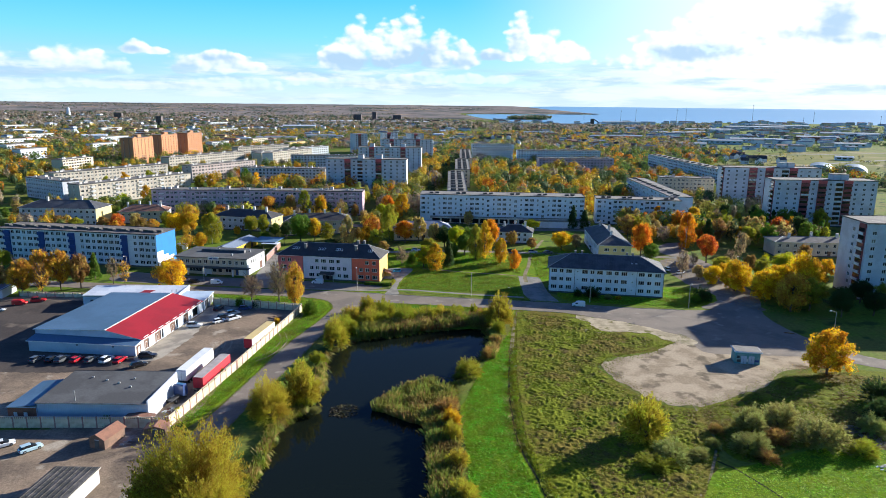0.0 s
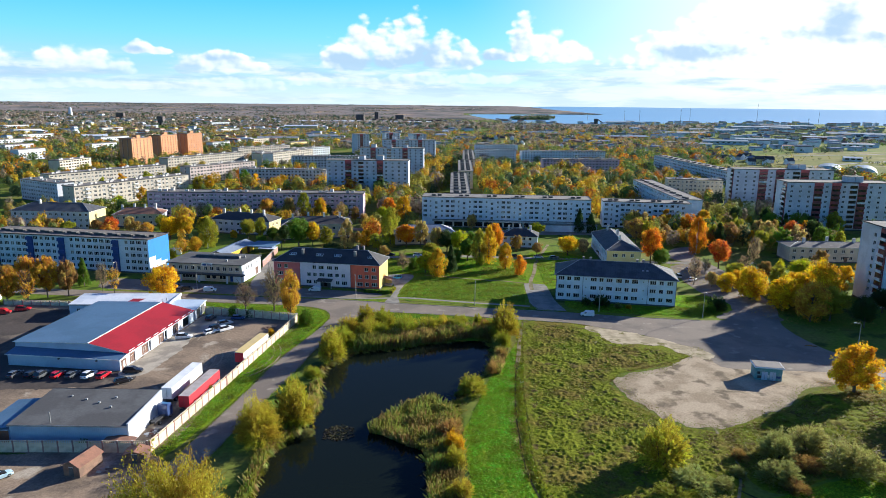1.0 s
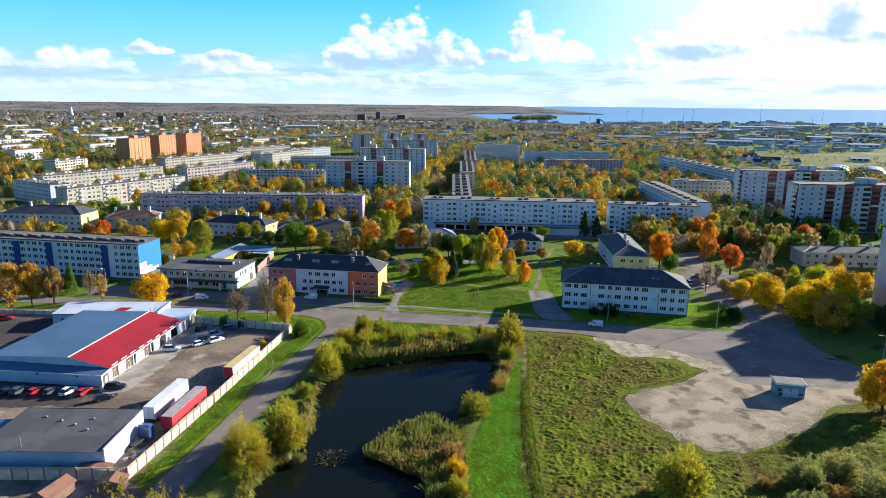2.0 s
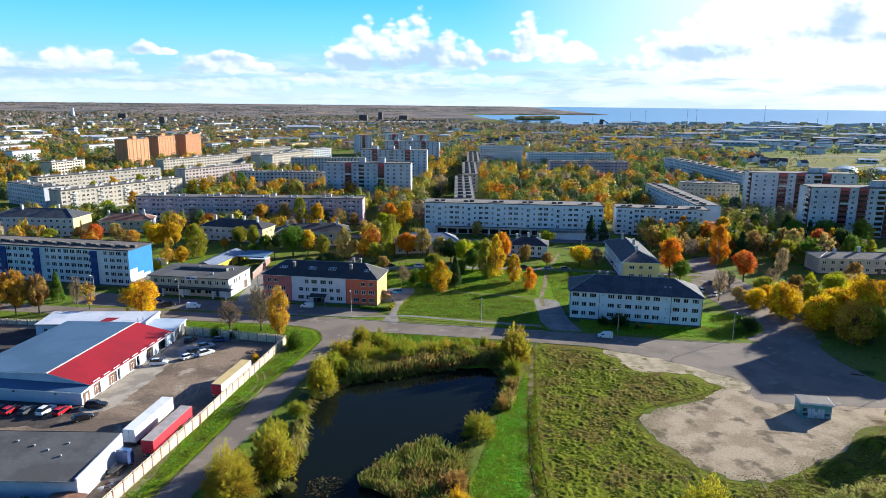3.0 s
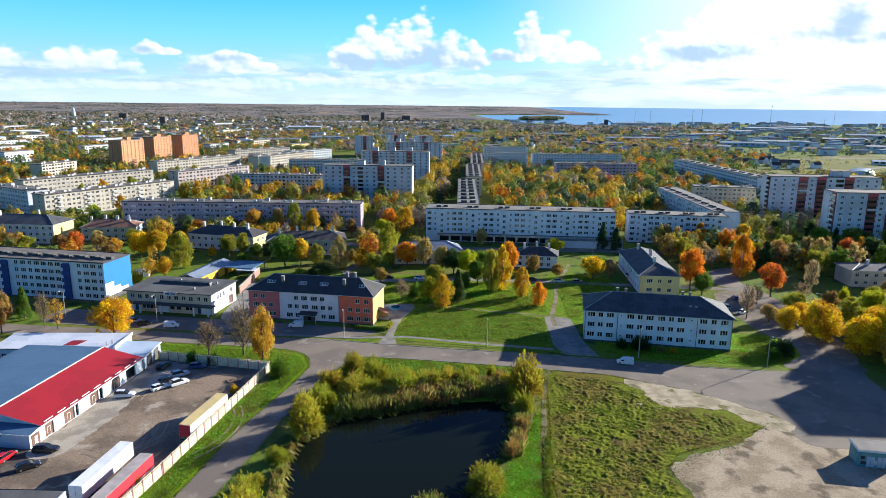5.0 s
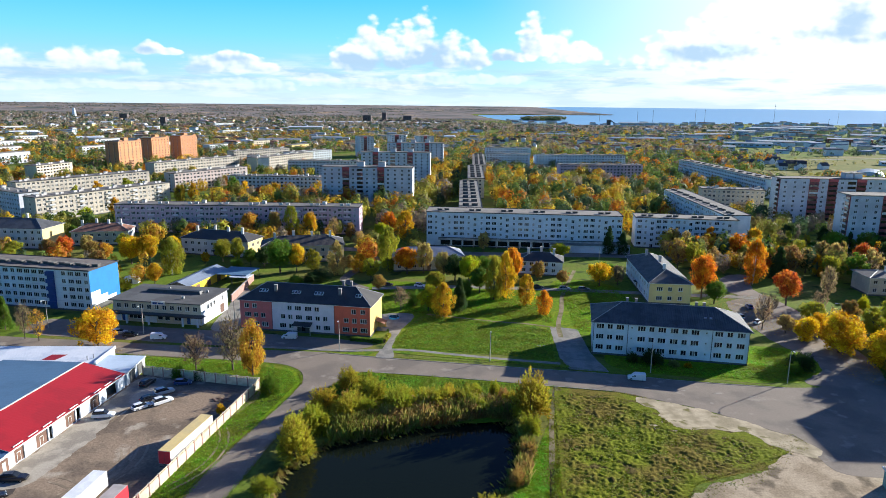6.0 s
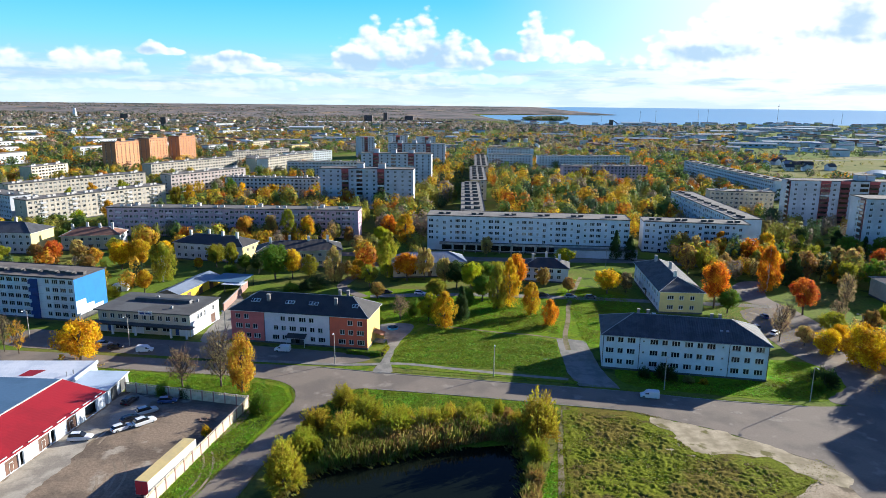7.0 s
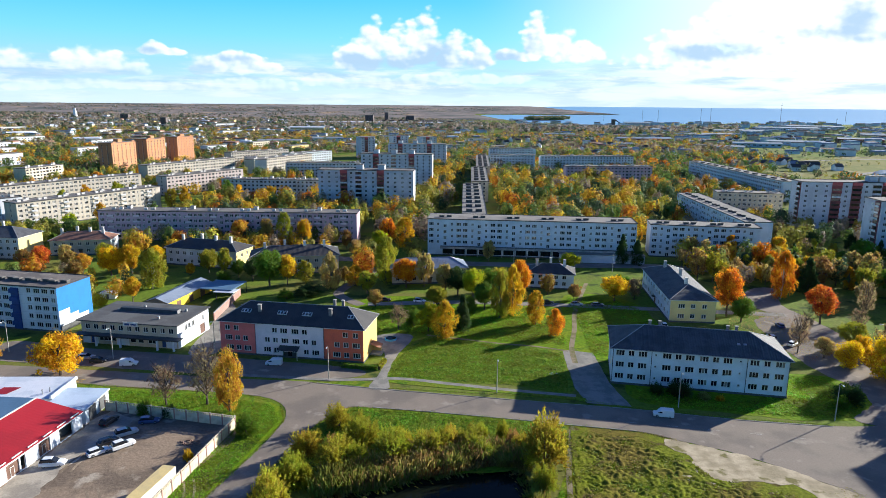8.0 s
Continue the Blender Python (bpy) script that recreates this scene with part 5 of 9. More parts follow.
slab((-295.0, 469.0), (-255.0, 444.0), 11.5, 14.4, M["greypanel"], "grey five-storey block with a white gable", "DTD", 3.1, vents=3, end="DD")
slab((-290.0, 495.0), (-239.0, 579.0), 12.0, 14.4, M["creampanel"], "sunlit white five-storey block", "TDT", 3.1, vents=7, end="D")
slab((-349.0, 612.0), (-341.0, 651.0), 12.0, 14.0, M["beige"], "sunlit beige five-storey block", "WDT", 3.4, vents=3)
slab((-168.0, 552.0), (-96.5, 549.0), 12.0, 14.4, M["greypanel"], "grey five-storey panel block in shade", "DTHD", 3.0, vents=6)
slab((-193.0, 712.0), (-155.5, 796.0), 12.0, 14.4, M["creampanel"], "sunlit grey-white five-storey block", "WDT", 3.4, vents=6)
slab((-215.0, 752.0), (-193.4, 713.0), 12.0, 14.2, M["greypanel"], "grey five-storey block in shade", "DTD", 3.2, vents=2)
slab((-264.5, 645.0), (-218.0, 733.0), 12.0, 14.4, M["creampanel"], "sunlit pale cream five-storey block", "WDT", 3.4, vents=6)
slab((-212.0, 562.0), (-176.0, 626.0), 12.0, 14.4, M["rosepanel"], "sunlit pinkish five-storey block", "WDT", 3.4, vents=5, end="D")
slab((-155.5, 684.0), (-88.5, 691.0), 12.0, 14.4, M["greypanel"], "blue-grey five-storey block in shade", "DTD", 3.2, vents=5)
slab((-244.0, 798.0), (-198.0, 864.0), 12.0, 14.4, M["creampanel"], "sunlit white five-storey block", "WDT", 3.6, vents=5)
slab((-188.0, 826.0), (-150.0, 880.0), 12.0, 12.0, M["white"], "sunlit low white block", "WT", 3.8, 4, vents=4)
slab((89.0, 786.0), (188.0, 794.0), 12.0, 15.0, M["offwhite"], "long grey-white five-storey block beyond the grove", "DTD", 3.3, vents=8)
slab((97.5, 672.0), (174.5, 677.0), 12.0, 15.0, M["mauve"], "mauve-grey five-storey block beyond the grove", "DTD", 3.3, vents=6)
slab((36.0, 800.0), (84.0, 797.0), 12.0, 15.0, M["offwhite"], "grey-white five-storey block beyond the grove", "DTD", 3.3, vents=4)
slab((40.0, 900.0), (97.0, 903.0), 12.0, 15.0, M["offwhite"], "far grey-white five-storey block", "DT", 3.6, vents=4)
slab((-380.0, 418.0), (-318.0, 408.0), 12.0, 14.4, M["white"], "white five-storey block among trees", "DTD", 3.2, vents=4)


def ladder_block(A, B, label):
    """A long block that runs away from the viewer; its pale roof carries rows of dark vent hoods."""
    bld = slab(A, B, 12.0, 14.8, M["beige"], label, "DT", 3.2, vents=0, roof=M["palebitumen"], end="DDD", group="stepped blocks")
    W = dist(A, B)
    n = int(W / 15)
    roof = [c for c in bld.children if c.name.startswith("roof")][0]
    for i in range(n):
        for y in (3.4, 8.2):
            u = (i + 0.5) * W / n
            part("vent_hood", WIN["hood"], roof, pose(u, y, 14.98))


WIN["hood"] = Shape().box(-1.0, 1.0, -1.6, 1.6, 0, 1.3, M["plinth"]).box(-1.15, 1.15, -1.75, 1.75, 1.3, 1.45, M["bitumen"]).mesh("vent_hood")
ladder_block((5.0, 535.0), (3.6, 408.5), "stepped pale-roofed block running into the distance")
ladder_block((13.0, 655.0), (11.0, 550.5), "second stepped block with a pale roof")
ladder_block((21.0, 794.0), (17.5, 663.0), "third stepped block far behind")


# ---- nine-storey blocks ----
def nine_storey(A, B, D, label, bays, H=26.6, end="", end_loggia=False, group="nine-storey blocks", wall=None):
    """bays: W windows, L red-brown loggia stack, S glazed stair."""
    W = dist(A, B)
    step = W / len(bays)
    cols = [((i + 0.5) * step, "D" if (i % 2) else "H") for i, k in enumerate(bays) if k == "W"]
    ends = [(D * (i + 1) / (len(end) + 1), k) for i, k in enumerate(end)]
    bld, _ = block(A, B, D, H, 9, cols, wall or M["greypanel"], label, vents=0, first=1.5, storey=2.82, group=group, left_cols=ends, end_wall=M["offwhite"], far=A[1] > 600)
    for i, k in enumerate(bays):
        u0, u1 = i * step + 0.1, (i + 1) * step - 0.1
        if k == "L":
            stack = part("loggia_bay", Shape().box(u0, u1, -0.3, 0.0, 1.0, H - 1.6, M["loggia"]).box(u0, u1, -0.95, 0.0, H - 1.6, H + 0.1, M["loggiatop"]), bld, None, "red-brown loggia stack")
            for f in range(9):
                z = 1.2 + f * 2.82
                part("loggia", Shape().box(u0, u1, -0.9, -0.3, z, z + 0.14, M["plinth"]).box(u0, u1, -0.9, -0.84, z + 0.14, z + 1.15, M["frame"] if (i * 5 + f * 3) % 11 == 0 else M["loggia"]).box(u0 + 0.3, u1 - 0.3, -0.33, -0.3, z + 1.3, z + 2.5, M["carglass"]), stack)
        if k == "S":
            stack = part("stair_glazing", Shape().box(u0, u1, -0.15, 0.0, 1.0, H - 0.3, M["greypanel"]), bld)
            for f in range(9):
                z = 1.4 + f * 2.82
                part("window", Shape().box(u0 + 0.3, u1 - 0.3, -0.2, -0.15, z, z + 1.7, M["carglass"]).box(u0 + 0.2, u1 - 0.2, -0.22, -0.15, z - 0.1, z, M["frame"]), stack)
    roof = [c for c in bld.children if c.name.startswith("roof")][0]
    for i, k in enumerate(bays):
        if k in "LS" and i % 2 == 0 or k == "S":
            u = (i + 0.5) * step
            part("lift_house", Shape().box(u - 2.2, u + 2.2, 4, 9, H + 0.15, H + 3.2, wall or M["greypanel"]).box(u - 2.4, u + 2.4, 3.8, 9.2, H + 3.2, H + 3.45, M["bitumen"]), roof)
    if end_loggia:
        for y0, y1 in ((1.0, 5.0), (D * 0.62, D * 0.62 + 3.0))[:1]:
            st = part("loggia_bay", Shape().box(-0.35, 0.0, y0, y1, 1.0, H - 0.3, M["loggia"]), bld, None, "red-brown loggia stack")
            for f in range(9):
                z = 1.2 + f * 2.82
                part("loggia", Shape().box(-1.0, -0.35, y0, y1, z, z + 0.14, M["concrete"]).box(-1.0, -0.94, y0, y1, z + 0.14, z + 1.1, M["frame"]).box(-0.39, -0.35, y0 + 0.3, y1 - 0.3, z + 1.2, z + 2.5, M["glass"]), st)
    return bld


nine_storey((-88.0, 503.0), (-27.0, 501.5), 13.5, "grey nine-storey panel block with red-brown loggias", "WWWLWSWWLWWWW")
nine_storey((-80.5, 641.0), (-20.2, 640.0), 13.5, "second grey nine-storey block behind the first", "WWLWWSWWLWWW")
nine_storey((-72.0, 782.0), (-11.0, 782.0), 13.5, "third grey nine-storey block, far behind", "WWLWWSWWLWWW")
nine_storey((-118.0, 905.0), (-102.0, 912.0), 24.0, "slim nine-storey tower with a sunlit side", "WLWW")
nine_storey((-84.0, 955.0), (-64.0, 962.0), 20.0, "slim nine-storey tower with a sunlit side", "WLWW")
nine_storey((-44.0, 930.0), (-26.0, 938.0), 20.0, "slim nine-storey tower with a sunlit side", "WLWW")
nine_storey((152.0, 232.4), (214.0, 230.0), 17.0, "grey nine-storey block with red-framed loggias beside the square", "WWWLWWSWWLWW", 28.2, "D", True)
nine_storey((193.7, 384.0), (252.0, 382.0), 14.0, "grey nine-storey block with red-brown loggias among trees", "WWWLWLWSLWWW", 27.0, "D", True)
nine_storey((196.0, 460.0), (262.0, 458.0), 13.0, "further grey nine-storey block with red loggias", "WWWLWLWSLWWW", 27.0, "D", True)


def brick_tower(A, B, label):
    W, D, H = dist(A, B), 15.0, 28.5
    bld, _ = block(A, B, D, H, 9, spread(W, "D", 2.4, (W - 4.8) / 5.0), M["towerbrick"], label, vents=0, first=2.0, storey=2.9, group="orange brick towers", seams=False, left_cols=[(4, "D"), (10, "D")], far=True)
    roof = [c for c in bld.children if c.name.startswith("roof")][0]
    part("parapet_tooth", Shape().box(2, 6, -0.4, 0.2, H + 0.3, H + 1.2, M["towerbrick"]), roof)
    part("parapet_tooth", Shape().box(W - 6, W - 2, -0.4, 0.2, H + 0.3, H + 1.2, M["towerbrick"]), roof)
    part("lift_house", Shape().box(W / 2 - 3, W / 2 + 3, 4, 9, H + 0.15, H + 3, M["towerbrick"]), roof)


brick_tower((-331.0, 716.0), (-324.0, 750.0), "orange brick nine-storey tower, sunlit on one side")
brick_tower((-329.0, 785.0), (-322.0, 814.0), "second orange brick tower")
brick_tower((-317.0, 834.0), (-308.5, 860.0), "third orange brick tower")


# ---- old two- and three-storey houses ----
def old_house(A, B, D, H, rise, wall, roof_mat, label, floors=2, pattern="D", step=3.2, chim=3, right=None, end=""):
    W = dist(A, B)
    ends = [(D * (i + 1) / (len(end) + 1), k) for i, k in enumerate(end)]
    bld, _ = block(A, B, D, H, floors, spread(W, pattern, 2.2, step), wall, label, name="house", category="house", flat=False, seams=False, first=1.4, storey=(H - 0.9) / floors, end_cols=ends, end_wall=right, group="old houses")
    roof = hip_roof(bld, W, D, H, rise, roof_mat, 0.6, min(D / 2, W / 3))
    for i in range(chim):
        chimney(roof, W * (i + 0.7) / (chim + 0.4), D / 2 + (-1.4, 0.9, -0.4)[i % 3], H + rise - 0.6, 2.3 + 0.3 * (i % 2), 1.0, 0.9)
    door = part("door", Shape().box(W / 2 - 0.7, W / 2 + 0.7, -0.06, 0.0, 0.3, 2.5, M["plank"]), bld)
    part("door_hood", Shape().box(W / 2 - 1.1, W / 2 + 1.1, -1.0, 0.0, 2.6, 2.75, M["darktin"]), door)
    return bld


old_house((-82.0, 339.0), (-47.8, 347.0), 14.0, 7.5, 3.2, M["beige"], M["darktin"], "old beige two-storey house with white chimneys", 2, "D", 3.4, 4, M["yellow"], "DD")
old_house((-24.0, 329.0), (5.0, 333.5), 12.0, 6.2, 3.0, M["beige"], M["greytin"], "old beige house with a pale tin roof", 2, "D", 3.2, 1, M["white"], "DD")
old_house((27.6, 327.6), (45.2, 324.9), 11.0, 5.9, 2.8, M["white"], M["darktin"], "small white two-storey house with a dark roof", 2, "D", 3.0, 3, M["white"], "DD")
old_house((72.5, 330.0), (70.0, 288.6), 14.4, 7.6, 3.4, M["white"], M["slate"], "long pale yellow house with a slate roof", 2, "TD", 4.0, 3, M["yellow"], "TDD")
old_house((-124.0, 357.0), (-91.0, 349.0), 13.0, 7.5, 3.2, M["greypanel"], M["darktin"], "old grey two-storey house with pale chimneys", 2, "D", 3.4, 4, M["yellow"], "DD")
old_house((-182.0, 369.0), (-157.0, 374.0), 12.0, 7.0, 3.0, M["beige"], M["rust"], "old house with white chimneys behind trees", 2, "D", 3.4, 4, M["white"], "DD")
old_house((-234.0, 363.0), (-190.5, 360.7), 16.0, 9.8, 3.6, M["greypanel"], M["slate"], "grey three-storey house with a pale yellow gable side", 3, "D", 3.3, 2, M["yellow"])
old_house((156.0, 303.0), (206.0, 301.0), 12.0, 7.0, 1.6, M["beige"], M["bitumen"], "long low beige building with pale chimneys", 2, "D", 3.6, 4, M["beige"])


# ---- the works yard ----
def red_roof_hall():
    """A long hall with a two-pitched roof: steel blue on one side, red on the other, doors along the yard front."""
    m = pose(-83.2, 174.8, 0, 0, 0, 84.0)      # local x runs along the yard front, y away from it
    hall = thing("warehouse", m, "long white workshop hall with a red and steel-blue tin roof", "warehouse")
    L, D = 36.8, 31.5
    FOOT.append([(-84, 160), (-74, 222), (-122, 230), (-122, 166)])
    H0, H1, H2 = 3.6, 5.9, 5.3
    ridge = 10.4
    openings, doors = [], []
    for x, w, kind in ((2.4, 2.6, 0), (8.6, 3.4, 0), (11.2, 1.0, 1), (17.2, 3.2, 0), (19.8, 1.3, 1), (25.5, 3.2, 0), (31.8, 4.0, 1)):
        openings.append((x - w / 2, x + w / 2, 0.1, 2.95))
        doors.append((x, w, kind))
    sh = Shape()
    wall_face(sh, L, H0, openings, M["white"], lambda a, v, d: (a, d, v), 0.35)
    sh.face([(0, 0, 0), (0, 0, H0), (0, ridge, H1), (0, D, H2), (0, D, 0)], M["palebluetin"])
    sh.face([(L, 0, 0), (L, D, 0), (L, D, H2), (L, ridge, H1), (L, 0, H0)], M["white"])
    sh.face([(L, D, 0), (0, D, 0), (0, D, H2), (L, D, H2)], M["palebluetin"])
    sh.face([(0, 1.5, 0.06), (L, 1.5, 0.06), (L, 1.5, H0), (0, 1.5, H0)], M["plinth"])
    part("wall", sh, hall)
    for x, w, kind in doors:
        if kind == 0:
            d = part("roller_door", Shape().box(x - w / 2, x + w / 2, 0.22, 0.3, 0.1, 2.95, M["brownmetal"]), hall, None, "brown roller door")
            part("wicket", Shape().box(x - 0.5, x + 0.5, 0.16, 0.22, 0.15, 2.1, M["frame"]).box(x - 0.4, x + 0.4, 0.14, 0.16, 0.25, 2.0, M["brownmetal"]), d)
    roof = part("roof", Shape().face([(-0.4, -0.5, H0 + 0.02), (L + 0.2, -0.5, H0 + 0.02), (L + 0.2, ridge, H1 + 0.1), (-0.4, ridge, H1 + 0.1)], M["redtin"]).face([(-0.4, -0.5, H0 - 0.1), (-0.4, -0.5, H0 + 0.02), (-0.4, ridge, H1 + 0.1), (-0.4, ridge, H1 - 0.05)], M["frame"])
                .face([(L + 0.2, -0.5, H0 + 0.02), (-0.4, -0.5, H0 + 0.02), (-0.4, -0.5, H0 - 0.12), (L + 0.2, -0.5, H0 - 0.12)], M["frame"]), hall, None, "red tin roof slope")
    part("roof", Shape().face([(-0.4, ridge, H1 + 0.1), (L + 0.2, ridge, H1 + 0.1), (L + 0.2, D + 0.4, H2 + 0.05), (-0.4, D + 0.4, H2 + 0.05)], M["bluetin"]).face([(-0.4, ridge, H1 + 0.1), (-0.4, D + 0.4, H2 + 0.05), (-0.4, D + 0.4, H2 - 0.1), (-0.4, ridge, H1 - 0.05)], M["frame"]), hall, None, "steel-blue tin roof slope")
    part("ridge_cap", Shape().box(-0.45, L + 0.25, ridge - 0.2, ridge + 0.2, H1 + 0.06, H1 + 0.18, M["frame"]), roof)
    for i in range(9):
        x = 1.0 + i * (L - 2) / 8.6
        part("snow_guard", Shape().box(x, x + 2.6, -0.1, 0.05, H0 + 0.12, H0 + 0.3, M["frame"]), roof)
    # lean-to before the near gable
    lean = Shape()
    lean.face([(-3.7, -0.3, 3.1), (-0.05, -0.3, 3.58), (-0.05, D - 0.1, 4.0), (-3.7, D + 0.3, 3.1)], M["bluetin"])
    lean.box(-3.78, -3.7, -0.3, D + 0.3, 2.9, 3.14, M["frame"])
    lean.face([(-3.5, -0.1, 0), (-3.5, -0.1, 3.1), (-3.5, D - 0.3, 3.1), (-3.5, D - 0.3, 0)], M["palebluetin"]).face([(-3.5, -0.1, 0), (-0.02, -0.1, 0), (-0.02, -0.1, 3.55), (-3.5, -0.1, 3.1)], M["white"])
    lean.face([(-0.02, D - 0.3, 0), (-3.5, D - 0.3, 0), (-3.5, D - 0.3, 3.1), (-0.02, D - 0.3, 3.95)], M["palebluetin"])
    part("lean_to", lean, hall, None, "pale lean-to under the gable")
    part("door", Shape().box(-2.9, -0.7, -0.18, -0.1, 0.1, 2.7, M["brownmetal"]).box(-2.2, -1.4, -0.22, -0.18, 0.2, 2.2, M["frame"]), hall)
    for y in (6.0, 16.5):
        part("camera_box", Shape().box(-3.8, -3.5, y, y + 0.4, 2.4, 2.7, M["darkmetal"]), hall)


red_roof_hall()


def white_roof_hall():
    m = pose(-121.0, 215.4, 0, 0, 0, 2.5)
    hall = thing("warehouse", m, "low white hall with a pale sheet roof behind the workshop", "warehouse")
    sh = Shape()
    W, D, H = 32.0, 10.5, 3.9
    rects = [(2.2, 3.4, 1.2, 2.6), (5.6, 6.8, 1.2, 2.6)]
    wall_face(sh, W, H, rects, M["white"], lambda u, v, d: (u, d, v))
    for r in rects:
        add_window(hall, (r[0] + r[1]) / 2, 0, 1.2, 1.2, 1.4, 2)
    sh.face([(W, 0, 0), (W, D, 0), (W, D, H + 0.5), (W, 0, H)], M["white"]).face([(0, D, 0), (0, 0, 0), (0, 0, H), (0, D, H + 0.5)], M["white"]).face([(W, D, 0), (0, D, 0), (0, D, H + 0.5), (W, D, H + 0.5)], M["white"])
    part("wall", sh, hall)
    roof = part("roof", Shape().face([(-0.3, -0.3, H + 0.05), (W + 0.3, -0.3, H + 0.05), (W + 0.3, D + 0.3, H + 0.6), (-0.3, D + 0.3, H + 0.6)], M["whitetin"]).box(-0.3, W + 0.3, -0.35, -0.3, H - 0.2, H + 0.15, M["galv"]), hall)
    part("red_sheet", Shape().face([(17.5, 2.0, H + 0.24), (21, 2.0, H + 0.24), (22.5, 5.2, H + 0.42), (18.5, 5.2, H + 0.42)], M["redtin"]), roof, None, "red roof sheet")
    part("parapet", Shape().box(W - 0.15, W + 0.25, -0.3, D + 0.3, H, H + 0.75, M["white"]), hall)
    # low wing at the yard corner
    wing = Shape()
    wing.box(W + 0.3, W + 9.6, -4.6, 6.0, 0, 3.5, M["white"])
    w = part("wing", wing, hall)
    part("wing_roof", Shape().face([(W + 0.27, -4.8, 3.8), (W + 9.9, -4.8, 3.55), (W + 9.9, 6.3, 3.55), (W + 0.27, 6.3, 3.8)], M["palebluetin"]).box(W + 9.6, W + 9.95, -4.8, 6.3, 3.3, 3.53, M["frame"]), w)
    for y in (-1.6, 3.0):
        part("roller_door", Shape().box(W + 9.6, W + 9.66, y - 1.5, y + 1.5, 0.1, 3.0, M["plinth"]), w)
    for x, y in ((W - 3, 2), (W - 2, 3.2)):
        part("vent", Shape().tube((x, y, H), (x, y, H + 1.3), 0.15, 0.15, M["galv"]), roof)


white_roof_hall()


def grey_hall():
    m = pose(-87.6, 133.6, 0, 0, 0, 0)
    hall = thing("warehouse", m, "grey flat-roofed store with a white gable wall", "warehouse")
    W, D, H = 24.2, 16.0, 4.4
    FOOT.append([(-95, 131), (-62, 131), (-62, 151), (-95, 151)])
    part("wall", Shape().box(0, W - 0.3, 0, D, 0, H, M["palebluetin"]).box(W - 0.3, W, -0.1, D + 0.1, 0, H + 0.5, M["whitetin"]), hall)
    roof = part("roof", Shape().face([(-0.3, -0.4, H + 0.05), (W - 0.3, -0.4, H + 0.05), (W - 0.3, D + 0.3, H + 0.5), (-0.3, D + 0.3, H + 0.5)], M["felt"]).box(-0.3, W - 0.3, -0.45, -0.4, H - 0.2, H + 0.1, M["galv"]).box(-0.3, W - 0.3, D + 0.3, D + 0.36, H + 0.2, H + 0.56, M["darkmetal"]), hall)
    for x, y in ((10, 11), (13.5, 9.5), (6, 12.5), (17, 7.5), (16, 12)):
        part("vent", Shape().box(-0.2, 0.2, -0.2, 0.2, 0, 0.35, M["galv"]), roof, pose(x, y, H + 0.3))
    part("flue", Shape().tube((8, 0.8, H - 0.2), (8, 0.8, H + 2.4), 0.13, 0.13, M["galv"], 8), roof)
    wing = part("wing", Shape().box(-6.2, -0.05, -0.3, 13.0, 0, 3.4, M["palebluetin"]).box(-6.2, -0.05, -0.36, -0.3, 0.2, 3.2, M["brickred"]), hall, None, "low wing with a red front")
    part("wing_roof", Shape().face([(-6.5, -0.6, 3.4), (-0.05, -0.6, 3.9), (-0.05, 13.3, 4.1), (-6.5, 13.3, 3.5)], M["bluetin"]), wing)
    for x in (-4.6, -2.4):
        part("window", Shape().box(x - 0.4, x + 0.4, -0.4, -0.36, 1.3, 2.2, M["frame"]), wing)


grey_hall()


def yellow_hall():
    A, B = (-102.5, 291.0), (-94.4, 289.6)
    hall = thing("workshop", base_at(A, B), "yellow-walled workshop with a blue-grey tin roof", "building")
    FOOT.append([(-104, 286), (-75, 286), (-75, 322), (-100, 322)])
    W, D, H = dist(A, B), 27.0, 3.6
    part("wall", Shape().box(0, W, 0, D, 0, H, M["felt"]).face([(0, -0.01, H), (W, -0.01, H), (W / 2, -0.01, H + 1.4)], M["felt"]).face([(W, D, H), (0, D, H), (W / 2, D, H + 1.4)], M["felt"]), hall)
    side = part("side_wall", Shape().box(W, W + 0.08, 0.0, D, 0.2, H, M["signal"]), hall, None, "bright yellow side wall")
    part("roof", Shape().face([(-0.4, -0.4, H - 0.05), (W / 2, -0.4, H + 1.5), (W / 2, D + 0.4, H + 1.5), (-0.4, D + 0.4, H - 0.05)], M["greytin"]).face([(W / 2, -0.4, H + 1.5), (W + 0.5, -0.4, H - 0.05), (W + 0.5, D + 0.4, H - 0.05), (W / 2, D + 0.4, H + 1.5)], M["greytin"]), hall)
    for i in range(3):
        y = 5 + i * 7.5
        part("door", Shape().box(W + 0.08, W + 0.13, y, y + 2.4, 0.2, 2.7, M["brownmetal"]), side)
    can = thing("canopy", pose(-90, 306, 0, 0, 0, -8), "steel-blue yard canopy on posts beside the workshop", "canopy")
    part("roof", Shape().box(0, 12, 0, 12, 3.8, 4.1, M["bluetin"]).box(6, 13.5, -2, 3, 3.5, 3.7, M["whitetin"]), can)
    for x in (0.2, 6, 11.8):
        for y in (0.2, 11.8):
            part("post", Shape().box(x - 0.1, x + 0.1, y - 0.1, y + 0.1, 0, 3.8, M["darkmetal"]), can)
    wall = thing("wall_brick", base_at((-76.6, 283), (-77.5, 312)), "pinkish brick boundary wall beside the drive", "wall", kind="structure")
    part("panel", Shape().box(0, 29, 0, 0.35, 0, 2.6, M["rosebrick"]).box(-0.05, 29.05, -0.06, 0.41, 2.6, 2.72, M["concrete"]), wall)


yellow_hall()


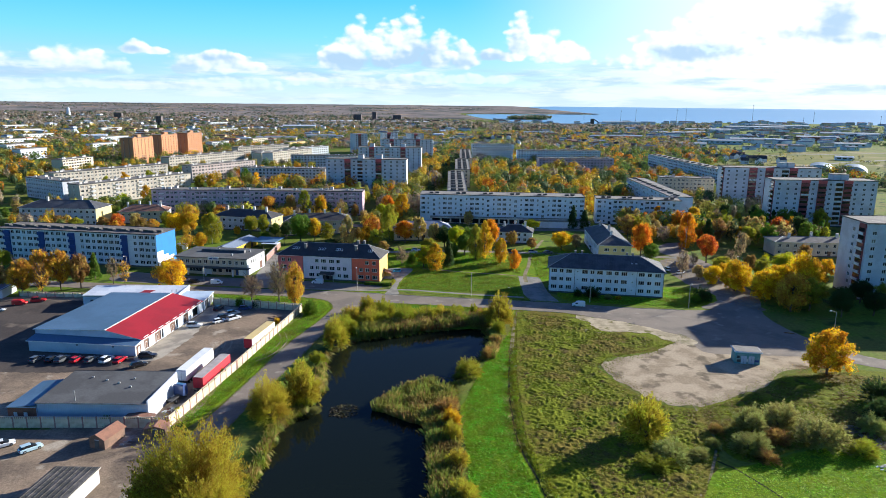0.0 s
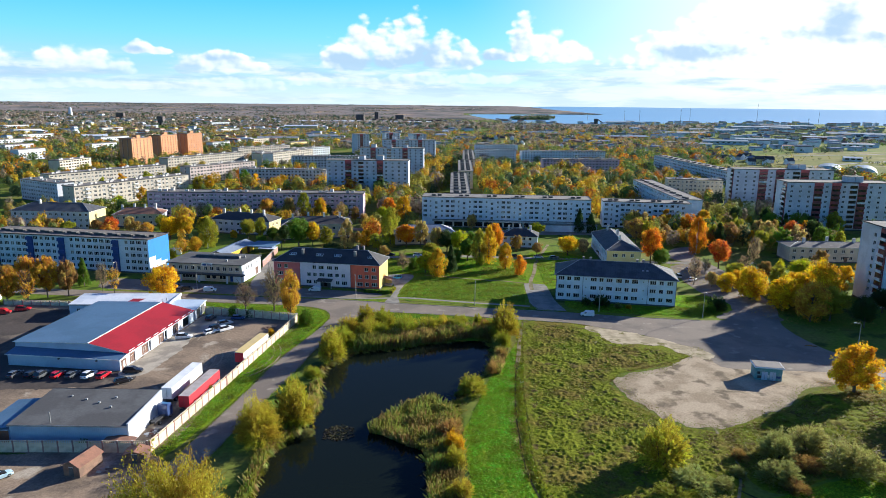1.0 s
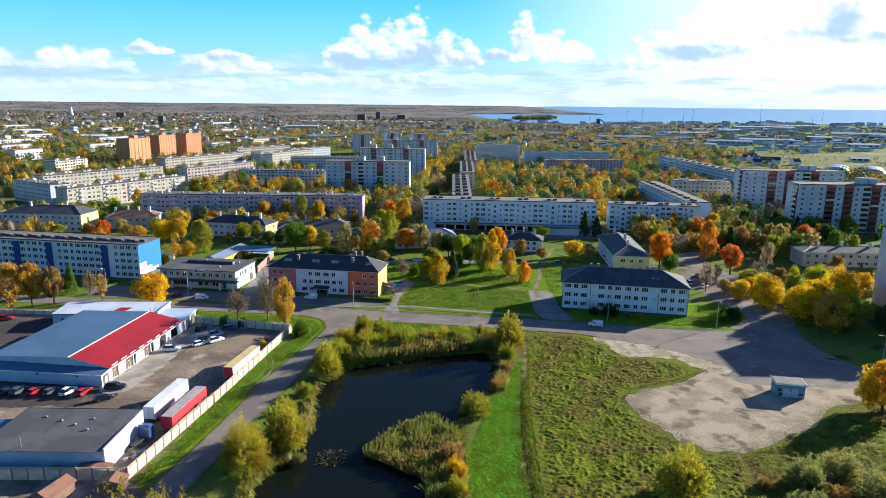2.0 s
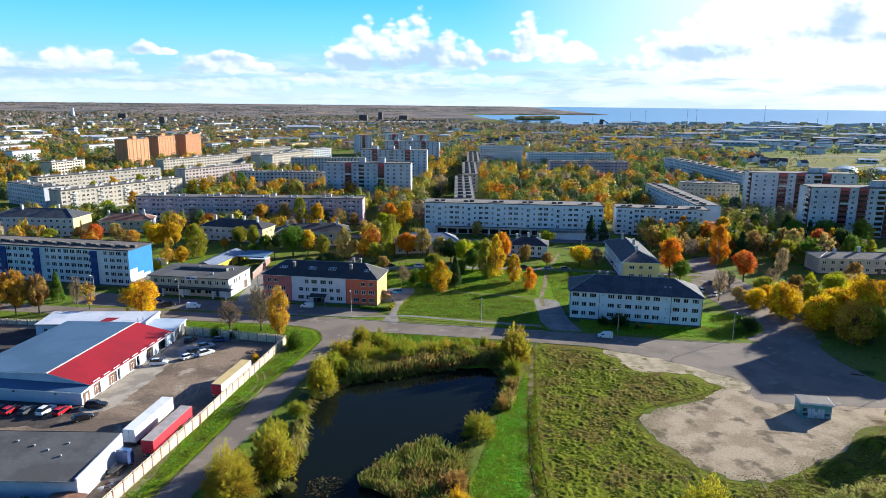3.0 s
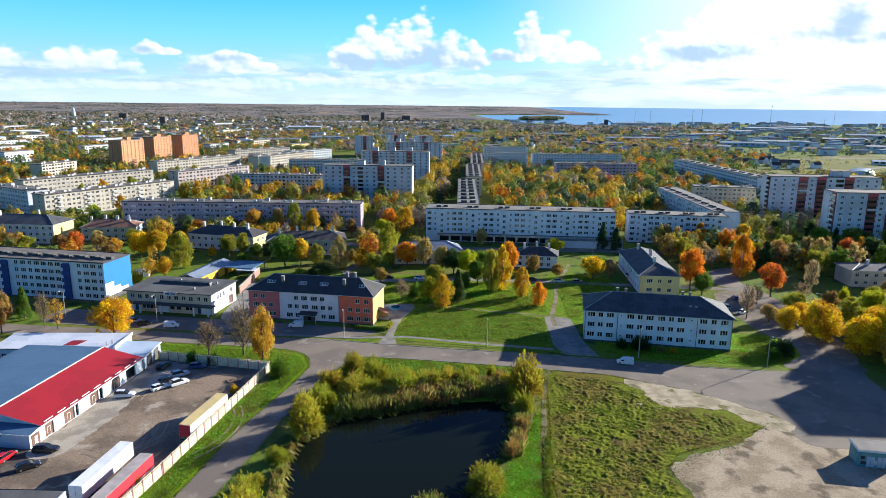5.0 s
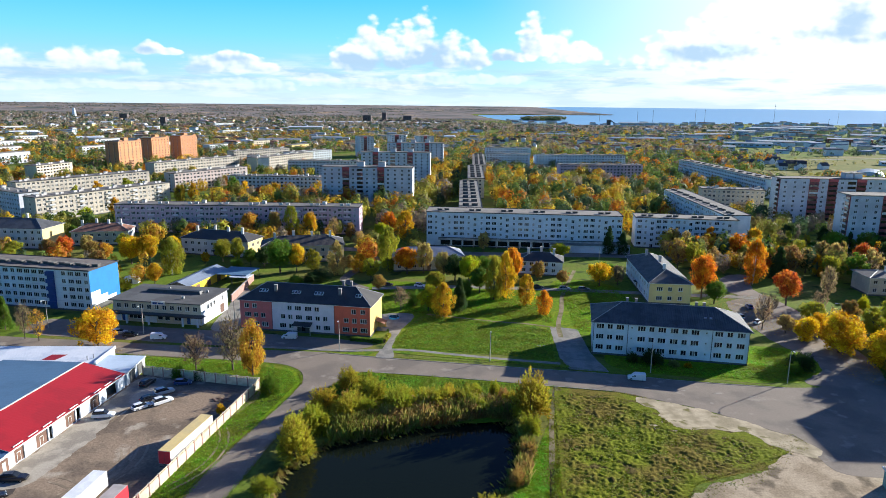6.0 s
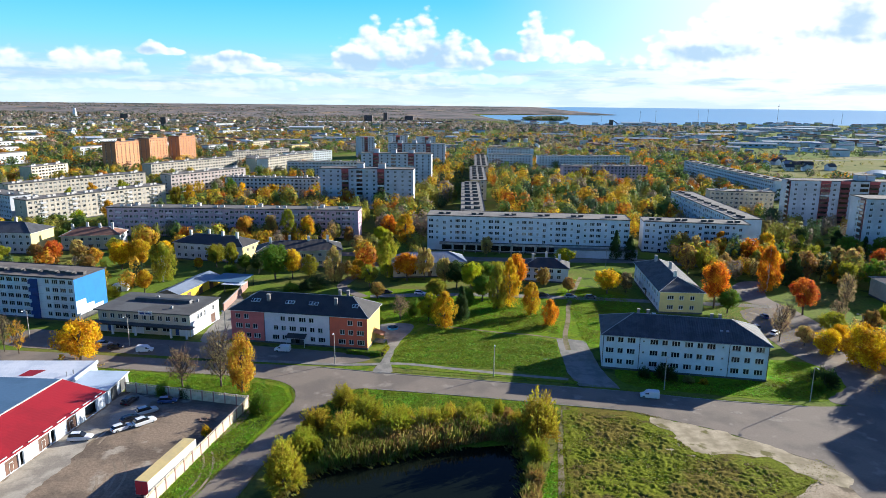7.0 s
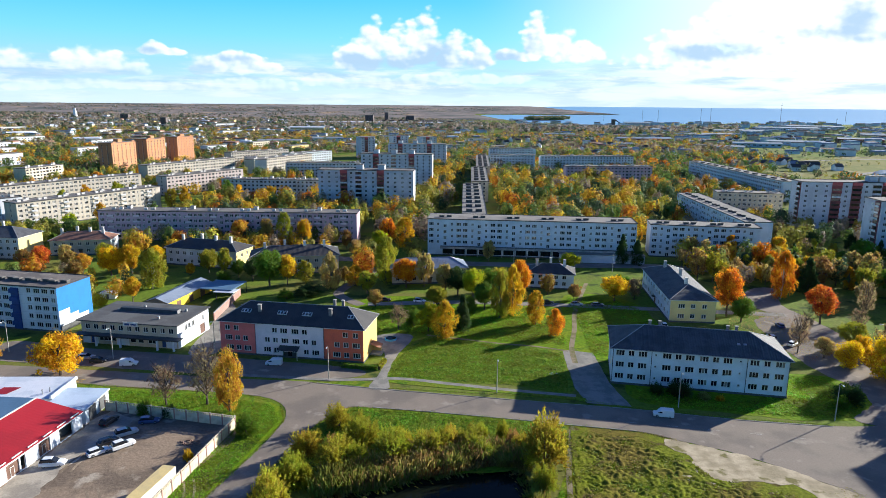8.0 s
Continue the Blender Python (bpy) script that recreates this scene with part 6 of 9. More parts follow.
def fence(A, B, label, name="yard_wall", panel=3.0, h=2.1, mat=None):
    """Concrete panels between brick posts, with a pierced top course."""
    L = dist(A, B)
    f = thing(name, base_at(A, B), label, "wall", kind="structure")
    n = max(1, round(L / panel))
    w = L / n
    key = ("fence", round(w, 2), h)
    if key not in WIN:
        p = Shape().box(0.16, w - 0.16, -0.06, 0.06, 0, h, mat or M["cream"])
        k = 6
        for i in range(k):
            a = 0.2 + (w - 0.4) * i / k
            p.box(a, a + (w - 0.4) / k * 0.45, -0.05, 0.05, h, h + 0.35, mat or M["cream"])
        p.box(0.16, w - 0.16, -0.07, 0.07, h + 0.35, h + 0.47, mat or M["cream"])
        WIN[key] = (p.mesh("panel"), Shape().box(-0.12, 0.12, -0.14, 0.14, 0, h + 0.5, M["rosebrick"]).box(-0.16, 0.16, -0.17, 0.17, h + 0.5, h + 0.58, M["concrete"]).mesh("post"))
    for i in range(n + 1):
        if i < n:
            part("panel", WIN[key][0], f, pose(i * w, 0, 0))
        part("post", WIN[key][1], f, pose(i * w, 0, 0))


fence((-58.2, 131.2), (-53.4, 163.0), "cream concrete panel wall with brick posts")
fence((-53.3, 163.4), (-46.6, 212.4), "cream concrete panel wall with brick posts")
fence((-78.5, 219.4), (-46.8, 212.8), "shaded concrete panel wall of the yard", "back_wall")
fence((-94.0, 130.4), (-58.6, 130.9), "grey concrete panel wall below the store", "front_wall")
fence((-150.0, 227.0), (-124.0, 226.0), "low pale wall by the street", "street_wall", 3.2, 1.3)


# ---- sheds, substation hut, garage ----
def gable_shed(x, y, turn, W, D, H, rise, wall, roof_mat, label, name="shed"):
    s = thing(name, pose(x, y, 0, 0, 0, turn), label, "shed")
    part("wall", Shape().box(0, W, 0, D, 0, H, wall).face([(0, 0, H), (W, 0, H), (W / 2, 0, H + rise)], wall).face([(W, D, H), (0, D, H), (W / 2, D, H + rise)], wall), s)
    o = 0.3
    part("roof", Shape().face([(-o, -o, H - 0.1), (W / 2, -o, H + rise + 0.05), (W / 2, D + o, H + rise + 0.05), (-o, D + o, H - 0.1)], roof_mat).face([(W / 2, -o, H + rise + 0.05), (W + o, -o, H - 0.1), (W + o, D + o, H - 0.1), (W / 2, D + o, H + rise + 0.05)], roof_mat)
         .face([(-o, -o, H - 0.2), (-o, -o, H - 0.1), (-o, D + o, H - 0.1), (-o, D + o, H - 0.2)], roof_mat).face([(W + o, D + o, H - 0.2), (W + o, D + o, H - 0.1), (W + o, -o, H - 0.1), (W + o, -o, H - 0.2)], roof_mat), s)
    part("door", Shape().box(W / 2 - 0.5, W / 2 + 0.5, -0.05, 0, 0.1, 1.9, M["plinth"]).box(W / 2 - 0.55, W / 2 + 0.55, -0.07, -0.05, 1.9, 2.0, M["frame"]), s)
    return s


gable_shed(-70.6, 122.4, -14, 3.6, 5.8, 2.3, 0.9, M["plank"], M["rust"], "brown plank shed with a rusty tin roof")
gable_shed(-61.4, 126.6, 4, 4.2, 2.8, 2.0, 0.6, M["plank"], M["rust"], "small brown shed with a rusty roof")
gable_shed(-67.6, 131.2, 1, 5.6, 2.0, 2.1, 0.3, M["plank"], M["rust"], "low brown lean-to shed along the wall")


def garage():
    g = thing("garage", pose(-71.2, 99.5, 0, 0, 0, -4), "old whitewashed garage with a torn black felt roof", "garage")
    part("wall", Shape().box(0, 8.2, 0, 11.0, 0, 2.7, M["white"]), g)
    roof = part("roof", Shape().face([(-0.3, -0.3, 2.75), (8.5, -0.3, 3.1), (8.5, 11.3, 3.1), (-0.3, 11.3, 2.75)], M["oldfelt"]).box(8.2, 8.5, -0.3, 11.3, 2.8, 3.09, M["concrete"]), g)
    for i in range(7):
        part("felt_strip", Shape().box(0.2 + i * 1.15, 0.34 + i * 1.15, 0, 11, 2.8 + 0.046 * i, 2.9 + 0.046 * i, M["oldfelt"]), roof)


garage()


def hut():
    h = thing("substation_hut", pose(80.4, 170.5, 0, 0, 0, -10), "faded turquoise substation hut with a white roof edge", "hut")
    part("wall", Shape().box(0, 6.4, 0, 4.2, 0, 3.3, M["turq"]), h)
    part("roof", Shape().box(-0.35, 6.75, -0.35, 4.55, 3.3, 3.6, M["white"]).box(-0.2, 6.6, -0.2, 4.4, 3.6, 3.66, M["palebitumen"]), h)
    for x in (2.2, 4.2):
        part("door", Shape().box(x - 0.7, x + 0.7, -0.06, 0, 0.1, 2.3, M["palebluetin"]).box(x - 0.02, x + 0.02, -0.08, -0.06, 0.1, 2.3, M["darkmetal"]), h)
    part("louvre", Shape().box(0.4, 1.1, -0.05, 0, 1.6, 2.3, M["darkmetal"]), h)
    part("sprayed_mark", Shape().box(0.5, 1.6, -0.012, 0, 0.5, 1.2, M["darkmetal"]).box(2.95, 3.4, -0.012, 0, 0.6, 1.5, M["frame"]).box(5.0, 6.1, -0.012, 0, 0.7, 1.3, M["navy"]), h, None, "sprayed dark and white marks")


hut()


# ---- vehicles ----
WHEEL = {}


def wheel(parent, x, y, r, w):
    if (r, w) not in WHEEL:
        WHEEL[(r, w)] = (Shape().tube((0, -w / 2, 0), (0, w / 2, 0), r, r, M["tyre"], 14).mesh("wheel"), Shape().tube((0, -w / 2 - 0.02, 0), (0, w / 2 + 0.02, 0), r * 0.58, r * 0.58, M["galv"], 10).mesh("rim"))
    ob = part("wheel", WHEEL[(r, w)][0], parent, pose(x, y, r))
    part("rim", WHEEL[(r, w)][1], ob)


def lofted(sections, mat_body, glass=None, top_mat=None):
    """A hull from cross sections (x, half width, z low, z high): side view along x."""
    sh = Shape()
    rings = []
    for x, hw, z0, z1 in sections:
        b = min(0.12, (z1 - z0) * 0.3)
        rings.append([(x, -hw, z0), (x, -hw, z1 - b), (x, -hw + b * 1.4, z1), (x, hw - b * 1.4, z1), (x, hw, z1 - b), (x, hw, z0)])
    for a, b in zip(rings, rings[1:]):
        for i in range(5):
            sh.face([a[i], a[i + 1], b[i + 1], b[i]], mat_body)
        sh.face([a[5], a[0], b[0], b[5]], mat_body)
    sh.face(rings[0][::-1], mat_body).face(rings[-1], mat_body)
    bm = bmesh.new()
    me = sh.mesh("body")
    bm.from_mesh(me)
    bmesh.ops.remove_doubles(bm, verts=bm.verts, dist=0.001)
    bmesh.ops.recalc_face_normals(bm, faces=bm.faces)
    bm.to_mesh(me)
    bm.free()
    return me


CARS = {}


def car(x, y, turn, colour, cname, label, kind="hatch", group="parked cars"):
    if (kind, cname) not in CARS:
        mat = paint(cname + "_paint", colour)
        ob = thing("van" if kind == "van" else "car", Matrix(), label, "van" if kind == "van" else "car", group)
        if kind == "van":
            L = 4.5
            body = lofted([(-2.25, 0.8, 0.3, 1.0), (-2.2, 0.88, 0.25, 1.75), (-2.0, 0.9, 0.22, 1.84), (0.3, 0.9, 0.22, 1.84), (0.75, 0.88, 0.22, 1.7), (1.35, 0.87, 0.22, 1.05), (2.1, 0.82, 0.25, 0.9), (2.25, 0.72, 0.32, 0.7)], mat)
            cab = lofted([(0.34, 0.915, 1.1, 1.6), (0.72, 0.9, 1.1, 1.55), (1.28, 0.885, 1.08, 1.12)], M["carglass"])
        elif kind == "suv":
            L = 4.7
            body = lofted([(-2.35, 0.78, 0.4, 0.95), (-2.25, 0.9, 0.32, 1.05), (-1.2, 0.92, 0.28, 1.05), (1.0, 0.92, 0.28, 1.02), (1.9, 0.9, 0.3, 0.95), (2.35, 0.78, 0.38, 0.75)], mat)
            cab = lofted([(-2.2, 0.78, 1.0, 1.1), (-1.95, 0.8, 1.0, 1.62), (-0.1, 0.8, 1.0, 1.68), (0.35, 0.78, 1.0, 1.55), (1.0, 0.82, 0.98, 1.04)], M["carglass"])
        else:
            L = 4.3
            body = lofted([(-2.15, 0.72, 0.35, 0.8), (-2.05, 0.84, 0.25, 0.92), (-1.2, 0.87, 0.22, 0.93), (0.9, 0.87, 0.22, 0.9), (1.7, 0.84, 0.24, 0.8), (2.15, 0.7, 0.32, 0.6)], mat)
            cab = lofted([(-1.95, 0.7, 0.88, 0.95), (-1.45, 0.72, 0.88, 1.38), (-0.1, 0.72, 0.88, 1.45), (0.3, 0.7, 0.88, 1.36), (1.05, 0.76, 0.86, 0.92)], M["carglass"])
        part("body", body, ob)
        part("cabin_glass", cab, ob)
        if kind != "van":
            t = 1.68 if kind == "suv" else 1.45
            part("roof", Shape().box(-1.7, 0.1, -0.6, 0.6, t - 0.02, t + 0.03, mat, 0.05), ob)
        r = 0.36 if kind == "suv" else 0.31
        for wx in (-L * 0.3, L * 0.31):
            for wy in (-0.78, 0.78):
                wheel(ob, wx, wy, r, 0.22)
        for s in (-0.55, 0.55):
            part("headlight", Shape().box(L / 2 - 0.2, L / 2 - 0.02, s - 0.18, s + 0.18, 0.58, 0.72, M["lamp"]), ob)
            part("tail_light", Shape().box(-L / 2 - 0.01, -L / 2 + 0.12, s - 0.16, s + 0.16, 0.68, 0.86, M["taillamp"]), ob)
        part("bumper", Shape().box(L / 2 - 0.12, L / 2 + 0.04, -0.66, 0.66, 0.3, 0.5, M["darkmetal"]), ob)
        ob.matrix_basis = pose(x, y, 0.05, 0, 0, turn)
        CARS[(kind, cname)] = ob
        return ob
    return tagged(copy_thing(CARS[(kind, cname)], pose(x, y, 0.05, 0, 0, turn)), label)


WHITE, BLACK, RED, SILVER, BLUE, GREY = (0.75, 0.75, 0.75), (0.012, 0.012, 0.014), (0.5, 0.012, 0.02), (0.45, 0.46, 0.47), (0.04, 0.07, 0.18), (0.09, 0.095, 0.1)
car(47.9, 221.4, 170, WHITE, "white", "small white van driving on the street", "van", "cars on the street")
car(-47.8, 247.6, 178, WHITE, "white", "white van parked before the coloured block", "van")
car(-86.0, 245.6, 8, WHITE, "white", "white van parked before the office block", "van")
car(-99.6, 249.6, 10, SILVER, "silver", "silver car parked at the forecourt")
car(-95.2, 247.4, 10, BLACK, "black", "black car parked at the forecourt")
car(-76.5, 196.0, 10, WHITE, "white", "white estate car parked at the hall doors", "suv")
car(-70.2, 200.6, 50, WHITE, "white", "white car parked in the yard")
car(-66.6, 203.4, 48, WHITE, "white", "white car parked in the yard", "suv")
car(-68.4, 208.4, 42, SILVER, "silver", "silver car parked in the yard", "suv")
car(-66.0, 214.0, 12, BLUE, "blue", "dark blue car parked by the wall")
car(-70.2, 204.6, 50, BLACK, "black", "black car parked in the yard")
car(-74.6, 213.4, 80, BLACK, "black", "black car by the low wing", "suv")
car(-79.6, 164.4, 40, BLACK, "black", "black car parked beside the lean-to")
car(-79.9, 170.6, 8, BLACK, "black", "black car parked at the hall corner", "suv")
for i, (cx, c, n, k) in enumerate(((-104.2, BLACK, "black", "hatch"), (-101.4, GREY, "grey", "suv"), (-97.6, RED, "darkred", "hatch"), (-89.6, WHITE, "white", "suv"), (-86.0, RED, "red", "hatch"), (-93.8, GREY, "grey", "hatch"), (-108.4, GREY, "grey", "hatch"))):
    car(cx, 167.6, 80, c, n, {"black": "black car parked along the lean-to", "grey": "grey car parked along the lean-to", "red": "bright red car parked along the lean-to", "darkred": "dark red car parked along the lean-to", "white": "white car parked along the lean-to"}[n], k)
car(-88.2, 122.6, 36, WHITE, "white", "white car parked on the lower yard")
car(-81.8, 121.2, 50, (0.4, 0.55, 0.62), "paleblue", "pale blue car parked on the lower yard")
car(-143.6, 217.0, 12, RED, "red", "red van parked at the yard edge", "van")
car(-139.4, 220.6, 12, RED, "red", "red car parked at the yard edge", "suv")
car(-146.0, 209.5, 5, SILVER, "silver", "silver car parked at the yard edge")
car(-67.9, 277.5, 95, WHITE, "white", "white car parked beside the office drive")
car(33.0, 306.6, 10, BLACK, "black", "black car on the lane before the white house")
car(43.0, 305.2, 5, SILVER, "silver", "silver car on the lane before the white house")
car(50.2, 304.6, 5, GREY, "grey", "grey car on the lane before the white house")
car(-12.0, 306.5, -15, WHITE, "white", "white car on the lane between the trees")
car(-24.5, 307.0, 10, BLACK, "black", "black car on the lane between the trees")
car(67.0, 284.0, 80, WHITE, "white", "white car behind the white block")
car(96.0, 273.5, 85, SILVER, "silver", "silver car parked at the side street", "suv")
car(104.0, 285.0, 88, BLUE, "blue", "blue car on the side street")
car(100.0, 268.5, 40, WHITE, "white", "white car on the side street")


def trailer(x, y, turn, L, side, roof_mat, back, label, legs=True):
    t = thing("semi_trailer", pose(x, y, 0.05, 0, 0, turn), label, "trailer", "trailers in the yard")
    body = part("box_body", Shape().box(0, L, -1.27, 1.27, 1.25, 3.95, side), t)
    part("roof_sheet", Shape().box(0.02, L - 0.02, -1.25, 1.25, 3.95, 4.0, roof_mat), t)
    part("rear_door", Shape().box(-0.05, 0, -1.22, 1.22, 1.3, 3.9, back).box(-0.07, -0.05, -0.02, 0.02, 1.3, 3.9, M["darkmetal"]), t)
    part("lower_rail", Shape().box(0, L, -1.3, -1.27, 1.15, 1.62, M["frame"]).box(0, L, 1.27, 1.3, 1.15, 1.62, M["frame"]), t)
    part("chassis", Shape().box(0.2, L - 0.5, -0.5, 0.5, 0.85, 1.25, M["darkmetal"]).box(0, 0.12, -1.2, 1.2, 0.5, 0.7, M["darkmetal"]), t)
    for wx in (1.8, 3.1, 4.4):
        for wy in (-1.02, 1.02):
            wheel(t, wx, wy, 0.5, 0.38)
    if legs:
        for wy in (-0.7, 0.7):
            part("landing_leg", Shape().box(L - 3.2, L - 3.0, wy - 0.08, wy + 0.08, 0, 1.0, M["galv"]), t)
    return t


trailer(-58.0, 148.4, 83.6, 15.4, M["tarp_red"], M["tarp_grey"], M["tarp_red"], "red tarpaulin semi-trailer with a dusty grey roof")
trailer(-63.6, 152.6, 84.6, 15.4, M["tarp_white"], M["tarp_white"], M["tarp_white"], "white box semi-trailer beside the store")
trailer(-53.7, 175.0, 80.5, 15.4, M["tarp_white"], M["tarp_sand"], M["tarp_red"], "white semi-trailer with a sand-yellow roof and red rear")


def tractor():
    t = thing("truck_tractor", pose(-61.6, 145.2, 0.05, 0, 0, 80), "dark blue truck tractor unit beside the store", "truck")
    part("chassis", Shape().box(-3.6, 2.0, -0.5, 0.5, 0.7, 1.05, M["darkmetal"]), t)
    part("cab", lofted([(0.1, 1.2, 0.8, 3.2), (0.3, 1.22, 0.6, 3.5), (1.7, 1.22, 0.55, 3.3), (2.1, 1.18, 0.55, 2.0), (2.2, 1.1, 0.6, 1.6)], paint("blue_paint", BLUE)), t)
    part("windscreen", Shape().face([(2.13, -1.0, 2.0), (2.13, 1.0, 2.0), (1.78, 1.0, 3.1), (1.78, -1.0, 3.1)], M["carglass"]), t)
    part("fuel_tank", Shape().tube((-1.6, 1.0, 0.75), (-0.3, 1.0, 0.75), 0.32, 0.32, M["galv"], 10), t)
    for wx in (-2.6, 1.3):
        for wy in (-1.0, 1.0):
            wheel(t, wx, wy, 0.5, 0.38)


tractor()


# ---- lamp posts, wires, small things ----
def lamp_post(x, y, h, turn, wood=True):
    if "lamp" not in CARS:
        ob = thing("street_lamp", Matrix(), "tall concrete lamp post with a short arm", "street lamp", "street lamps")
        part("pole", Shape().tube((0, 0, -0.2), (0, 0, h), 0.13, 0.08, M["concrete"], 8), ob)
        arm = part("arm", Shape().tube((0, 0, h - 0.1), (0.5, 0, h + 0.35), 0.04, 0.04, M["galv"], 6).tube((0.5, 0, h + 0.35), (1.6, 0, h + 0.5), 0.04, 0.035, M["galv"], 6), ob)
        part("lamp_head", Shape().box(1.4, 2.1, -0.14, 0.14, h + 0.42, h + 0.58, M["lamp"], 0.03), ob)
        ob.matrix_basis = pose(x, y, 0, 0, 0, turn)
        CARS["lamp"] = ob
        return
    copy_thing(CARS["lamp"], pose(x, y, 0, 0, 0, turn))


for x, y, turn in ((10.9, 232.2, -90), (-31.4, 238.8, -90), (52.8, 226.0, -95), (86.0, 220.8, -95), (-92.4, 249.8, -95), (-123.8, 253.7, -95), (-67.1, 257.0, -90), (118.5, 190.0, 180), (66.0, 352.0, -90), (26.0, 366.0, -90), (122.0, 262.0, 180)):
    lamp_post(x, y, 8.6, turn)


def litter(name, x, y, n, spread_m, size, mats, label, category, seed):
    rng = random.Random(seed)
    sh = Shape()
    for _ in range(n):
        a, r = rng.uniform(0, 6.28), spread_m * math.sqrt(rng.random())
        px, py, s = x + r * math.cos(a), y + r * math.sin(a) * 0.6, size * rng.uniform(0.4, 1.3)
        sh.box(px - s, px + s * rng.uniform(0.5, 1.4), py - s * 0.7, py + s * 0.6, 0.0, s * rng.uniform(0.4, 1.0), rng.choice(mats), s * 0.25)
    tagged(new(name, sh.mesh(name)), label, category)


litter("rubble_heap", 87.5, 117.5, 26, 2.2, 0.28, [M["frame"], M["concrete"], M["tarp_white"]], "small heap of white rubble on the grass", "rubble", 3)
litter("scrap_heap", -60.5, 138.5, 30, 2.6, 0.4, [M["concrete"], M["rust"], M["frame"], M["plank"]], "heap of scrap and boxes beside the store", "scrap", 4)
litter("plank_pile", -63.8, 124.2, 14, 1.6, 0.35, [M["plank"], M["rust"], M["concrete"]], "loose pile of planks beside the shed", "planks", 5)
litter("dirt_heap", -53.6, 205.5, 30, 2.4, 0.35, [M["yard"], M["plank"]], "low heap of earth and scrap in the yard", "earth", 6)
litter("rubble_heap", 20.0, 167.0, 10, 0.7, 0.25, [M["concrete"]], "grey concrete manhole stones in the grass", "stones", 8)
litter("rubble_heap", 57.8, 125.8, 8, 0.5, 0.16, [M["frame"]], "scrap of white litter by the trail", "litter", 9)
litter("rubble_heap", 26.5, 244.5, 14, 1.2, 0.2, [M["concrete"], M["frame"]], "scattered pale rubble in the grass", "rubble", 10)

pool = thing("paddling_pool", pose(-18.5, 268.0, 0.04), "round turquoise garden pool on the lawn", "pool")
part("wall", Shape().tube((0, 0, 0), (0, 0, 0.6), 1.7, 1.7, paint("pool_blue", (0.08, 0.4, 0.6)), 20), pool)
part("water", Shape().tube((0, 0, 0.55), (0, 0, 0.62), 1.6, 1.6, M["pond"], 20), pool)
gable_shed(-55.5, 283.0, 8, 4.5, 4.0, 2.2, 1.0, M["white"], M["whitetin"], "white garden pavilion on the grass", "pavilion")
gable_shed(-125.0, 304.0, 10, 5.0, 3.5, 2.2, 0.6, M["white"], M["whitetin"], "small white shed among the trees")
gable_shed(-166.0, 252.0, 5, 14.0, 8.0, 3.2, 1.2, M["white"], M["greytin"], "low white building at the street corner", "store")
gable_shed(-172.0, 222.0, 6, 18.0, 10.0, 3.4, 1.2, M["white"], M["greytin"], "low white store with a pale roof", "store")


# ---- trees and bushes ----
rs = np.random.RandomState(7)


def unit(n):
    v = rs.normal(size=(n, 3))
    return v / np.linalg.norm(v, axis=1, keepdims=True)


def leaf_quads(out, size, slim=1.0, loose=0.75):
    """Half sides of leaves that face roughly outwards."""
    n = len(out)
    face = out + unit(n) * loose
    face /= np.linalg.norm(face, axis=1, keepdims=True) + 1e-9
    a = np.cross(face, unit(n))
    a /= np.linalg.norm(a, axis=1, keepdims=True) + 1e-9
    b = np.cross(face, a)
    s = size * rs.uniform(0.6, 1.35, (n, 1))
    return a * s * slim, b * s


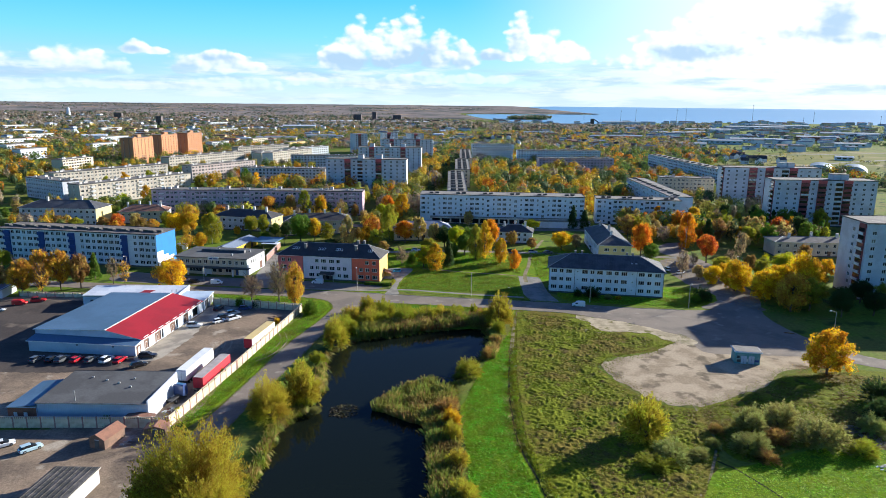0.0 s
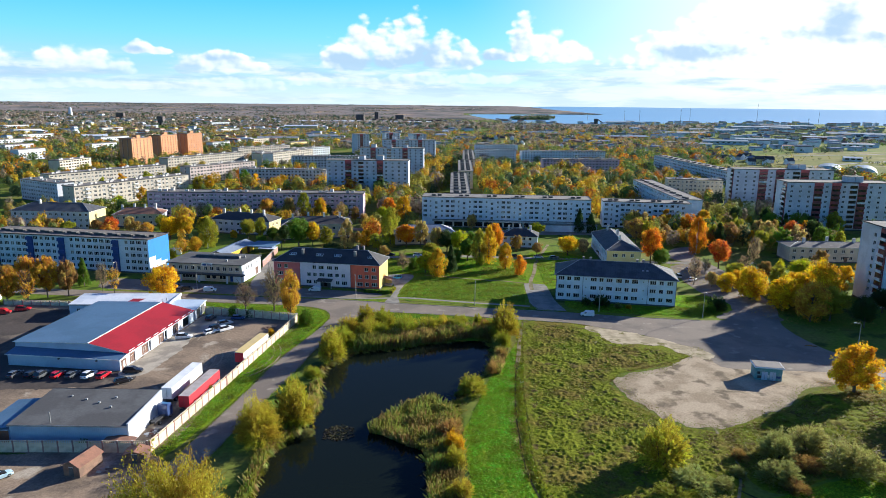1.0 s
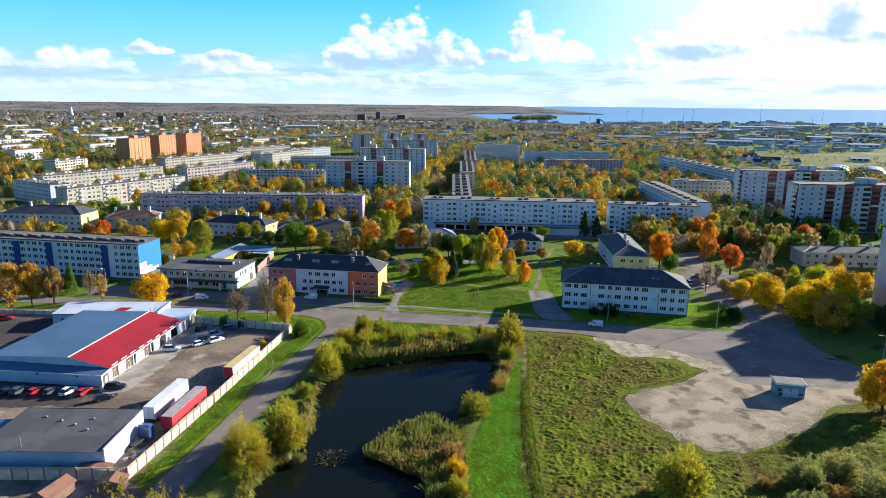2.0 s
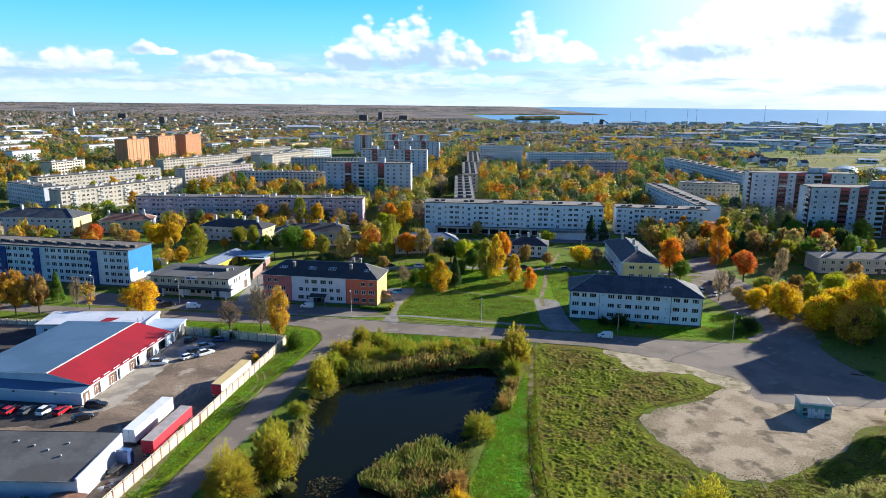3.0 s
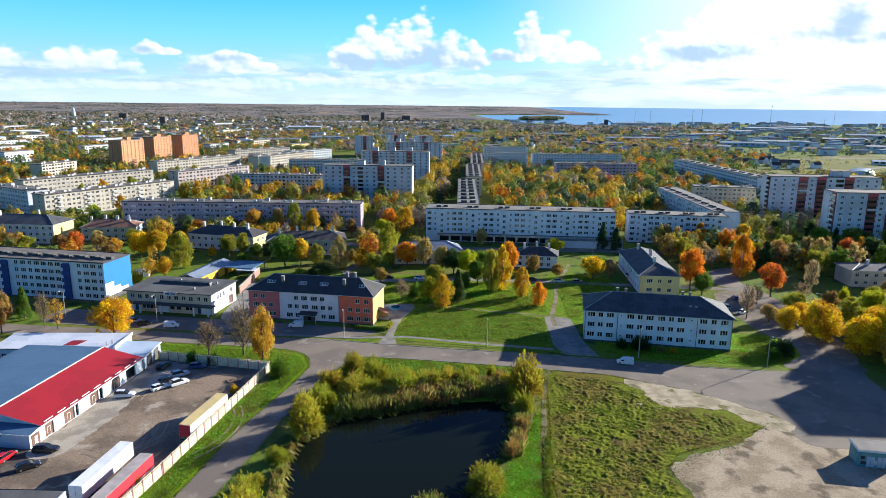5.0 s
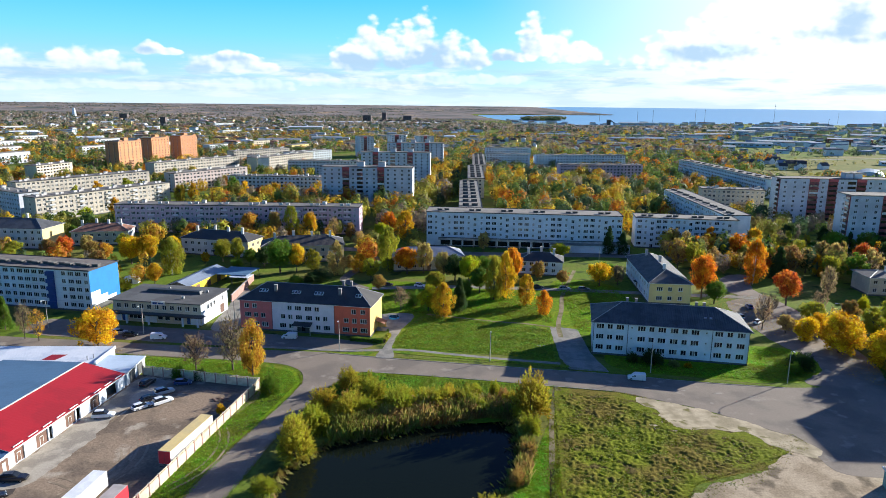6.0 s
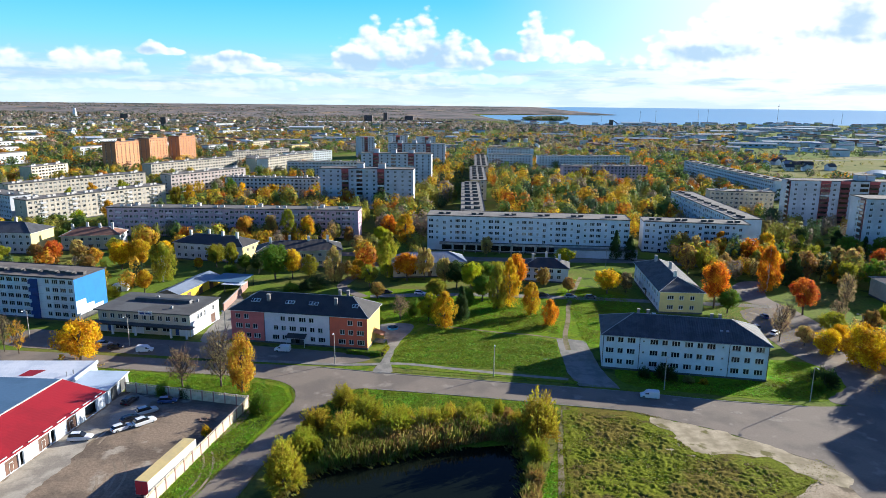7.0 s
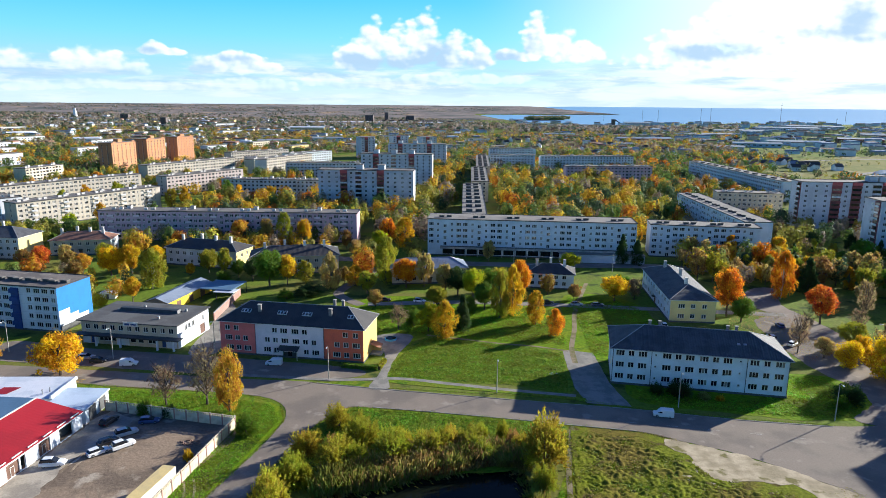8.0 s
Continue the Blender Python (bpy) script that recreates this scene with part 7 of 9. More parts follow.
def crown_points(form, n, clumps):
    """Points of a crown one metre wide and high, base of the crown at z = 0: lumpy, with gaps."""
    if form == "round":
        c = unit(clumps) * (rs.uniform(0.35, 1.0, (clumps, 1)) ** 0.5)
        c = c * [0.36, 0.36, 0.36] + [0, 0, 0.52]
        r = rs.uniform(0.06, 0.17, clumps)
    elif form == "tall":
        t = rs.uniform(0.03, 0.95, clumps)
        rad = 0.5 * np.sin(np.pi * np.clip(t * 0.86 + 0.13, 0, 1)) ** 0.8
        ang = rs.uniform(0, 6.283, clumps)
        q = np.sqrt(rs.uniform(0.1, 1, clumps)) * rad
        c = np.stack([q * np.cos(ang), q * np.sin(ang), t], -1)
        r = rs.uniform(0.08, 0.17, clumps) * (1.15 - 0.6 * t)
    elif form == "cone":
        t = rs.uniform(0.0, 0.97, clumps)
        rad = 0.46 * (1 - t) ** 0.8
        ang = rs.uniform(0, 6.283, clumps)
        q = np.sqrt(rs.uniform(0.35, 1, clumps)) * rad
        c = np.stack([q * np.cos(ang), q * np.sin(ang), t], -1)
        r = 0.05 + 0.09 * (1 - t)
    elif form == "full":
        c = unit(clumps) * (rs.uniform(0.3, 1.0, (clumps, 1)) ** 0.5) * [0.4, 0.4, 0.43]
        c[:, 2] += 0.47
        c[:, :2] *= (1.18 - 0.36 * c[:, 2:])
        r = rs.uniform(0.06, 0.15, clumps)
    elif form == "bush":
        c = unit(clumps) * (rs.uniform(0.3, 1.0, (clumps, 1)) ** 0.5) * [0.4, 0.4, 0.46]
        c[:, 2] = np.abs(c[:, 2]) * 1.8 + 0.06
        r = rs.uniform(0.05, 0.15, clumps)
    else:  # open: loose, with gaps
        c = unit(clumps) * (rs.uniform(0.25, 1.0, (clumps, 1)) ** 0.5) * [0.42, 0.42, 0.42] + [0, 0, 0.5]
        r = rs.uniform(0.05, 0.12, clumps)
    # uneven outline: lobes round the crown
    ang, p1, p2 = np.arctan2(c[:, 1], c[:, 0]), *rs.uniform(0, 6.283, 2)
    c[:, :2] *= (1 + 0.16 * np.sin(2 * ang + p1) + 0.12 * np.sin(3 * ang + p2))[:, None]
    k = rs.randint(0, clumps, n)
    d = unit(n)
    d[:, 2] = d[:, 2] * 0.85 + 0.12
    return c[k] + d * (r[k] * rs.uniform(0.35, 1.15, n) ** 0.5)[:, None] + rs.normal(0, 0.008, (n, 3)), d


def limb(sh, a, b, r0, r1, bend, mat, steps=3, sides=5):
    a, b = Vector(a), Vector(b)
    prev = a
    for i in range(1, steps + 1):
        t = i / steps
        p = a.lerp(b, t) + Vector((bend[0], bend[1], bend[2])) * math.sin(math.pi * t)
        sh.tube(prev, p, r0 + (r1 - r0) * (i - 1) / steps, r0 + (r1 - r0) * t, mat, sides)
        prev = p


def rod_fan(n, rods, size):
    """A willow bush one metre wide and high: rods fan out from the stool, slim leaves along their upper part."""
    d = unit(rods)
    d[:, 2] = np.abs(d[:, 2]) ** 0.8
    ang, p1, p2 = np.arctan2(d[:, 1], d[:, 0]), *rs.uniform(0, 6.283, 2)
    lobes = 1 + 0.13 * np.sin(2 * ang + p1) + 0.1 * np.sin(5 * ang + p2)
    reach = rs.uniform(0.62, 1.0, rods) ** 0.6 * lobes
    tip = d * np.array([0.47, 0.47, 0.96]) * reach[:, None]
    foot = tip * np.array([0.3, 0.3, 0.0])
    k = rs.randint(0, rods, n)
    t = rs.uniform(0.12, 1.0, n) ** 0.65
    bow = np.stack([np.zeros(n), np.zeros(n), 0.09 * np.sin(np.pi * t)], -1)
    pts = foot[k] + (tip - foot)[k] * t[:, None] + bow + rs.normal(0, 0.017, (n, 3)) * (1.25 - 0.6 * t)[:, None]
    pts[:, 2] = np.clip(pts[:, 2], 0.01, 1.1)
    along_rod = (tip - foot)[k]
    along_rod /= np.linalg.norm(along_rod, axis=1, keepdims=True) + 1e-9
    v = along_rod + unit(n) * 0.6
    v /= np.linalg.norm(v, axis=1, keepdims=True) + 1e-9
    u = np.cross(v, unit(n))
    u /= np.linalg.norm(u, axis=1, keepdims=True) + 1e-9
    s = size * rs.uniform(0.6, 1.35, (n, 1))
    return pts, u * s * 0.55, v * s * 1.25


PROTO = {}


def tree_proto(form, variant, detail):
    """A tree one metre wide and one high in its crown's own measure; the copies give it its true size."""
    key = (form, variant, detail)
    if key in PROTO:
        return PROTO[key]
    n, clumps, size = {"big": (46000, 300, 0.0085), "near": (9500, 110, 0.0185), "mid": (2600, 46, 0.031)}[detail]
    slim = 0.75
    foot = {"round": 0.1, "tall": 0.05, "cone": 0.03, "bush": 0.0, "full": 0.02, "open": 0.1, "bare": 0.1}[form]
    bark = M["birchbark"] if form == "tall" and variant == 1 else M["bark"]
    trunk = Shape()
    if form == "bush":
        for i in range(7):
            a = i * 0.9 + variant
            limb(trunk, (0.02 * math.cos(a), 0.02 * math.sin(a), -0.02), (0.22 * math.cos(a), 0.22 * math.sin(a), 0.55), 0.014, 0.005, (0, 0, 0.05), bark, 2, 4)
    else:
        top = 0.96 if form in ("cone", "tall") else 0.74
        limb(trunk, (0, 0, -0.03), (rs.uniform(-0.03, 0.03), rs.uniform(-0.03, 0.03), top), 0.03, 0.008, (0.01, 0.012, 0), bark, 5, 7)
    if form in ("round", "full", "open", "tall", "bare"):
        count = {"round": 10, "full": 10, "open": 14, "tall": 10, "bare": 26}[form]
        for i in range(count):
            z = foot + 0.1 + 0.55 * i / count
            a = i * 2.4 + variant
            reach = (0.34 if form != "tall" else 0.24) * rs.uniform(0.7, 1.1) * (1.0 - 0.35 * i / count)
            tip = Vector((reach * math.cos(a), reach * math.sin(a), z + rs.uniform(0.16, 0.3)))
            limb(trunk, (0, 0, z - 0.05), tip, 0.012, 0.004, (0, 0, -0.02), bark, 2, 4)
            if form in ("bare", "open"):
                for j in range(7):
                    b = a + rs.uniform(-0.9, 0.9)
                    q = Vector((0, 0, z - 0.05)).lerp(tip, rs.uniform(0.35, 0.95))
                    trunk.tube(q, q + Vector((0.12 * math.cos(b), 0.12 * math.sin(b), rs.uniform(0.08, 0.2))), 0.004, 0.0015, bark, 3)
    ob = thing("bush" if form == "bush" else "tree", Matrix(), "tree", "tree")
    tr = part("trunk", trunk, ob)
    if form == "bare":
        n = int(n / 6)
    if form == "bush":
        pts, us, vs = rod_fan(n, clumps * 3, size)
        part("crown", leaves_mesh("crown", pts.astype(np.float32), us, vs, [M["leaf"]]), ob)
        PROTO[key] = ob
        return ob
    pts, out = crown_points("open" if form == "bare" else form, n, clumps)
    if form in ("round", "open", "bare"):
        pts[:, 2] = foot + pts[:, 2] * (1 - foot) / 0.98
    elif form in ("tall", "cone"):
        pts[:, 2] = foot + pts[:, 2] * (1 - foot)
    pts[:, 2] = np.clip(pts[:, 2], 0.02, 1.03)
    us, vs = leaf_quads(out, size, slim)
    part("crown", leaves_mesh("crown", pts.astype(np.float32), us, vs, [M["leaf"]]), ob)
    PROTO[key] = ob
    return ob


HUES = {"yellow": (0.7, 0.44, 0.012), "gold": (0.56, 0.33, 0.016), "honey": (0.66, 0.36, 0.014), "orange": (0.66, 0.25, 0.015), "red": (0.58, 0.16, 0.025), "lime": (0.45, 0.45, 0.015), "olive": (0.33, 0.32, 0.025), "willow": (0.39, 0.32, 0.03),
        "green": (0.12, 0.2, 0.018), "dark": (0.05, 0.085, 0.022), "brown": (0.36, 0.22, 0.06), "bare": (0.28, 0.2, 0.11), "pale": (0.5, 0.36, 0.12), "sage": (0.31, 0.31, 0.085), "amber": (0.57, 0.31, 0.035)}
WORDS = {"yellow": "bright yellow", "gold": "golden yellow", "honey": "honey-coloured", "orange": "orange", "red": "red-orange", "lime": "yellow-green", "olive": "olive green", "willow": "dull yellow-green", "green": "green", "dark": "dark green",
         "brown": "brown", "bare": "almost leafless", "pale": "pale straw-yellow", "sage": "grey-green", "amber": "amber brown"}
FORMS = {"round": "broad tree with {} leaves", "tall": "tall tree with {} leaves", "cone": "pointed conifer with {} needles", "bush": "dense {} bush", "full": "full low-crowned tree with {} leaves", "open": "loose-crowned tree with {} leaves", "bare": "{} tree with thin branches"}
SPOTS = []


USED = set()


def tree(x, y, h, w, form, hue, detail="near", where="", group="autumn trees"):
    rng = random.Random(int(x * 13) * 7919 + int(y * 17))
    src = tree_proto(form, rng.randint(0, 3), detail)
    m = pose(x, y, 0, 0, 0, rng.uniform(0, 360)) @ Matrix.Diagonal((w * rng.uniform(0.95, 1.08), w * rng.uniform(0.95, 1.08), h, 1))
    ob = src
    if src.name in USED:
        ob = copy_thing(src, Matrix())
    else:
        USED.add(src.name)
    ob.matrix_basis = m
    word = FORMS[form].format(WORDS[hue])
    tagged(ob, word + (" " + where if where else ""), "bush" if form == "bush" else "tree", "bushes" if form == "bush" else group)
    c = HUES[hue]
    k = rng.uniform(0.88, 1.14)
    for ch in ob.children:
        if ch.name.startswith("crown"):
            ch.color = (c[0] * k, c[1] * k * rng.uniform(0.92, 1.08), c[2] * k, 1)
    SPOTS.append((x, y, w))
    return ob


# round the pond
for row in ((-41.0, 100.0, 17.0, 17.5, "bush", "willow", "big"), (-48.5, 100.0, 10.5, 9.0, "bush", "willow"), (-36.0, 93.0, 12.0, 11.0, "bush", "willow", "big"), (-37.8, 136.0, 9.4, 10.6, "bush", "willow", "big"), (-31.9, 144.0, 9.6, 9.2, "bush", "willow"), (-33.5, 149.5, 8.0, 6.5, "bush", "olive"),
            (-30.2, 181.0, 8.9, 8.8, "bush", "willow"), (-28.6, 201.6, 5.8, 6.5, "bush", "willow"), (-24.5, 214.0, 5.2, 6.4, "bush", "willow"), (-18.4, 206.5, 6.6, 8.6, "bush", "olive"), (-28.7, 192.0, 5.6, 7.6, "bush", "olive"), (-22.2, 197.5, 6.2, 8.4, "bush", "willow"),
            (-11.5, 201.0, 6.4, 9.0, "bush", "olive"), (-4.0, 203.0, 5.4, 7.6, "bush", "olive"), (4.5, 205.5, 4.6, 8.0, "bush", "olive"), (18.4, 200.0, 10.8, 10.4, "bush", "willow"), (7.4, 160.8, 4.2, 8.6, "bush", "olive"), (12.8, 172.4, 3.4, 3.6, "bush", "brown"), (15.8, 183.0, 3.0, 3.4, "bush", "brown"), (17.2, 191.0, 5.2, 4.6, "bush", "olive"),
            (2.6, 127.0, 4.2, 4.6, "bush", "willow"), (3.4, 116.5, 3.8, 4.4, "bush", "willow"), (4.4, 106.0, 3.6, 5.6, "bush", "willow"), (1.6, 139.5, 3.6, 5.2, "bush", "brown"), (2.6, 133.0, 4.4, 4.6, "bush", "gold"), (-35.0, 160.0, 2.6, 3.4, "bush", "olive"), (-33.2, 168.5, 3.2, 4.4, "bush", "olive"), (-28.2, 138.5, 1.8, 2.6, "bush", "sage")):
    tree(row[0], row[1], row[2] * 1.08, row[3] * 1.15, *row[4:], where="on the pond bank")
bank = random.Random(12)
for i in range(22):
    t = i / 21
    bx, by = -33 + 47 * t + bank.uniform(-1.5, 1.5), 184 + 17 * math.sin(t * 1.9) + bank.uniform(1, 9)
    tree(bx, by, bank.uniform(3.2, 5.8), bank.uniform(4.0, 6.5), "bush", bank.choice(("olive", "willow", "olive", "brown")), "near", "on the pond bank")
# meadow
for row in ((43.0, 128.6, 9.6, 12.0, "bush", "willow"), (67.0, 131.5, 6.6, 10.4, "bush", "sage"), (74.6, 134.5, 6.2, 9.6, "bush", "sage"), (79.0, 126.0, 6.6, 12.4, "bush", "sage"), (63.4, 123.5, 4.6, 9.0, "bush", "sage"), (86.0, 122.5, 3.4, 7.4, "bush", "olive"), (93.5, 132.0, 4.4, 8.4, "bush", "sage"), (70.6, 127.5, 3.2, 7.0, "bush", "brown"), (56.4, 124.8, 2.2, 3.6, "bush", "sage"),
            (46.5, 121.0, 3.4, 10.0, "bush", "sage"), (42.0, 117.0, 2.6, 8.6, "bush", "olive"), (52.0, 121.0, 2.2, 5.2, "bush", "sage"), (99.0, 137.0, 6.4, 10.4, "bush", "dark"), (105.0, 146.0, 7.0, 11.0, "bush", "dark"), (59.5, 131.0, 2.2, 4.0, "bush", "brown"), (65.0, 120.0, 2.4, 5.6, "bush", "brown"), (112.0, 140.0, 8.0, 10.0, "bush", "olive")):
    tree(*row, where="in the meadow")
tree(101.6, 163.4, 13.4, 12.0, "full", "honey", where="by the square")
# between the blocks
for row in ((-7.7, 275.8, 9.8, 7.0, "open", "lime"), (-2.5, 269.8, 11.8, 6.2, "tall", "gold"), (2.9, 277.6, 11.5, 6.2, "cone", "dark"), (15.2, 290.0, 16.0, 6.0, "tall", "willow"), (19.6, 293.5, 17.0, 6.4, "tall", "gold"), (6.8, 310.4, 12.1, 7.6, "round", "lime"), (23.4, 309.0, 16.0, 7.6, "round", "orange"), (26.2, 284.0, 11.4, 6.4, "tall", "gold"),
            (31.0, 273.8, 8.5, 4.9, "tall", "orange"), (57.6, 311.4, 9.8, 9.2, "round", "yellow"), (65.0, 313.0, 8.2, 6.0, "open", "bare"), (-18.3, 325.3, 11.8, 9.2, "round", "orange"), (-26.5, 330.7, 18.9, 8.2, "tall", "olive"), (-11.5, 326.5, 14.0, 6.5, "open", "pale"), (-16.9, 276.6, 9.0, 5.8, "bare", "bare"), (-12.5, 281.0, 6.5, 5.5, "bush", "green"), (49.0, 357.0, 7.7, 8.2, "round", "lime"),
            (74.0, 369.0, 13.3, 6.3, "cone", "dark"), (80.3, 368.0, 11.0, 6.3, "cone", "dark"), (1.3, 315.6, 11.3, 8.6, "round", "dark"), (12.0, 318.0, 10.0, 7.5, "round", "green"), (-3.0, 316.0, 12.5, 7.6, "open", "pale"), (43.3, 312.3, 6.1, 5.5, "open", "brown"), (34.5, 318.0, 8.5, 6.0, "open", "brown"), (4.5, 286.5, 9.0, 6.0, "round", "green"), (15.0, 370.0, 10.0, 6.5, "open", "pale"), (-6.0, 300.0, 8.0, 7.0, "round", "olive"), (-32.0, 316.0, 9.0, 7.5, "open", "olive"), (10.5, 299.0, 10.5, 8.0, "round", "green"), (-27.0, 300.0, 6.5, 6.0, "open", "brown"), (36.0, 330.0, 7.0, 5.5, "round", "olive"), (17.0, 322.0, 9.5, 8.0, "round", "olive"), (-38.0, 327.0, 8.0, 6.0, "tall", "gold"), (62.0, 322.0, 7.5, 6.0, "round", "green")):
    tree(row[0], row[1], row[2], row[3] * (1.2 if row[4] == "round" else 1.05), *row[4:], where="on the lawn")
# before the white block
for row in ((55.2, 232.6, 4.4, 6.8, "bush", "dark"), (50.0, 233.6, 3.2, 4.0, "bush", "dark"), (60.5, 230.8, 2.0, 3.4, "bush", "sage"), (64.0, 230.2, 1.6, 2.6, "bush", "gold"), (94.0, 229.6, 5.6, 7.4, "bush", "dark"), (90.5, 226.5, 3.6, 4.6, "bush", "green")):
    tree(*row, where="beside the white block")
# by the side street
for row in ((91.1, 295.4, 17.0, 11.0, "round", "orange"), (93.5, 289.5, 9.0, 9.0, "round", "green"), (119.1, 316.8, 18.0, 8.5, "tall", "orange"), (133.2, 325.7, 13.6, 10.0, "cone", "dark"), (118.5, 288.6, 13.5, 11.0, "round", "red"), (175.1, 339.0, 13.4, 9.0, "round", "red"), (98.3, 262.4, 12.0, 6.6, "bare", "bare"), (135.1, 292.6, 14.0, 6.0, "bare", "bare"), (172.9, 350.5, 11.0, 5.6, "cone", "lime"),
            (116.0, 266.4, 8.4, 8.6, "open", "olive"), (111.5, 243.0, 13.0, 13.6, "full", "yellow"), (117.5, 230.5, 13.0, 12.6, "full", "yellow"), (120.0, 217.8, 14.4, 12.4, "full", "amber"), (133.0, 236.8, 17.4, 13.0, "full", "yellow"), (125.5, 239.0, 12.5, 10.5, "full", "yellow"), (106.5, 252.0, 8.5, 7.6, "full", "yellow"), (130.0, 227.0, 12.0, 10.0, "full", "gold"), (104.0, 259.0, 6.5, 5.5, "open", "pale"), (112.5, 256.0, 8.0, 7.0, "open", "yellow"), (121.0, 262.0, 8.0, 7.0, "bare", "pale"), (134.0, 252.0, 9.0, 8.5, "full", "yellow"), (146.0, 258.0, 9.0, 9.0, "open", "olive"), (157.0, 262.0, 9.0, 8.0, "open", "yellow"), (109.0, 279.0, 7.0, 5.0, "bare", "bare"), (126.0, 281.0, 8.0, 6.0, "bare", "bare"), (164.0, 252.0, 9.0, 8.5, "full", "gold"), (127.0, 219.0, 12.0, 10.5, "round", "olive"), (134.0, 212.0, 10.0, 9.0, "round", "dark"), (146.0, 214.0, 9.0, 9.0, "round", "dark"), (155.0, 222.0, 10.0, 9.0, "open", "olive"), (139.3, 262.2, 10.7, 10.5, "round", "lime"), (126.0, 252.0, 11.0, 9.5, "open", "olive"), (124.0, 226.0, 11.0, 10.5, "full", "gold"), (143.0, 247.0, 12.5, 10.0, "full", "gold"), (150.0, 228.0, 9.0, 9.0, "round", "dark"), (140.0, 222.0, 8.0, 8.0, "round", "dark"),
            (148.0, 275.0, 8.5, 8.0, "open", "olive"), (128.5, 268.0, 9.0, 7.0, "open", "brown"), (150.0, 268.0, 9.5, 8.0, "open", "pale"), (142.0, 283.0, 6.0, 6.0, "bush", "lime"), (160.0, 285.0, 10.0, 8.0, "open", "brown"), (170.0, 270.0, 9.0, 8.0, "round", "gold")):
    tree(*row, where="beside the side street")
# along the street and the works yard
for row in ((-100.2, 238.4, 12.8, 12.6, "full", "honey"), (-66.1, 222.8, 10.6, 8.6, "bare", "bare"), (-56.8, 223.4, 15.0, 9.4, "bare", "bare"), (-50.4, 220.0, 16.0, 7.6, "full", "amber"), (-43.2, 209.8, 5.6, 6.2, "bush", "green"), (-51.4, 198.9, 2.6, 2.6, "bush", "gold"), (-124.7, 243.8, 11.4, 5.0, "bare", "bare"), (-119.6, 242.3, 10.0, 5.2, "bare", "amber"), (-68.6, 217.4, 3.9, 3.6, "bush", "green"),
            (-135.5, 251.3, 10.5, 5.9, "cone", "green"), (-149.0, 227.5, 14.0, 9.0, "open", "amber"), (-146.0, 234.1, 16.0, 8.5, "open", "amber"), (-140.0, 235.6, 16.0, 8.5, "open", "amber"), (-134.0, 238.0, 14.0, 8.0, "open", "brown"), (-154.0, 236.0, 12.0, 10.0, "open", "brown"), (-160.0, 231.0, 11.0, 9.0, "open", "pale"), (-143.0, 229.0, 12.0, 8.0, "bare", "amber"), (-180.1, 265.0, 8.4, 8.4, "round", "olive"), (-56.2, 157.8, 3.0, 3.2, "bush", "green"), (-72.0, 131.9, 2.4, 3.4, "bush", "green"), (-62.8, 217.0, 3.2, 4.0, "bush", "dark")):
    tree(*row, where="by the works yard")
# between the old houses
for row in ((-171.2, 345.0, 10.6, 9.2, "round", "red"), (-178.8, 345.6, 8.9, 7.4, "open", "brown"), (-157.1, 341.5, 9.2, 8.2, "open", "brown"), (-137.3, 335.7, 12.7, 10.8, "round", "yellow"), (-130.1, 338.1, 13.1, 9.9, "round", "gold"), (-112.5, 318.3, 15.6, 9.0, "tall", "olive"), (-112.2, 301.9, 9.3, 7.4, "round", "gold"), (-121.1, 296.5, 5.3, 5.3, "bush", "olive"), (-106.0, 337.5, 5.6, 4.6, "round", "gold"), (-89.5, 328.6, 5.4, 6.0, "bush", "green"),
            (-100.4, 343.0, 10.4, 9.9, "round", "olive"), (-70.2, 324.2, 14.8, 13.6, "round", "green"), (-64.0, 326.0, 12.5, 8.0, "round", "gold"), (-46.4, 321.5, 14.3, 8.0, "tall", "pale"), (-42.6, 330.0, 7.0, 4.6, "open", "brown"), (-53.0, 312.3, 4.7, 12.6, "bush", "dark"), (-60.0, 308.0, 4.0, 7.0, "bush", "green"), (-38.6, 340.1, 4.4, 3.2, "bush", "dark"), (-79.2, 332.0, 9.4, 8.4, "round", "dark"), (-93.0, 340.0, 11.7, 7.2, "open", "olive"), (-147.0, 350.0, 11.0, 9.0, "round", "olive"), (-165.0, 352.0, 9.5, 8.0, "open", "pale"),
            (-146.0, 326.0, 9.0, 8.0, "open", "brown"), (-125.0, 350.0, 10.0, 8.5, "round", "yellow"), (-190.0, 340.0, 9.0, 8.0, "round", "olive"), (-205.0, 350.0, 8.5, 8.0, "open", "brown"), (-35.0, 385.0, 11.0, 9.0, "round", "lime"), (-33.0, 402.0, 14.0, 9.0, "open", "orange"), (-24.0, 395.0, 15.0, 9.0, "tall", "gold"), (-44.0, 370.0, 9.5, 7.0, "open", "pale"), (-104.0, 394.0, 14.0, 10.0, "round", "amber"), (-90.0, 391.0, 15.0, 8.5, "open", "brown"), (-82.0, 393.0, 17.0, 8.0, "tall", "olive"), (-72.0, 391.0, 15.0, 9.0, "round", "gold"), (-60.0, 390.0, 13.0, 6.0, "bare", "pale"), (-52.0, 392.0, 10.0, 6.0, "open", "brown"),
            (-186.0, 330.0, 8.0, 8.0, "round", "olive"), (-150.0, 338.0, 9.0, 8.0, "round", "amber"), (-58.0, 330.0, 9.0, 6.0, "tall", "olive"), (-86.0, 336.0, 8.0, 6.0, "round", "green")):
    tree(*row, where="between the old houses")

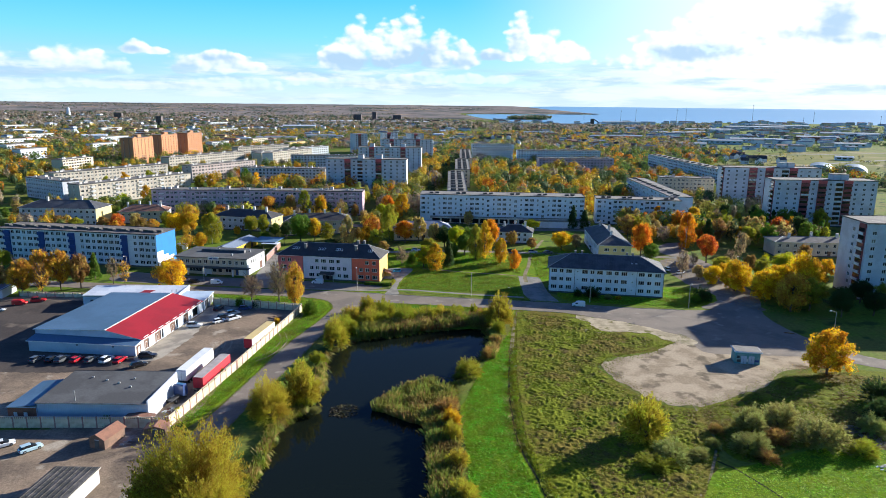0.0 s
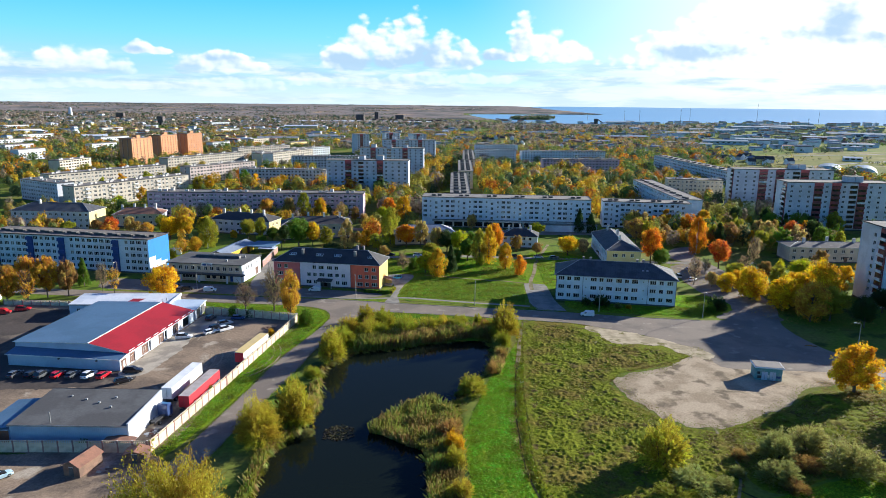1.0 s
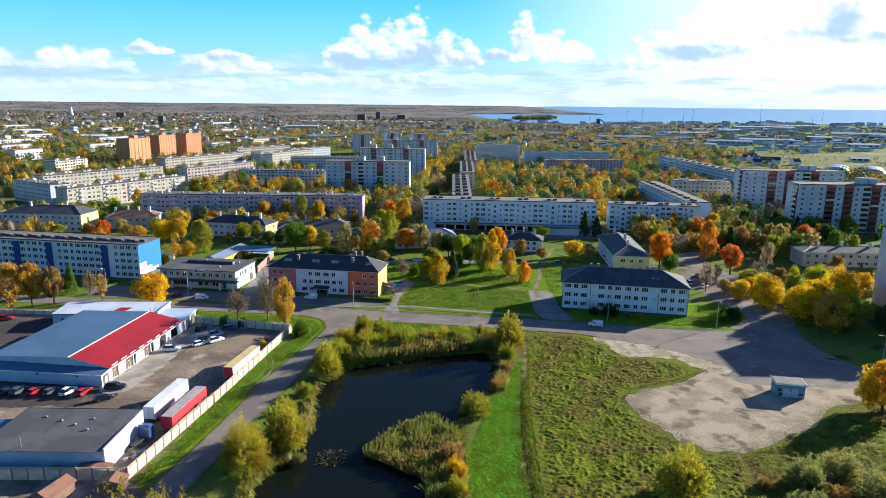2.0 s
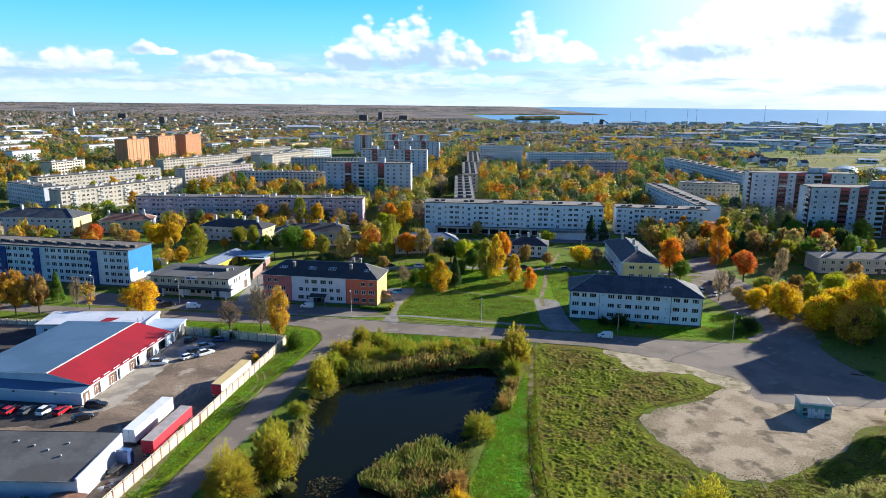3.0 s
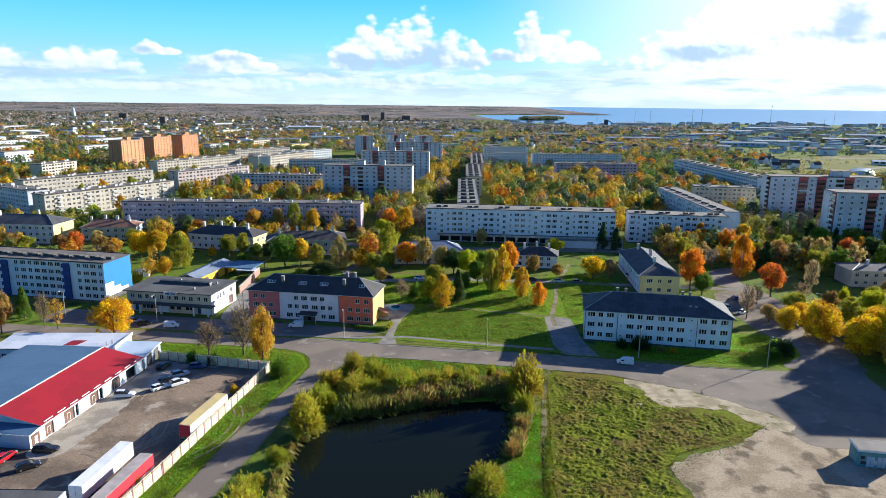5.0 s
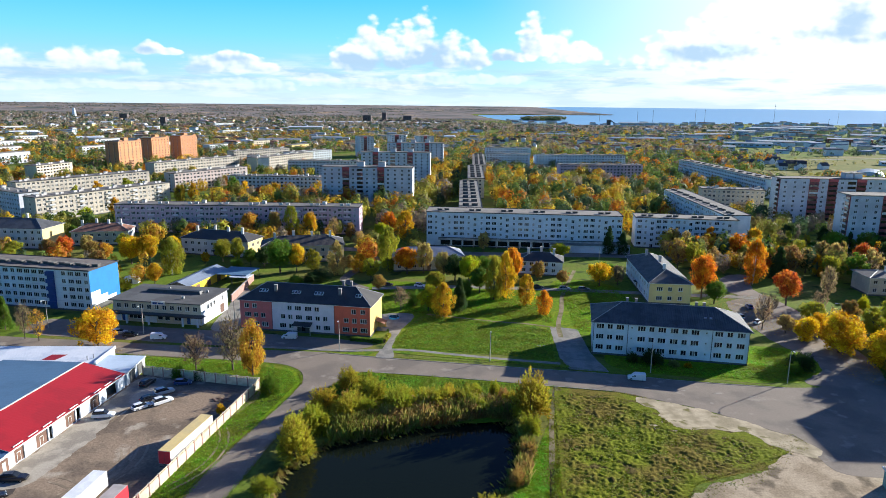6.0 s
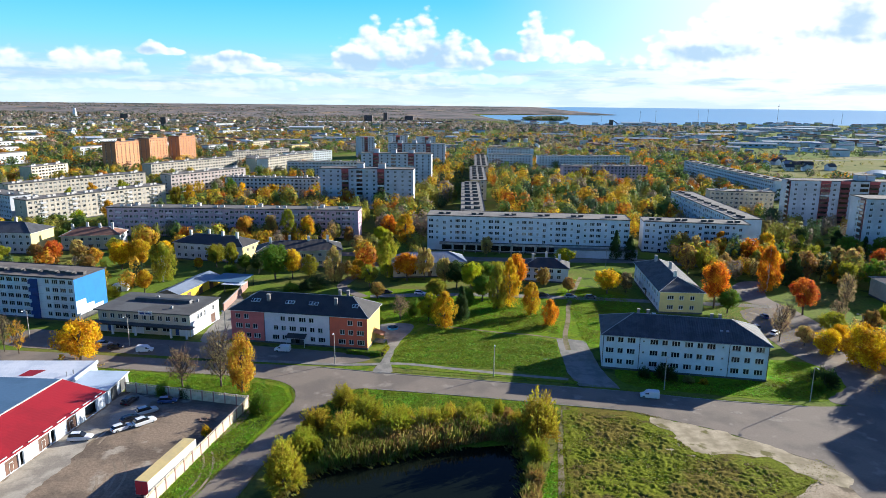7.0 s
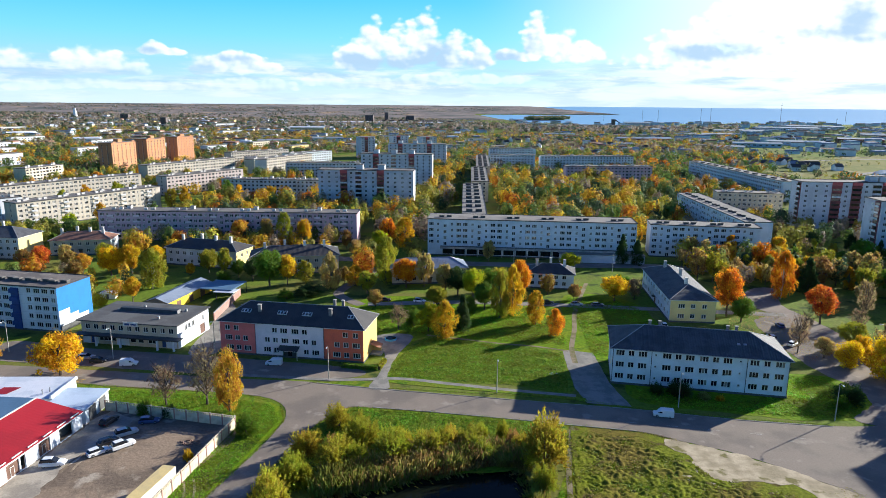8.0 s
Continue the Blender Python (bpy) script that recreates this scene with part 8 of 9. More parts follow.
for row in ((-203.0, 452.0, 12.0, 8.0, "full", "gold"), (-197.0, 446.0, 10.0, 7.0, "full", "olive"), (-212.0, 436.0, 9.0, 9.0, "full", "lime"), (-220.0, 428.0, 8.0, 8.0, "full", "green"), (-186.0, 508.0, 16.0, 10.0, "full", "willow"), (-178.0, 512.0, 14.0, 9.0, "full", "gold"),
            (-258.0, 508.0, 12.0, 9.0, "full", "olive"), (-250.0, 522.0, 14.0, 9.0, "full", "gold"), (-240.0, 545.0, 14.0, 10.0, "full", "olive"), (-222.0, 569.0, 12.0, 9.0, "full", "amber"), (-160.0, 540.0, 17.0, 10.0, "full", "green"), (-150.0, 536.0, 13.0, 9.0, "full", "yellow"), (-128.0, 535.0, 15.0, 8.0, "full", "gold")):
    tree(*row, detail="mid", where="by the housing blocks")

# groves between the housing blocks
POLYS = [np.array(p) for p in FOOT]


def clear_of_houses(x, y):
    px, py = np.array([x]), np.array([y])
    for p in POLYS:
        if p[:, 0].min() - 3 < x < p[:, 0].max() + 3 and p[:, 1].min() - 3 < y < p[:, 1].max() + 3 and inside(px, py, p)[0][0]:
            return False
    return True


AUTUMN = ["gold", "gold", "yellow", "orange", "olive", "olive", "green", "green", "brown", "lime", "willow", "dark", "dark"]
DULL = ["olive", "olive", "brown", "green", "willow", "gold", "dark", "pale", "bare", "green"]


GROVE = []
WOODHUE = {"gold": 0, "yellow": 0, "orange": 1, "red": 1, "olive": 2, "willow": 2, "green": 3, "brown": 5, "bare": 5, "lime": 7, "pale": 4, "dark": 6}


def grove(x0, x1, y0, y1, gap, hues, seed, lo=9, hi=15, where="in the grove", single=395):
    rng = random.Random(seed)
    y = y0
    while y < y1:
        x = x0 + rng.uniform(0, gap)
        while x < x1:
            px, py = x + rng.uniform(-0.4, 0.4) * gap, y + rng.uniform(-0.4, 0.4) * gap
            if clear_of_houses(px, py) and all((px - a) ** 2 + (py - b) ** 2 > (0.5 * gap) ** 2 for a, b, _ in SPOTS[-60:]):
                h = rng.uniform(lo, hi)
                hue = rng.choice(hues)
                form = rng.choice(("round", "round", "open", "tall"))
                if hue == "dark":
                    form = rng.choice(("cone", "round"))
                if hue == "bare":
                    form = "bare"
                w = h * rng.uniform(0.6, 0.88) * (0.7 if form in ("tall", "cone") else 1)
                if py < single:
                    tree(px, py, h, w, form, hue, "mid", where)
                else:
                    SPOTS.append((px, py, w))
                    GROVE.append((px, py, 0.0, h, w, WOODHUE[hue]))
            x += gap * rng.uniform(0.8, 1.25)
        y += gap * 0.86


grove(32, 134, 398, 668, 11.5, AUTUMN, 1, 8, 16)
grove(-44, -16, 412, 492, 9, AUTUMN, 2)
grove(-24, 2, 505, 780, 11, AUTUMN, 3)
grove(-170, -92, 424, 540, 13, AUTUMN + ["orange"], 4, 8, 14, "between the housing blocks")
grove(-90, -46, 425, 495, 11, AUTUMN + ["orange"], 5, 9, 16, "between the housing blocks")
grove(-330, -240, 300, 430, 14, DULL, 6, 7, 12, "between the housing blocks")
grove(-235, -185, 385, 425, 11, ["green", "olive", "lime", "willow"], 7, 7, 10, "between the housing blocks")
grove(-200, -120, 565, 690, 15, AUTUMN, 8, 8, 13, "between the housing blocks")
grove(-420, -300, 440, 700, 17, AUTUMN, 9, 8, 12, "between the housing blocks")
grove(140, 192, 310, 372, 10, DULL + ["dark", "dark"], 10, 8, 14, "before the tall blocks")
grove(155, 192, 378, 495, 11, DULL + ["dark", "gold"], 11, 8, 14, "before the tall blocks")
grove(196, 300, 300, 376, 13, DULL + ["dark"], 12, 8, 13, "before the tall blocks")
grove(196, 270, 405, 450, 13, DULL, 13, 8, 13, "before the tall blocks")
grove(95, 145, 340, 372, 9, ["orange", "gold", "brown", "olive", "pale"], 14, 8, 13, "before the white end block")
grove(140, 225, 515, 660, 14, AUTUMN, 15, 8, 13, "beyond the grove")
grove(-285, -200, 590, 640, 15, AUTUMN, 16, 8, 12, "between the housing blocks")
grove(-255, -232, 452, 520, 11, DULL, 17, 8, 11, "between the housing blocks")
# fill between the blocks and the old houses
grove(-270, -190, 300, 352, 12, AUTUMN, 21, 7, 11, single=0)
grove(-150, -60, 376, 400, 9, AUTUMN + ["orange"], 22, 7, 12, single=0)
grove(-185, -120, 300, 336, 12, AUTUMN + ["brown"], 23, 6, 10, single=0)
grove(-46, -14, 345, 372, 10, AUTUMN, 24, 7, 11, single=0)
grove(-232, -182, 385, 422, 9, ["green", "lime", "olive", "willow"], 25, 7, 10, single=0)
grove(-330, -240, 560, 700, 12, AUTUMN, 26, 7, 12, single=0)
grove(100, 160, 332, 372, 9, AUTUMN + ["orange", "brown"], 27, 8, 13, single=0)
grove(200, 330, 250, 300, 12, DULL, 28, 7, 11, single=0)
grove(-440, -330, 330, 450, 13, DULL + ["gold"], 29, 7, 12, single=0)
GROVE_TREES = np.array(GROVE)
for src in list(PROTO.values()):
    if src.name not in USED:
        for o in (*src.children, src):
            bpy.data.objects.remove(o)


# ---- reeds, tufts, far woods: stuff that nobody could count ----
def scatter_in(poly, n, seed):
    r = np.random.RandomState(seed)
    poly = np.array(poly)
    lo, hi = poly.min(0), poly.max(0)
    out = np.empty((0, 2))
    while len(out) < n:
        p = r.uniform(lo, hi, (n * 2, 2))
        out = np.vstack([out, p[inside(p[:, 0], p[:, 1], poly)[0]]])
    return out[:n]


def along(line, width, n, seed):
    """Points strewn along a line, thinning out sideways."""
    r = np.random.RandomState(seed)
    a, b = np.array(line[:-1], float), np.array(line[1:], float)
    d = np.hypot(*(b - a).T)
    k = r.choice(len(a), n, p=d / d.sum())
    side = np.stack([-(b - a)[:, 1], (b - a)[:, 0]], -1) / d[:, None]
    return a[k] + (b - a)[k] * r.uniform(0, 1, (n, 1)) + side[k] * r.normal(0, width, (n, 1))


def blades(name, poly, n, height, width, lean, mats, label, seed, z=0.0, category="plants", patchy=0.0, pts=None):
    p = scatter_in(poly, n, seed) if pts is None else pts
    r = np.random.RandomState(seed + 1)
    if patchy:
        keep = np.array([noise.noise((x * 0.12, y * 0.12, seed)) + 0.35 * noise.noise((x * 0.5, y * 0.5, seed)) > -patchy for x, y in p])
        p = p[keep]
    n = len(p)
    h = height * r.uniform(0.55, 1.2, n) * np.array([1 + 0.4 * noise.noise((x * 0.3, y * 0.3, 5)) for x, y in p])
    a = r.uniform(0, 6.283, n)
    v = np.stack([r.normal(0, lean, n) * h, r.normal(0, lean, n) * h, h], -1) / 2
    u = np.stack([np.cos(a), np.sin(a), np.zeros(n)], -1) * (width * r.uniform(0.6, 1.4, n) / 2)[:, None]
    c = np.stack([p[:, 0], p[:, 1], np.full(n, z)], -1) + v
    spot = np.array([noise.noise((x * 0.06, y * 0.06, seed)) + 0.6 * noise.noise((x * 0.2, y * 0.2, seed)) for x, y in p])
    pick = np.clip(((spot * 0.9 + 0.5 + r.uniform(-0.3, 0.3, n)) * len(mats)).astype(int), 0, len(mats) - 1)
    me = quads_mesh(name, c, u, v, mats, pick)
    return tagged(new(name, me), label, category, kind="stuff")


blades("reeds", [(-25, 187.5), (-18, 189.2), (-12, 191.4), (-5, 195.4), (2, 197.4), (8, 199.8), (14, 199), (16, 203), (6, 206), (-4, 204), (-14, 199), (-24, 193)], 13000, 2.8, 0.16, 0.3, [M["reed"], M["reedgreen"], M["reed"], M["reedgreen"]], "dense tan and green reeds along the pond", 21, -0.3)
blades("reeds", [(-6, 194.4), (2, 196.6), (8, 198.8), (14, 198), (14.5, 201), (6, 202), (-6, 198)], 4500, 1.9, 0.17, 0.35, [M["rustreed"], M["reed"], M["tuftdry"]], "rusty dry reeds at the water's edge", 22, -0.4)
blades("reeds", [(-15.8, 140.8), (-13.2, 147.5), (-8, 153.5), (-2.2, 158), (3, 150), (4, 130), (4.5, 106), (4.5, 92), (-1, 95), (-2, 112), (-2.5, 122), (-3.3, 133), (-7.4, 135.3), (-12.6, 139.5)], 13000, 1.7, 0.16, 0.36, [M["reed"], M["reedgreen"], M["reedgreen"], M["tuftbrown"]], "reed spit growing out into the pond", 23, -0.4)
blades("reeds", [(12, 172), (15, 172), (17.4, 184), (17.4, 194), (15.2, 194), (14.6, 182)], 2000, 2.0, 0.16, 0.25, [M["reed"], M["tuftdry"], M["reedgreen"]], "dry reeds on the pond bank", 24, -0.2)
blades("reeds", [(-36.5, 108), (-34.8, 108), (-34, 118), (-35, 131), (-31.5, 139), (-28.6, 152), (-31, 166), (-32.5, 166), (-31, 152), (-34, 140), (-37, 131), (-36, 118)], 3600, 1.4, 0.16, 0.3, [M["reed"], M["reedgreen"], M["tuft"]], "low reeds on the pond bank", 25, -0.3)
BANK = POND[::6] + POND[:1]
blades("bank_grass", None, 0, 0.85, 0.18, 0.45, [M["reedgreen"], M["reed"], M["tuft"], M["reedgreen"], M["tuftdry"]], "tall grass and sedge hanging over the pond edge", 27, -0.55, pts=along(BANK, 0.8, 15000, 28))
blades("trail_grass", None, 0, 0.2, 0.16, 0.9, [M["tuft"], M["tuftdry"]], "grass growing into the trodden trail", 29, 0.03, "grass", pts=along([(26.5, 216), (23, 199), (21.5, 188), (20, 178), (18.5, 168), (16.7, 149), (16.2, 132), (16.7, 122)], 0.75, 3000, 30))
blades("rut_grass", None, 0, 0.35, 0.2, 0.8, [M["tuftlime"], M["tuft"]], "taller grass beside the dark rut", 19, 0.0, "grass", pts=along([(21.4, 180), (19.6, 168), (17.8, 149), (17.3, 132), (17.9, 122), (20, 110), (21.2, 96)], 0.4, 3000, 18))
blades("water_weed", [(-25.5, 138.5), (-22, 137), (-18.5, 139), (-19, 143), (-22, 144.5), (-25, 142.5)], 420, 0.16, 0.35, 1.5, [M["weed"]], "sunken brown weed in the pond", 26, -0.56)
MEADOW = [(25.5, 214), (39, 211.6), (46.5, 204), (50, 196), (62, 191), (70, 186), (60, 180), (47, 174), (42, 167), (46, 152), (53, 143), (60, 141), (58, 128), (52, 115), (47, 105), (46, 95), (21, 95), (18.5, 110), (18, 130), (20, 165)]
blades("meadow_grass", MEADOW, 42000, 0.16, 0.26, 1.7, [M["tuftlime"], M["tuft"], M["tuft"], M["tuftdry"], M["tuftbrown"]], "uneven tufts of olive and dry meadow grass", 31, 0.0, "grass", 0.45)
blades("meadow_grass", [(60, 142), (72, 148), (82, 154), (91, 162), (106, 165), (135, 150), (135, 115), (112, 112), (86, 127), (73, 124), (61, 119), (58, 128)], 28000, 0.17, 0.26, 1.7, [M["tuft"], M["tuftbrown"], M["tuftdry"], M["tuft"]], "rough tufts of dark meadow grass", 32, 0.0, "grass", 0.45)
blades("lawn_grass", [(21, 193), (12.5, 170), (7.5, 152), (5, 140), (5.5, 115), (5.5, 95), (18, 95), (18, 108), (16, 122), (15.4, 132), (16.2, 150), (18.4, 170)], 26000, 0.15, 0.2, 1.6, [leaf_material("fresh_grass", (0.2, 0.38, 0.014), 0.42)], "fresh green grass tufts beside the pond", 33, 0.0, "grass")
blades("lawn_grass", [(-16.4, 241.2), (14, 237.4), (28.6, 233.6), (30, 246), (31, 258.4), (22, 264), (6, 267.4), (-8.2, 270.4), (-13, 260), (-15.6, 252)], 16000, 0.2, 0.24, 1.6, [leaf_material("plot_grass", (0.2, 0.28, 0.018), 0.42)], "rough green grass tufts on the plot", 34, 0.0, "grass")
blades("lawn_grass", [(49, 108), (54, 115), (61, 117.5), (73, 122.5), (85, 127), (98, 118), (106, 96), (47, 92)], 16000, 0.12, 0.2, 1.8, [leaf_material("slope_grass", (0.34, 0.5, 0.02), 0.42)], "fresh green grass tufts on the slope", 35, 0.0, "grass")

for k, (poly, num) in enumerate((([(82, 234), (84.5, 222), (91, 222.5), (99, 231), (100, 240), (92, 246), (83, 245)], 2600), ([(45, 229), (62, 224.6), (83, 221.6), (85.5, 234), (66, 230), (46, 236)], 3000), ([(-29, 274), (-8, 273), (22, 267), (33, 265), (35.5, 299), (20, 302), (-28, 302)], 16000), ([(39, 258), (59, 255), (65, 299), (56, 316), (41, 314), (40, 280)], 9000))):
    blades("lawn_grass", poly, num, 0.18, 0.24, 1.6, [leaf_material("yard_grass", (0.22, 0.4, 0.016), 0.42), M["tuft"]], "uneven green tufts of the lawn", 60 + k, 0.02, "grass", 0.5)
strip = leaf_material("strip_grass", (0.2, 0.31, 0.018), 0.42)
blades("lawn_grass", [(-54.6, 132), (-50.8, 146), (-48.4, 160), (-46.2, 178), (-40.4, 202), (-38, 216), (-41.5, 223.6), (-52, 227), (-80, 230.5), (-90, 228), (-78, 221), (-46.5, 213.8), (-50.6, 190), (-53, 163.5), (-57.6, 132)], 22000, 0.2, 0.15, 0.9, [strip], "green grass tufts between the wall and the lane", 36, 0.0, "grass")
blades("lawn_grass", [(-31, 208), (-28, 216), (-23, 222.4), (-18, 222.5), (-5, 220.8), (12.8, 218), (24, 215.6), (20, 206), (8, 203), (-12, 205), (-30, 205)], 12000, 0.2, 0.2, 1.4, [strip, strip, M["tuftlime"]], "rough grass tufts between the street and the pond", 37, 0.0, "grass")
LANE_W = [(-56, 110), (-52.5, 130), (-50, 145), (-47.6, 160), (-45.5, 176), (-43, 188), (-39.5, 202), (-37, 216), (-40, 224.5), (-50, 229), (-80, 232), (-110, 235.5)]
LANE_E = [(-50, 110), (-46, 128), (-43.5, 146), (-40.6, 160), (-38, 174), (-36.5, 186), (-33.4, 200), (-31.6, 209), (-28.6, 216.3), (-24, 223), (-18.2, 223.1), (-5, 221.4), (12.8, 218.7), (25, 216.5), (40.4, 214), (47.7, 210.4)]
SAND_EDGE = [(75, 193), (70, 188), (60, 178), (49, 173.3), (43, 166.8), (48, 152.6), (52, 146), (58, 143.5), (64, 145), (72, 149.7), (81, 155), (89.7, 164), (96, 167), (106, 169)]
STREET_N = [(84, 218.6), (62, 221.4), (43, 225.6), (30, 229), (11, 231.6), (-15, 234)]
for k, (line, wid, num, mats) in enumerate(((LANE_W, 0.22, 4200, [strip, M["tuft"]]), (LANE_E, 0.3, 5200, [strip, M["tuft"], M["tuftdry"]]), (SAND_EDGE, 1.3, 4500, [M["tuft"], M["tuftdry"]]), (STREET_N, 0.2, 2200, [strip]))):
    blades("edge_grass", None, num, 0.08, 0.13, 1.4, mats, "ragged grass growing over the edge", 40 + k, 0.03, "grass", pts=along(line, wid, num, 70 + k))

for k, (poly, num) in enumerate((([(98, 256), (108, 258), (112, 300), (96, 304), (88, 286)], 5000), ([(104, 226), (120, 206), (140, 214), (146, 244), (116, 256)], 6000), ([(-8, 266), (8, 272), (30, 280), (28, 300), (-6, 290)], 3500), ([(94, 157), (108, 157), (109, 169), (95, 170)], 1200), ([(-108, 234.5), (-94, 232), (-92, 236), (-107, 238)], 700))):
    blades("leaf_litter", poly, num, 0.05, 0.22, 2.5, [M["litter"], M["tuftdry"]], "fallen yellow and brown leaves on the ground", 80 + k, 0.045, "leaves", 0.5)


def mounds(poly, cell, high, wide, mat, label, seed, drop=0.03):
    """Tussocky ground: low mounds that rise through the level sheet and sink towards its edge."""
    q = np.array(poly, float)
    xs, ys = np.arange(q[:, 0].min(), q[:, 0].max(), cell), np.arange(q[:, 1].min(), q[:, 1].max(), cell)
    gx, gy = np.meshgrid(xs, ys)
    hit, d = inside(gx, gy, q)
    flat = np.array([noise.noise((x / wide, y / wide, seed)) + 0.7 * noise.noise((x / wide * 2.3, y / wide * 2.3, seed + 3)) + 0.8 * noise.noise((x / wide / 4, y / wide / 4, seed + 6)) for x, y in zip(gx.ravel(), gy.ravel())]).reshape(gx.shape)
    z = high * flat * np.clip(np.where(hit, d, 0) / 2.5, 0, 1) - drop
    idx = np.arange(gx.size).reshape(gx.shape)
    quads = np.stack([idx[:-1, :-1], idx[:-1, 1:], idx[1:, 1:], idx[1:, :-1]], -1)
    keep = hit[:-1, :-1] & hit[1:, 1:] & hit[:-1, 1:] & hit[1:, :-1]
    me = bpy.data.meshes.new("grass_mounds")
    me.from_pydata(np.stack([gx, gy, z], -1).reshape(-1, 3).tolist(), [], quads[keep].tolist())
    me.polygons.foreach_set("use_smooth", [True] * len(me.polygons))
    me.materials.append(mat)
    tagged(new("grass_mounds", me), label, "grass", kind="stuff")


mounds(MEADOW, 0.32, 0.34, 0.85, M["meadow"], "uneven tussocks of olive and brown meadow grass", 3, -0.12)
mounds([(60, 142), (72, 148), (82, 154), (91, 162), (106, 165), (135, 150), (135, 115), (112, 112), (86, 127), (73, 124), (61, 119), (58, 128)], 0.6, 0.5, 2.0, M["meadow"], "tussocks of dark meadow grass among the bushes", 5)
mounds([(21, 193), (12.5, 170), (7.5, 152), (5, 140), (5.5, 115), (5.5, 95), (18, 95), (18, 108), (15.6, 122), (15.2, 132), (16, 150), (18, 170)], 0.34, 0.26, 0.8, M["lawn"], "tufted green grass strip beside the pond", 8)
mounds([(-16.4, 241.2), (14, 237.4), (28.6, 233.6), (30, 246), (31, 258.4), (22, 264), (6, 267.4), (-8.2, 270.4), (-13, 260), (-15.6, 252)], 0.4, 0.32, 1.0, M["verge"], "tufted rough grass of the plot", 9)
mounds([(-29, 274), (-8, 273.5), (22, 267), (33, 265), (35, 299), (20, 302), (-28, 300)], 0.6, 0.26, 1.4, M["lawn"], "tufted sunlit lawn under the trees", 10, 0.0)


def woods(name, spots, quads, size, label, seed):
    """Far trees: clumps of leaves round each spot (x, y, z, height, width, hue)."""
    r = np.random.RandomState(seed)
    n = len(spots)
    k = np.repeat(np.arange(n), quads)
    d = r.normal(size=(n * quads, 3))
    d /= np.linalg.norm(d, axis=1, keepdims=True)
    rad = r.uniform(0.78, 1.0, (n * quads, 1))
    s = spots[k]
    lump = 1 + 0.38 * np.sin(d[:, :1] * 5 + k[:, None]) * np.cos(d[:, 1:2] * 4 + k[:, None] * 0.7)
    off = d * rad * lump * np.stack([s[:, 4] / 2, s[:, 4] / 2, s[:, 3] * 0.42], -1)
    c = s[:, :3] + off
    c[:, 2] += s[:, 3] * 0.52
    a = r.normal(size=(len(k), 3))
    a /= np.linalg.norm(a, axis=1, keepdims=True)
    a = np.cross(d + a * 0.4, r.normal(size=(len(k), 3)))
    a /= np.linalg.norm(a, axis=1, keepdims=True) + 1e-9
    b = np.cross(d, a)
    sz = (size * s[:, 4:5] / 10) * r.uniform(0.6, 1.4, (len(k), 1))
    return tagged(new(name, leaves_mesh(name, c, a * sz, b * sz, [M["wood%d" % i] for i in range(len(WOODS))], s[:, 5])), label, "trees", kind="stuff")


def far_spots(n, x0, x1, y0, y1, seed, hues, dens=0.0, lo=8, hi=14, keep=None):
    r = np.random.RandomState(seed)
    p = r.uniform((x0, y0), (x1, y1), (n, 2))
    view = np.abs(p[:, 0]) < 0.80 * (p[:, 1] + 60)
    p = p[view]
    g = np.array([noise.noise((x * 0.004, y * 0.004, seed)) + 0.6 * noise.noise((x * 0.015, y * 0.015, seed)) for x, y in p])
    p = p[g > dens]
    ok = ~inside(p[:, 0], p[:, 1], SEA)[0]
    for q in POLYS:
        ok &= ~inside(p[:, 0], p[:, 1], q)[0]
    if keep is not None:
        ok &= keep(p)
    p = p[ok]
    # lower growth along the shore
    h = r.uniform(lo, hi, len(p)) * np.clip(inside(p[:, 0], p[:, 1], SEA)[1] / 450, 0.3, 1)
    z = far_rise(np.hypot(p[:, 0], p[:, 1] - 40))
    # neighbours share a hue
    w = np.array([(noise.noise((x * 0.02, y * 0.02, seed + 5)) + 1) * 3.5 for x, y in p]) + r.uniform(-1.6, 1.6, len(p))
    hue = np.array(hues)[np.clip((w / 7 * len(hues)).astype(int), 0, len(hues) - 1)]
    return np.stack([p[:, 0], p[:, 1], z, h, h * r.uniform(0.75, 1.1, len(p)), hue], -1)


FIELD = [(330, 760), (360, 850), (480, 990), (680, 1060), (760, 1000), (620, 840), (500, 740), (400, 700)]
no_field = lambda p: ~inside(p[:, 0], p[:, 1], FIELD)[0]
left = lambda p: (p[:, 0] < p[:, 1] * 0.42 - 40)
right = lambda p: (p[:, 0] >= p[:, 1] * 0.36 - 40) & no_field(p)
field_scrub = far_spots(900, 330, 780, 700, 1060, 47, [6, 2, 10, 4], -0.1, 2.5, 5.5, lambda p: inside(p[:, 0], p[:, 1], FIELD)[0])
woods("field_scrub", field_scrub, 30, 1.0, "low scrub scattered over the open field", 58)
woods("grove_trees", GROVE_TREES, 760, 0.48, "autumn trees standing between the housing blocks", 50)
woods("town_trees", far_spots(4200, -900, 420, 560, 1000, 41, [4, 10, 1, 2, 3, 6, 11, 0, 3], -0.15, 7, 12, lambda p: no_field(p) & ((np.abs(p[:, 0] - 80) > 75) | (p[:, 1] > 690))), 90, 0.75, "autumn trees among the far housing blocks", 51)
woods("town_trees", far_spots(8500, -1500, 900, 1000, 1700, 42, [10, 5, 0, 11, 3, 5, 4, 6, 1, 10], -0.3, 7, 12, left), 40, 1.1, "autumn trees over the middle of the town", 52)
woods("far_woods", far_spots(11000, -2200, 1500, 1700, 2700, 43, [5, 11, 9, 10, 5, 8, 6, 11], -0.3, 8, 15, left), 26, 1.7, "brown autumn woods at the edge of the town", 53)
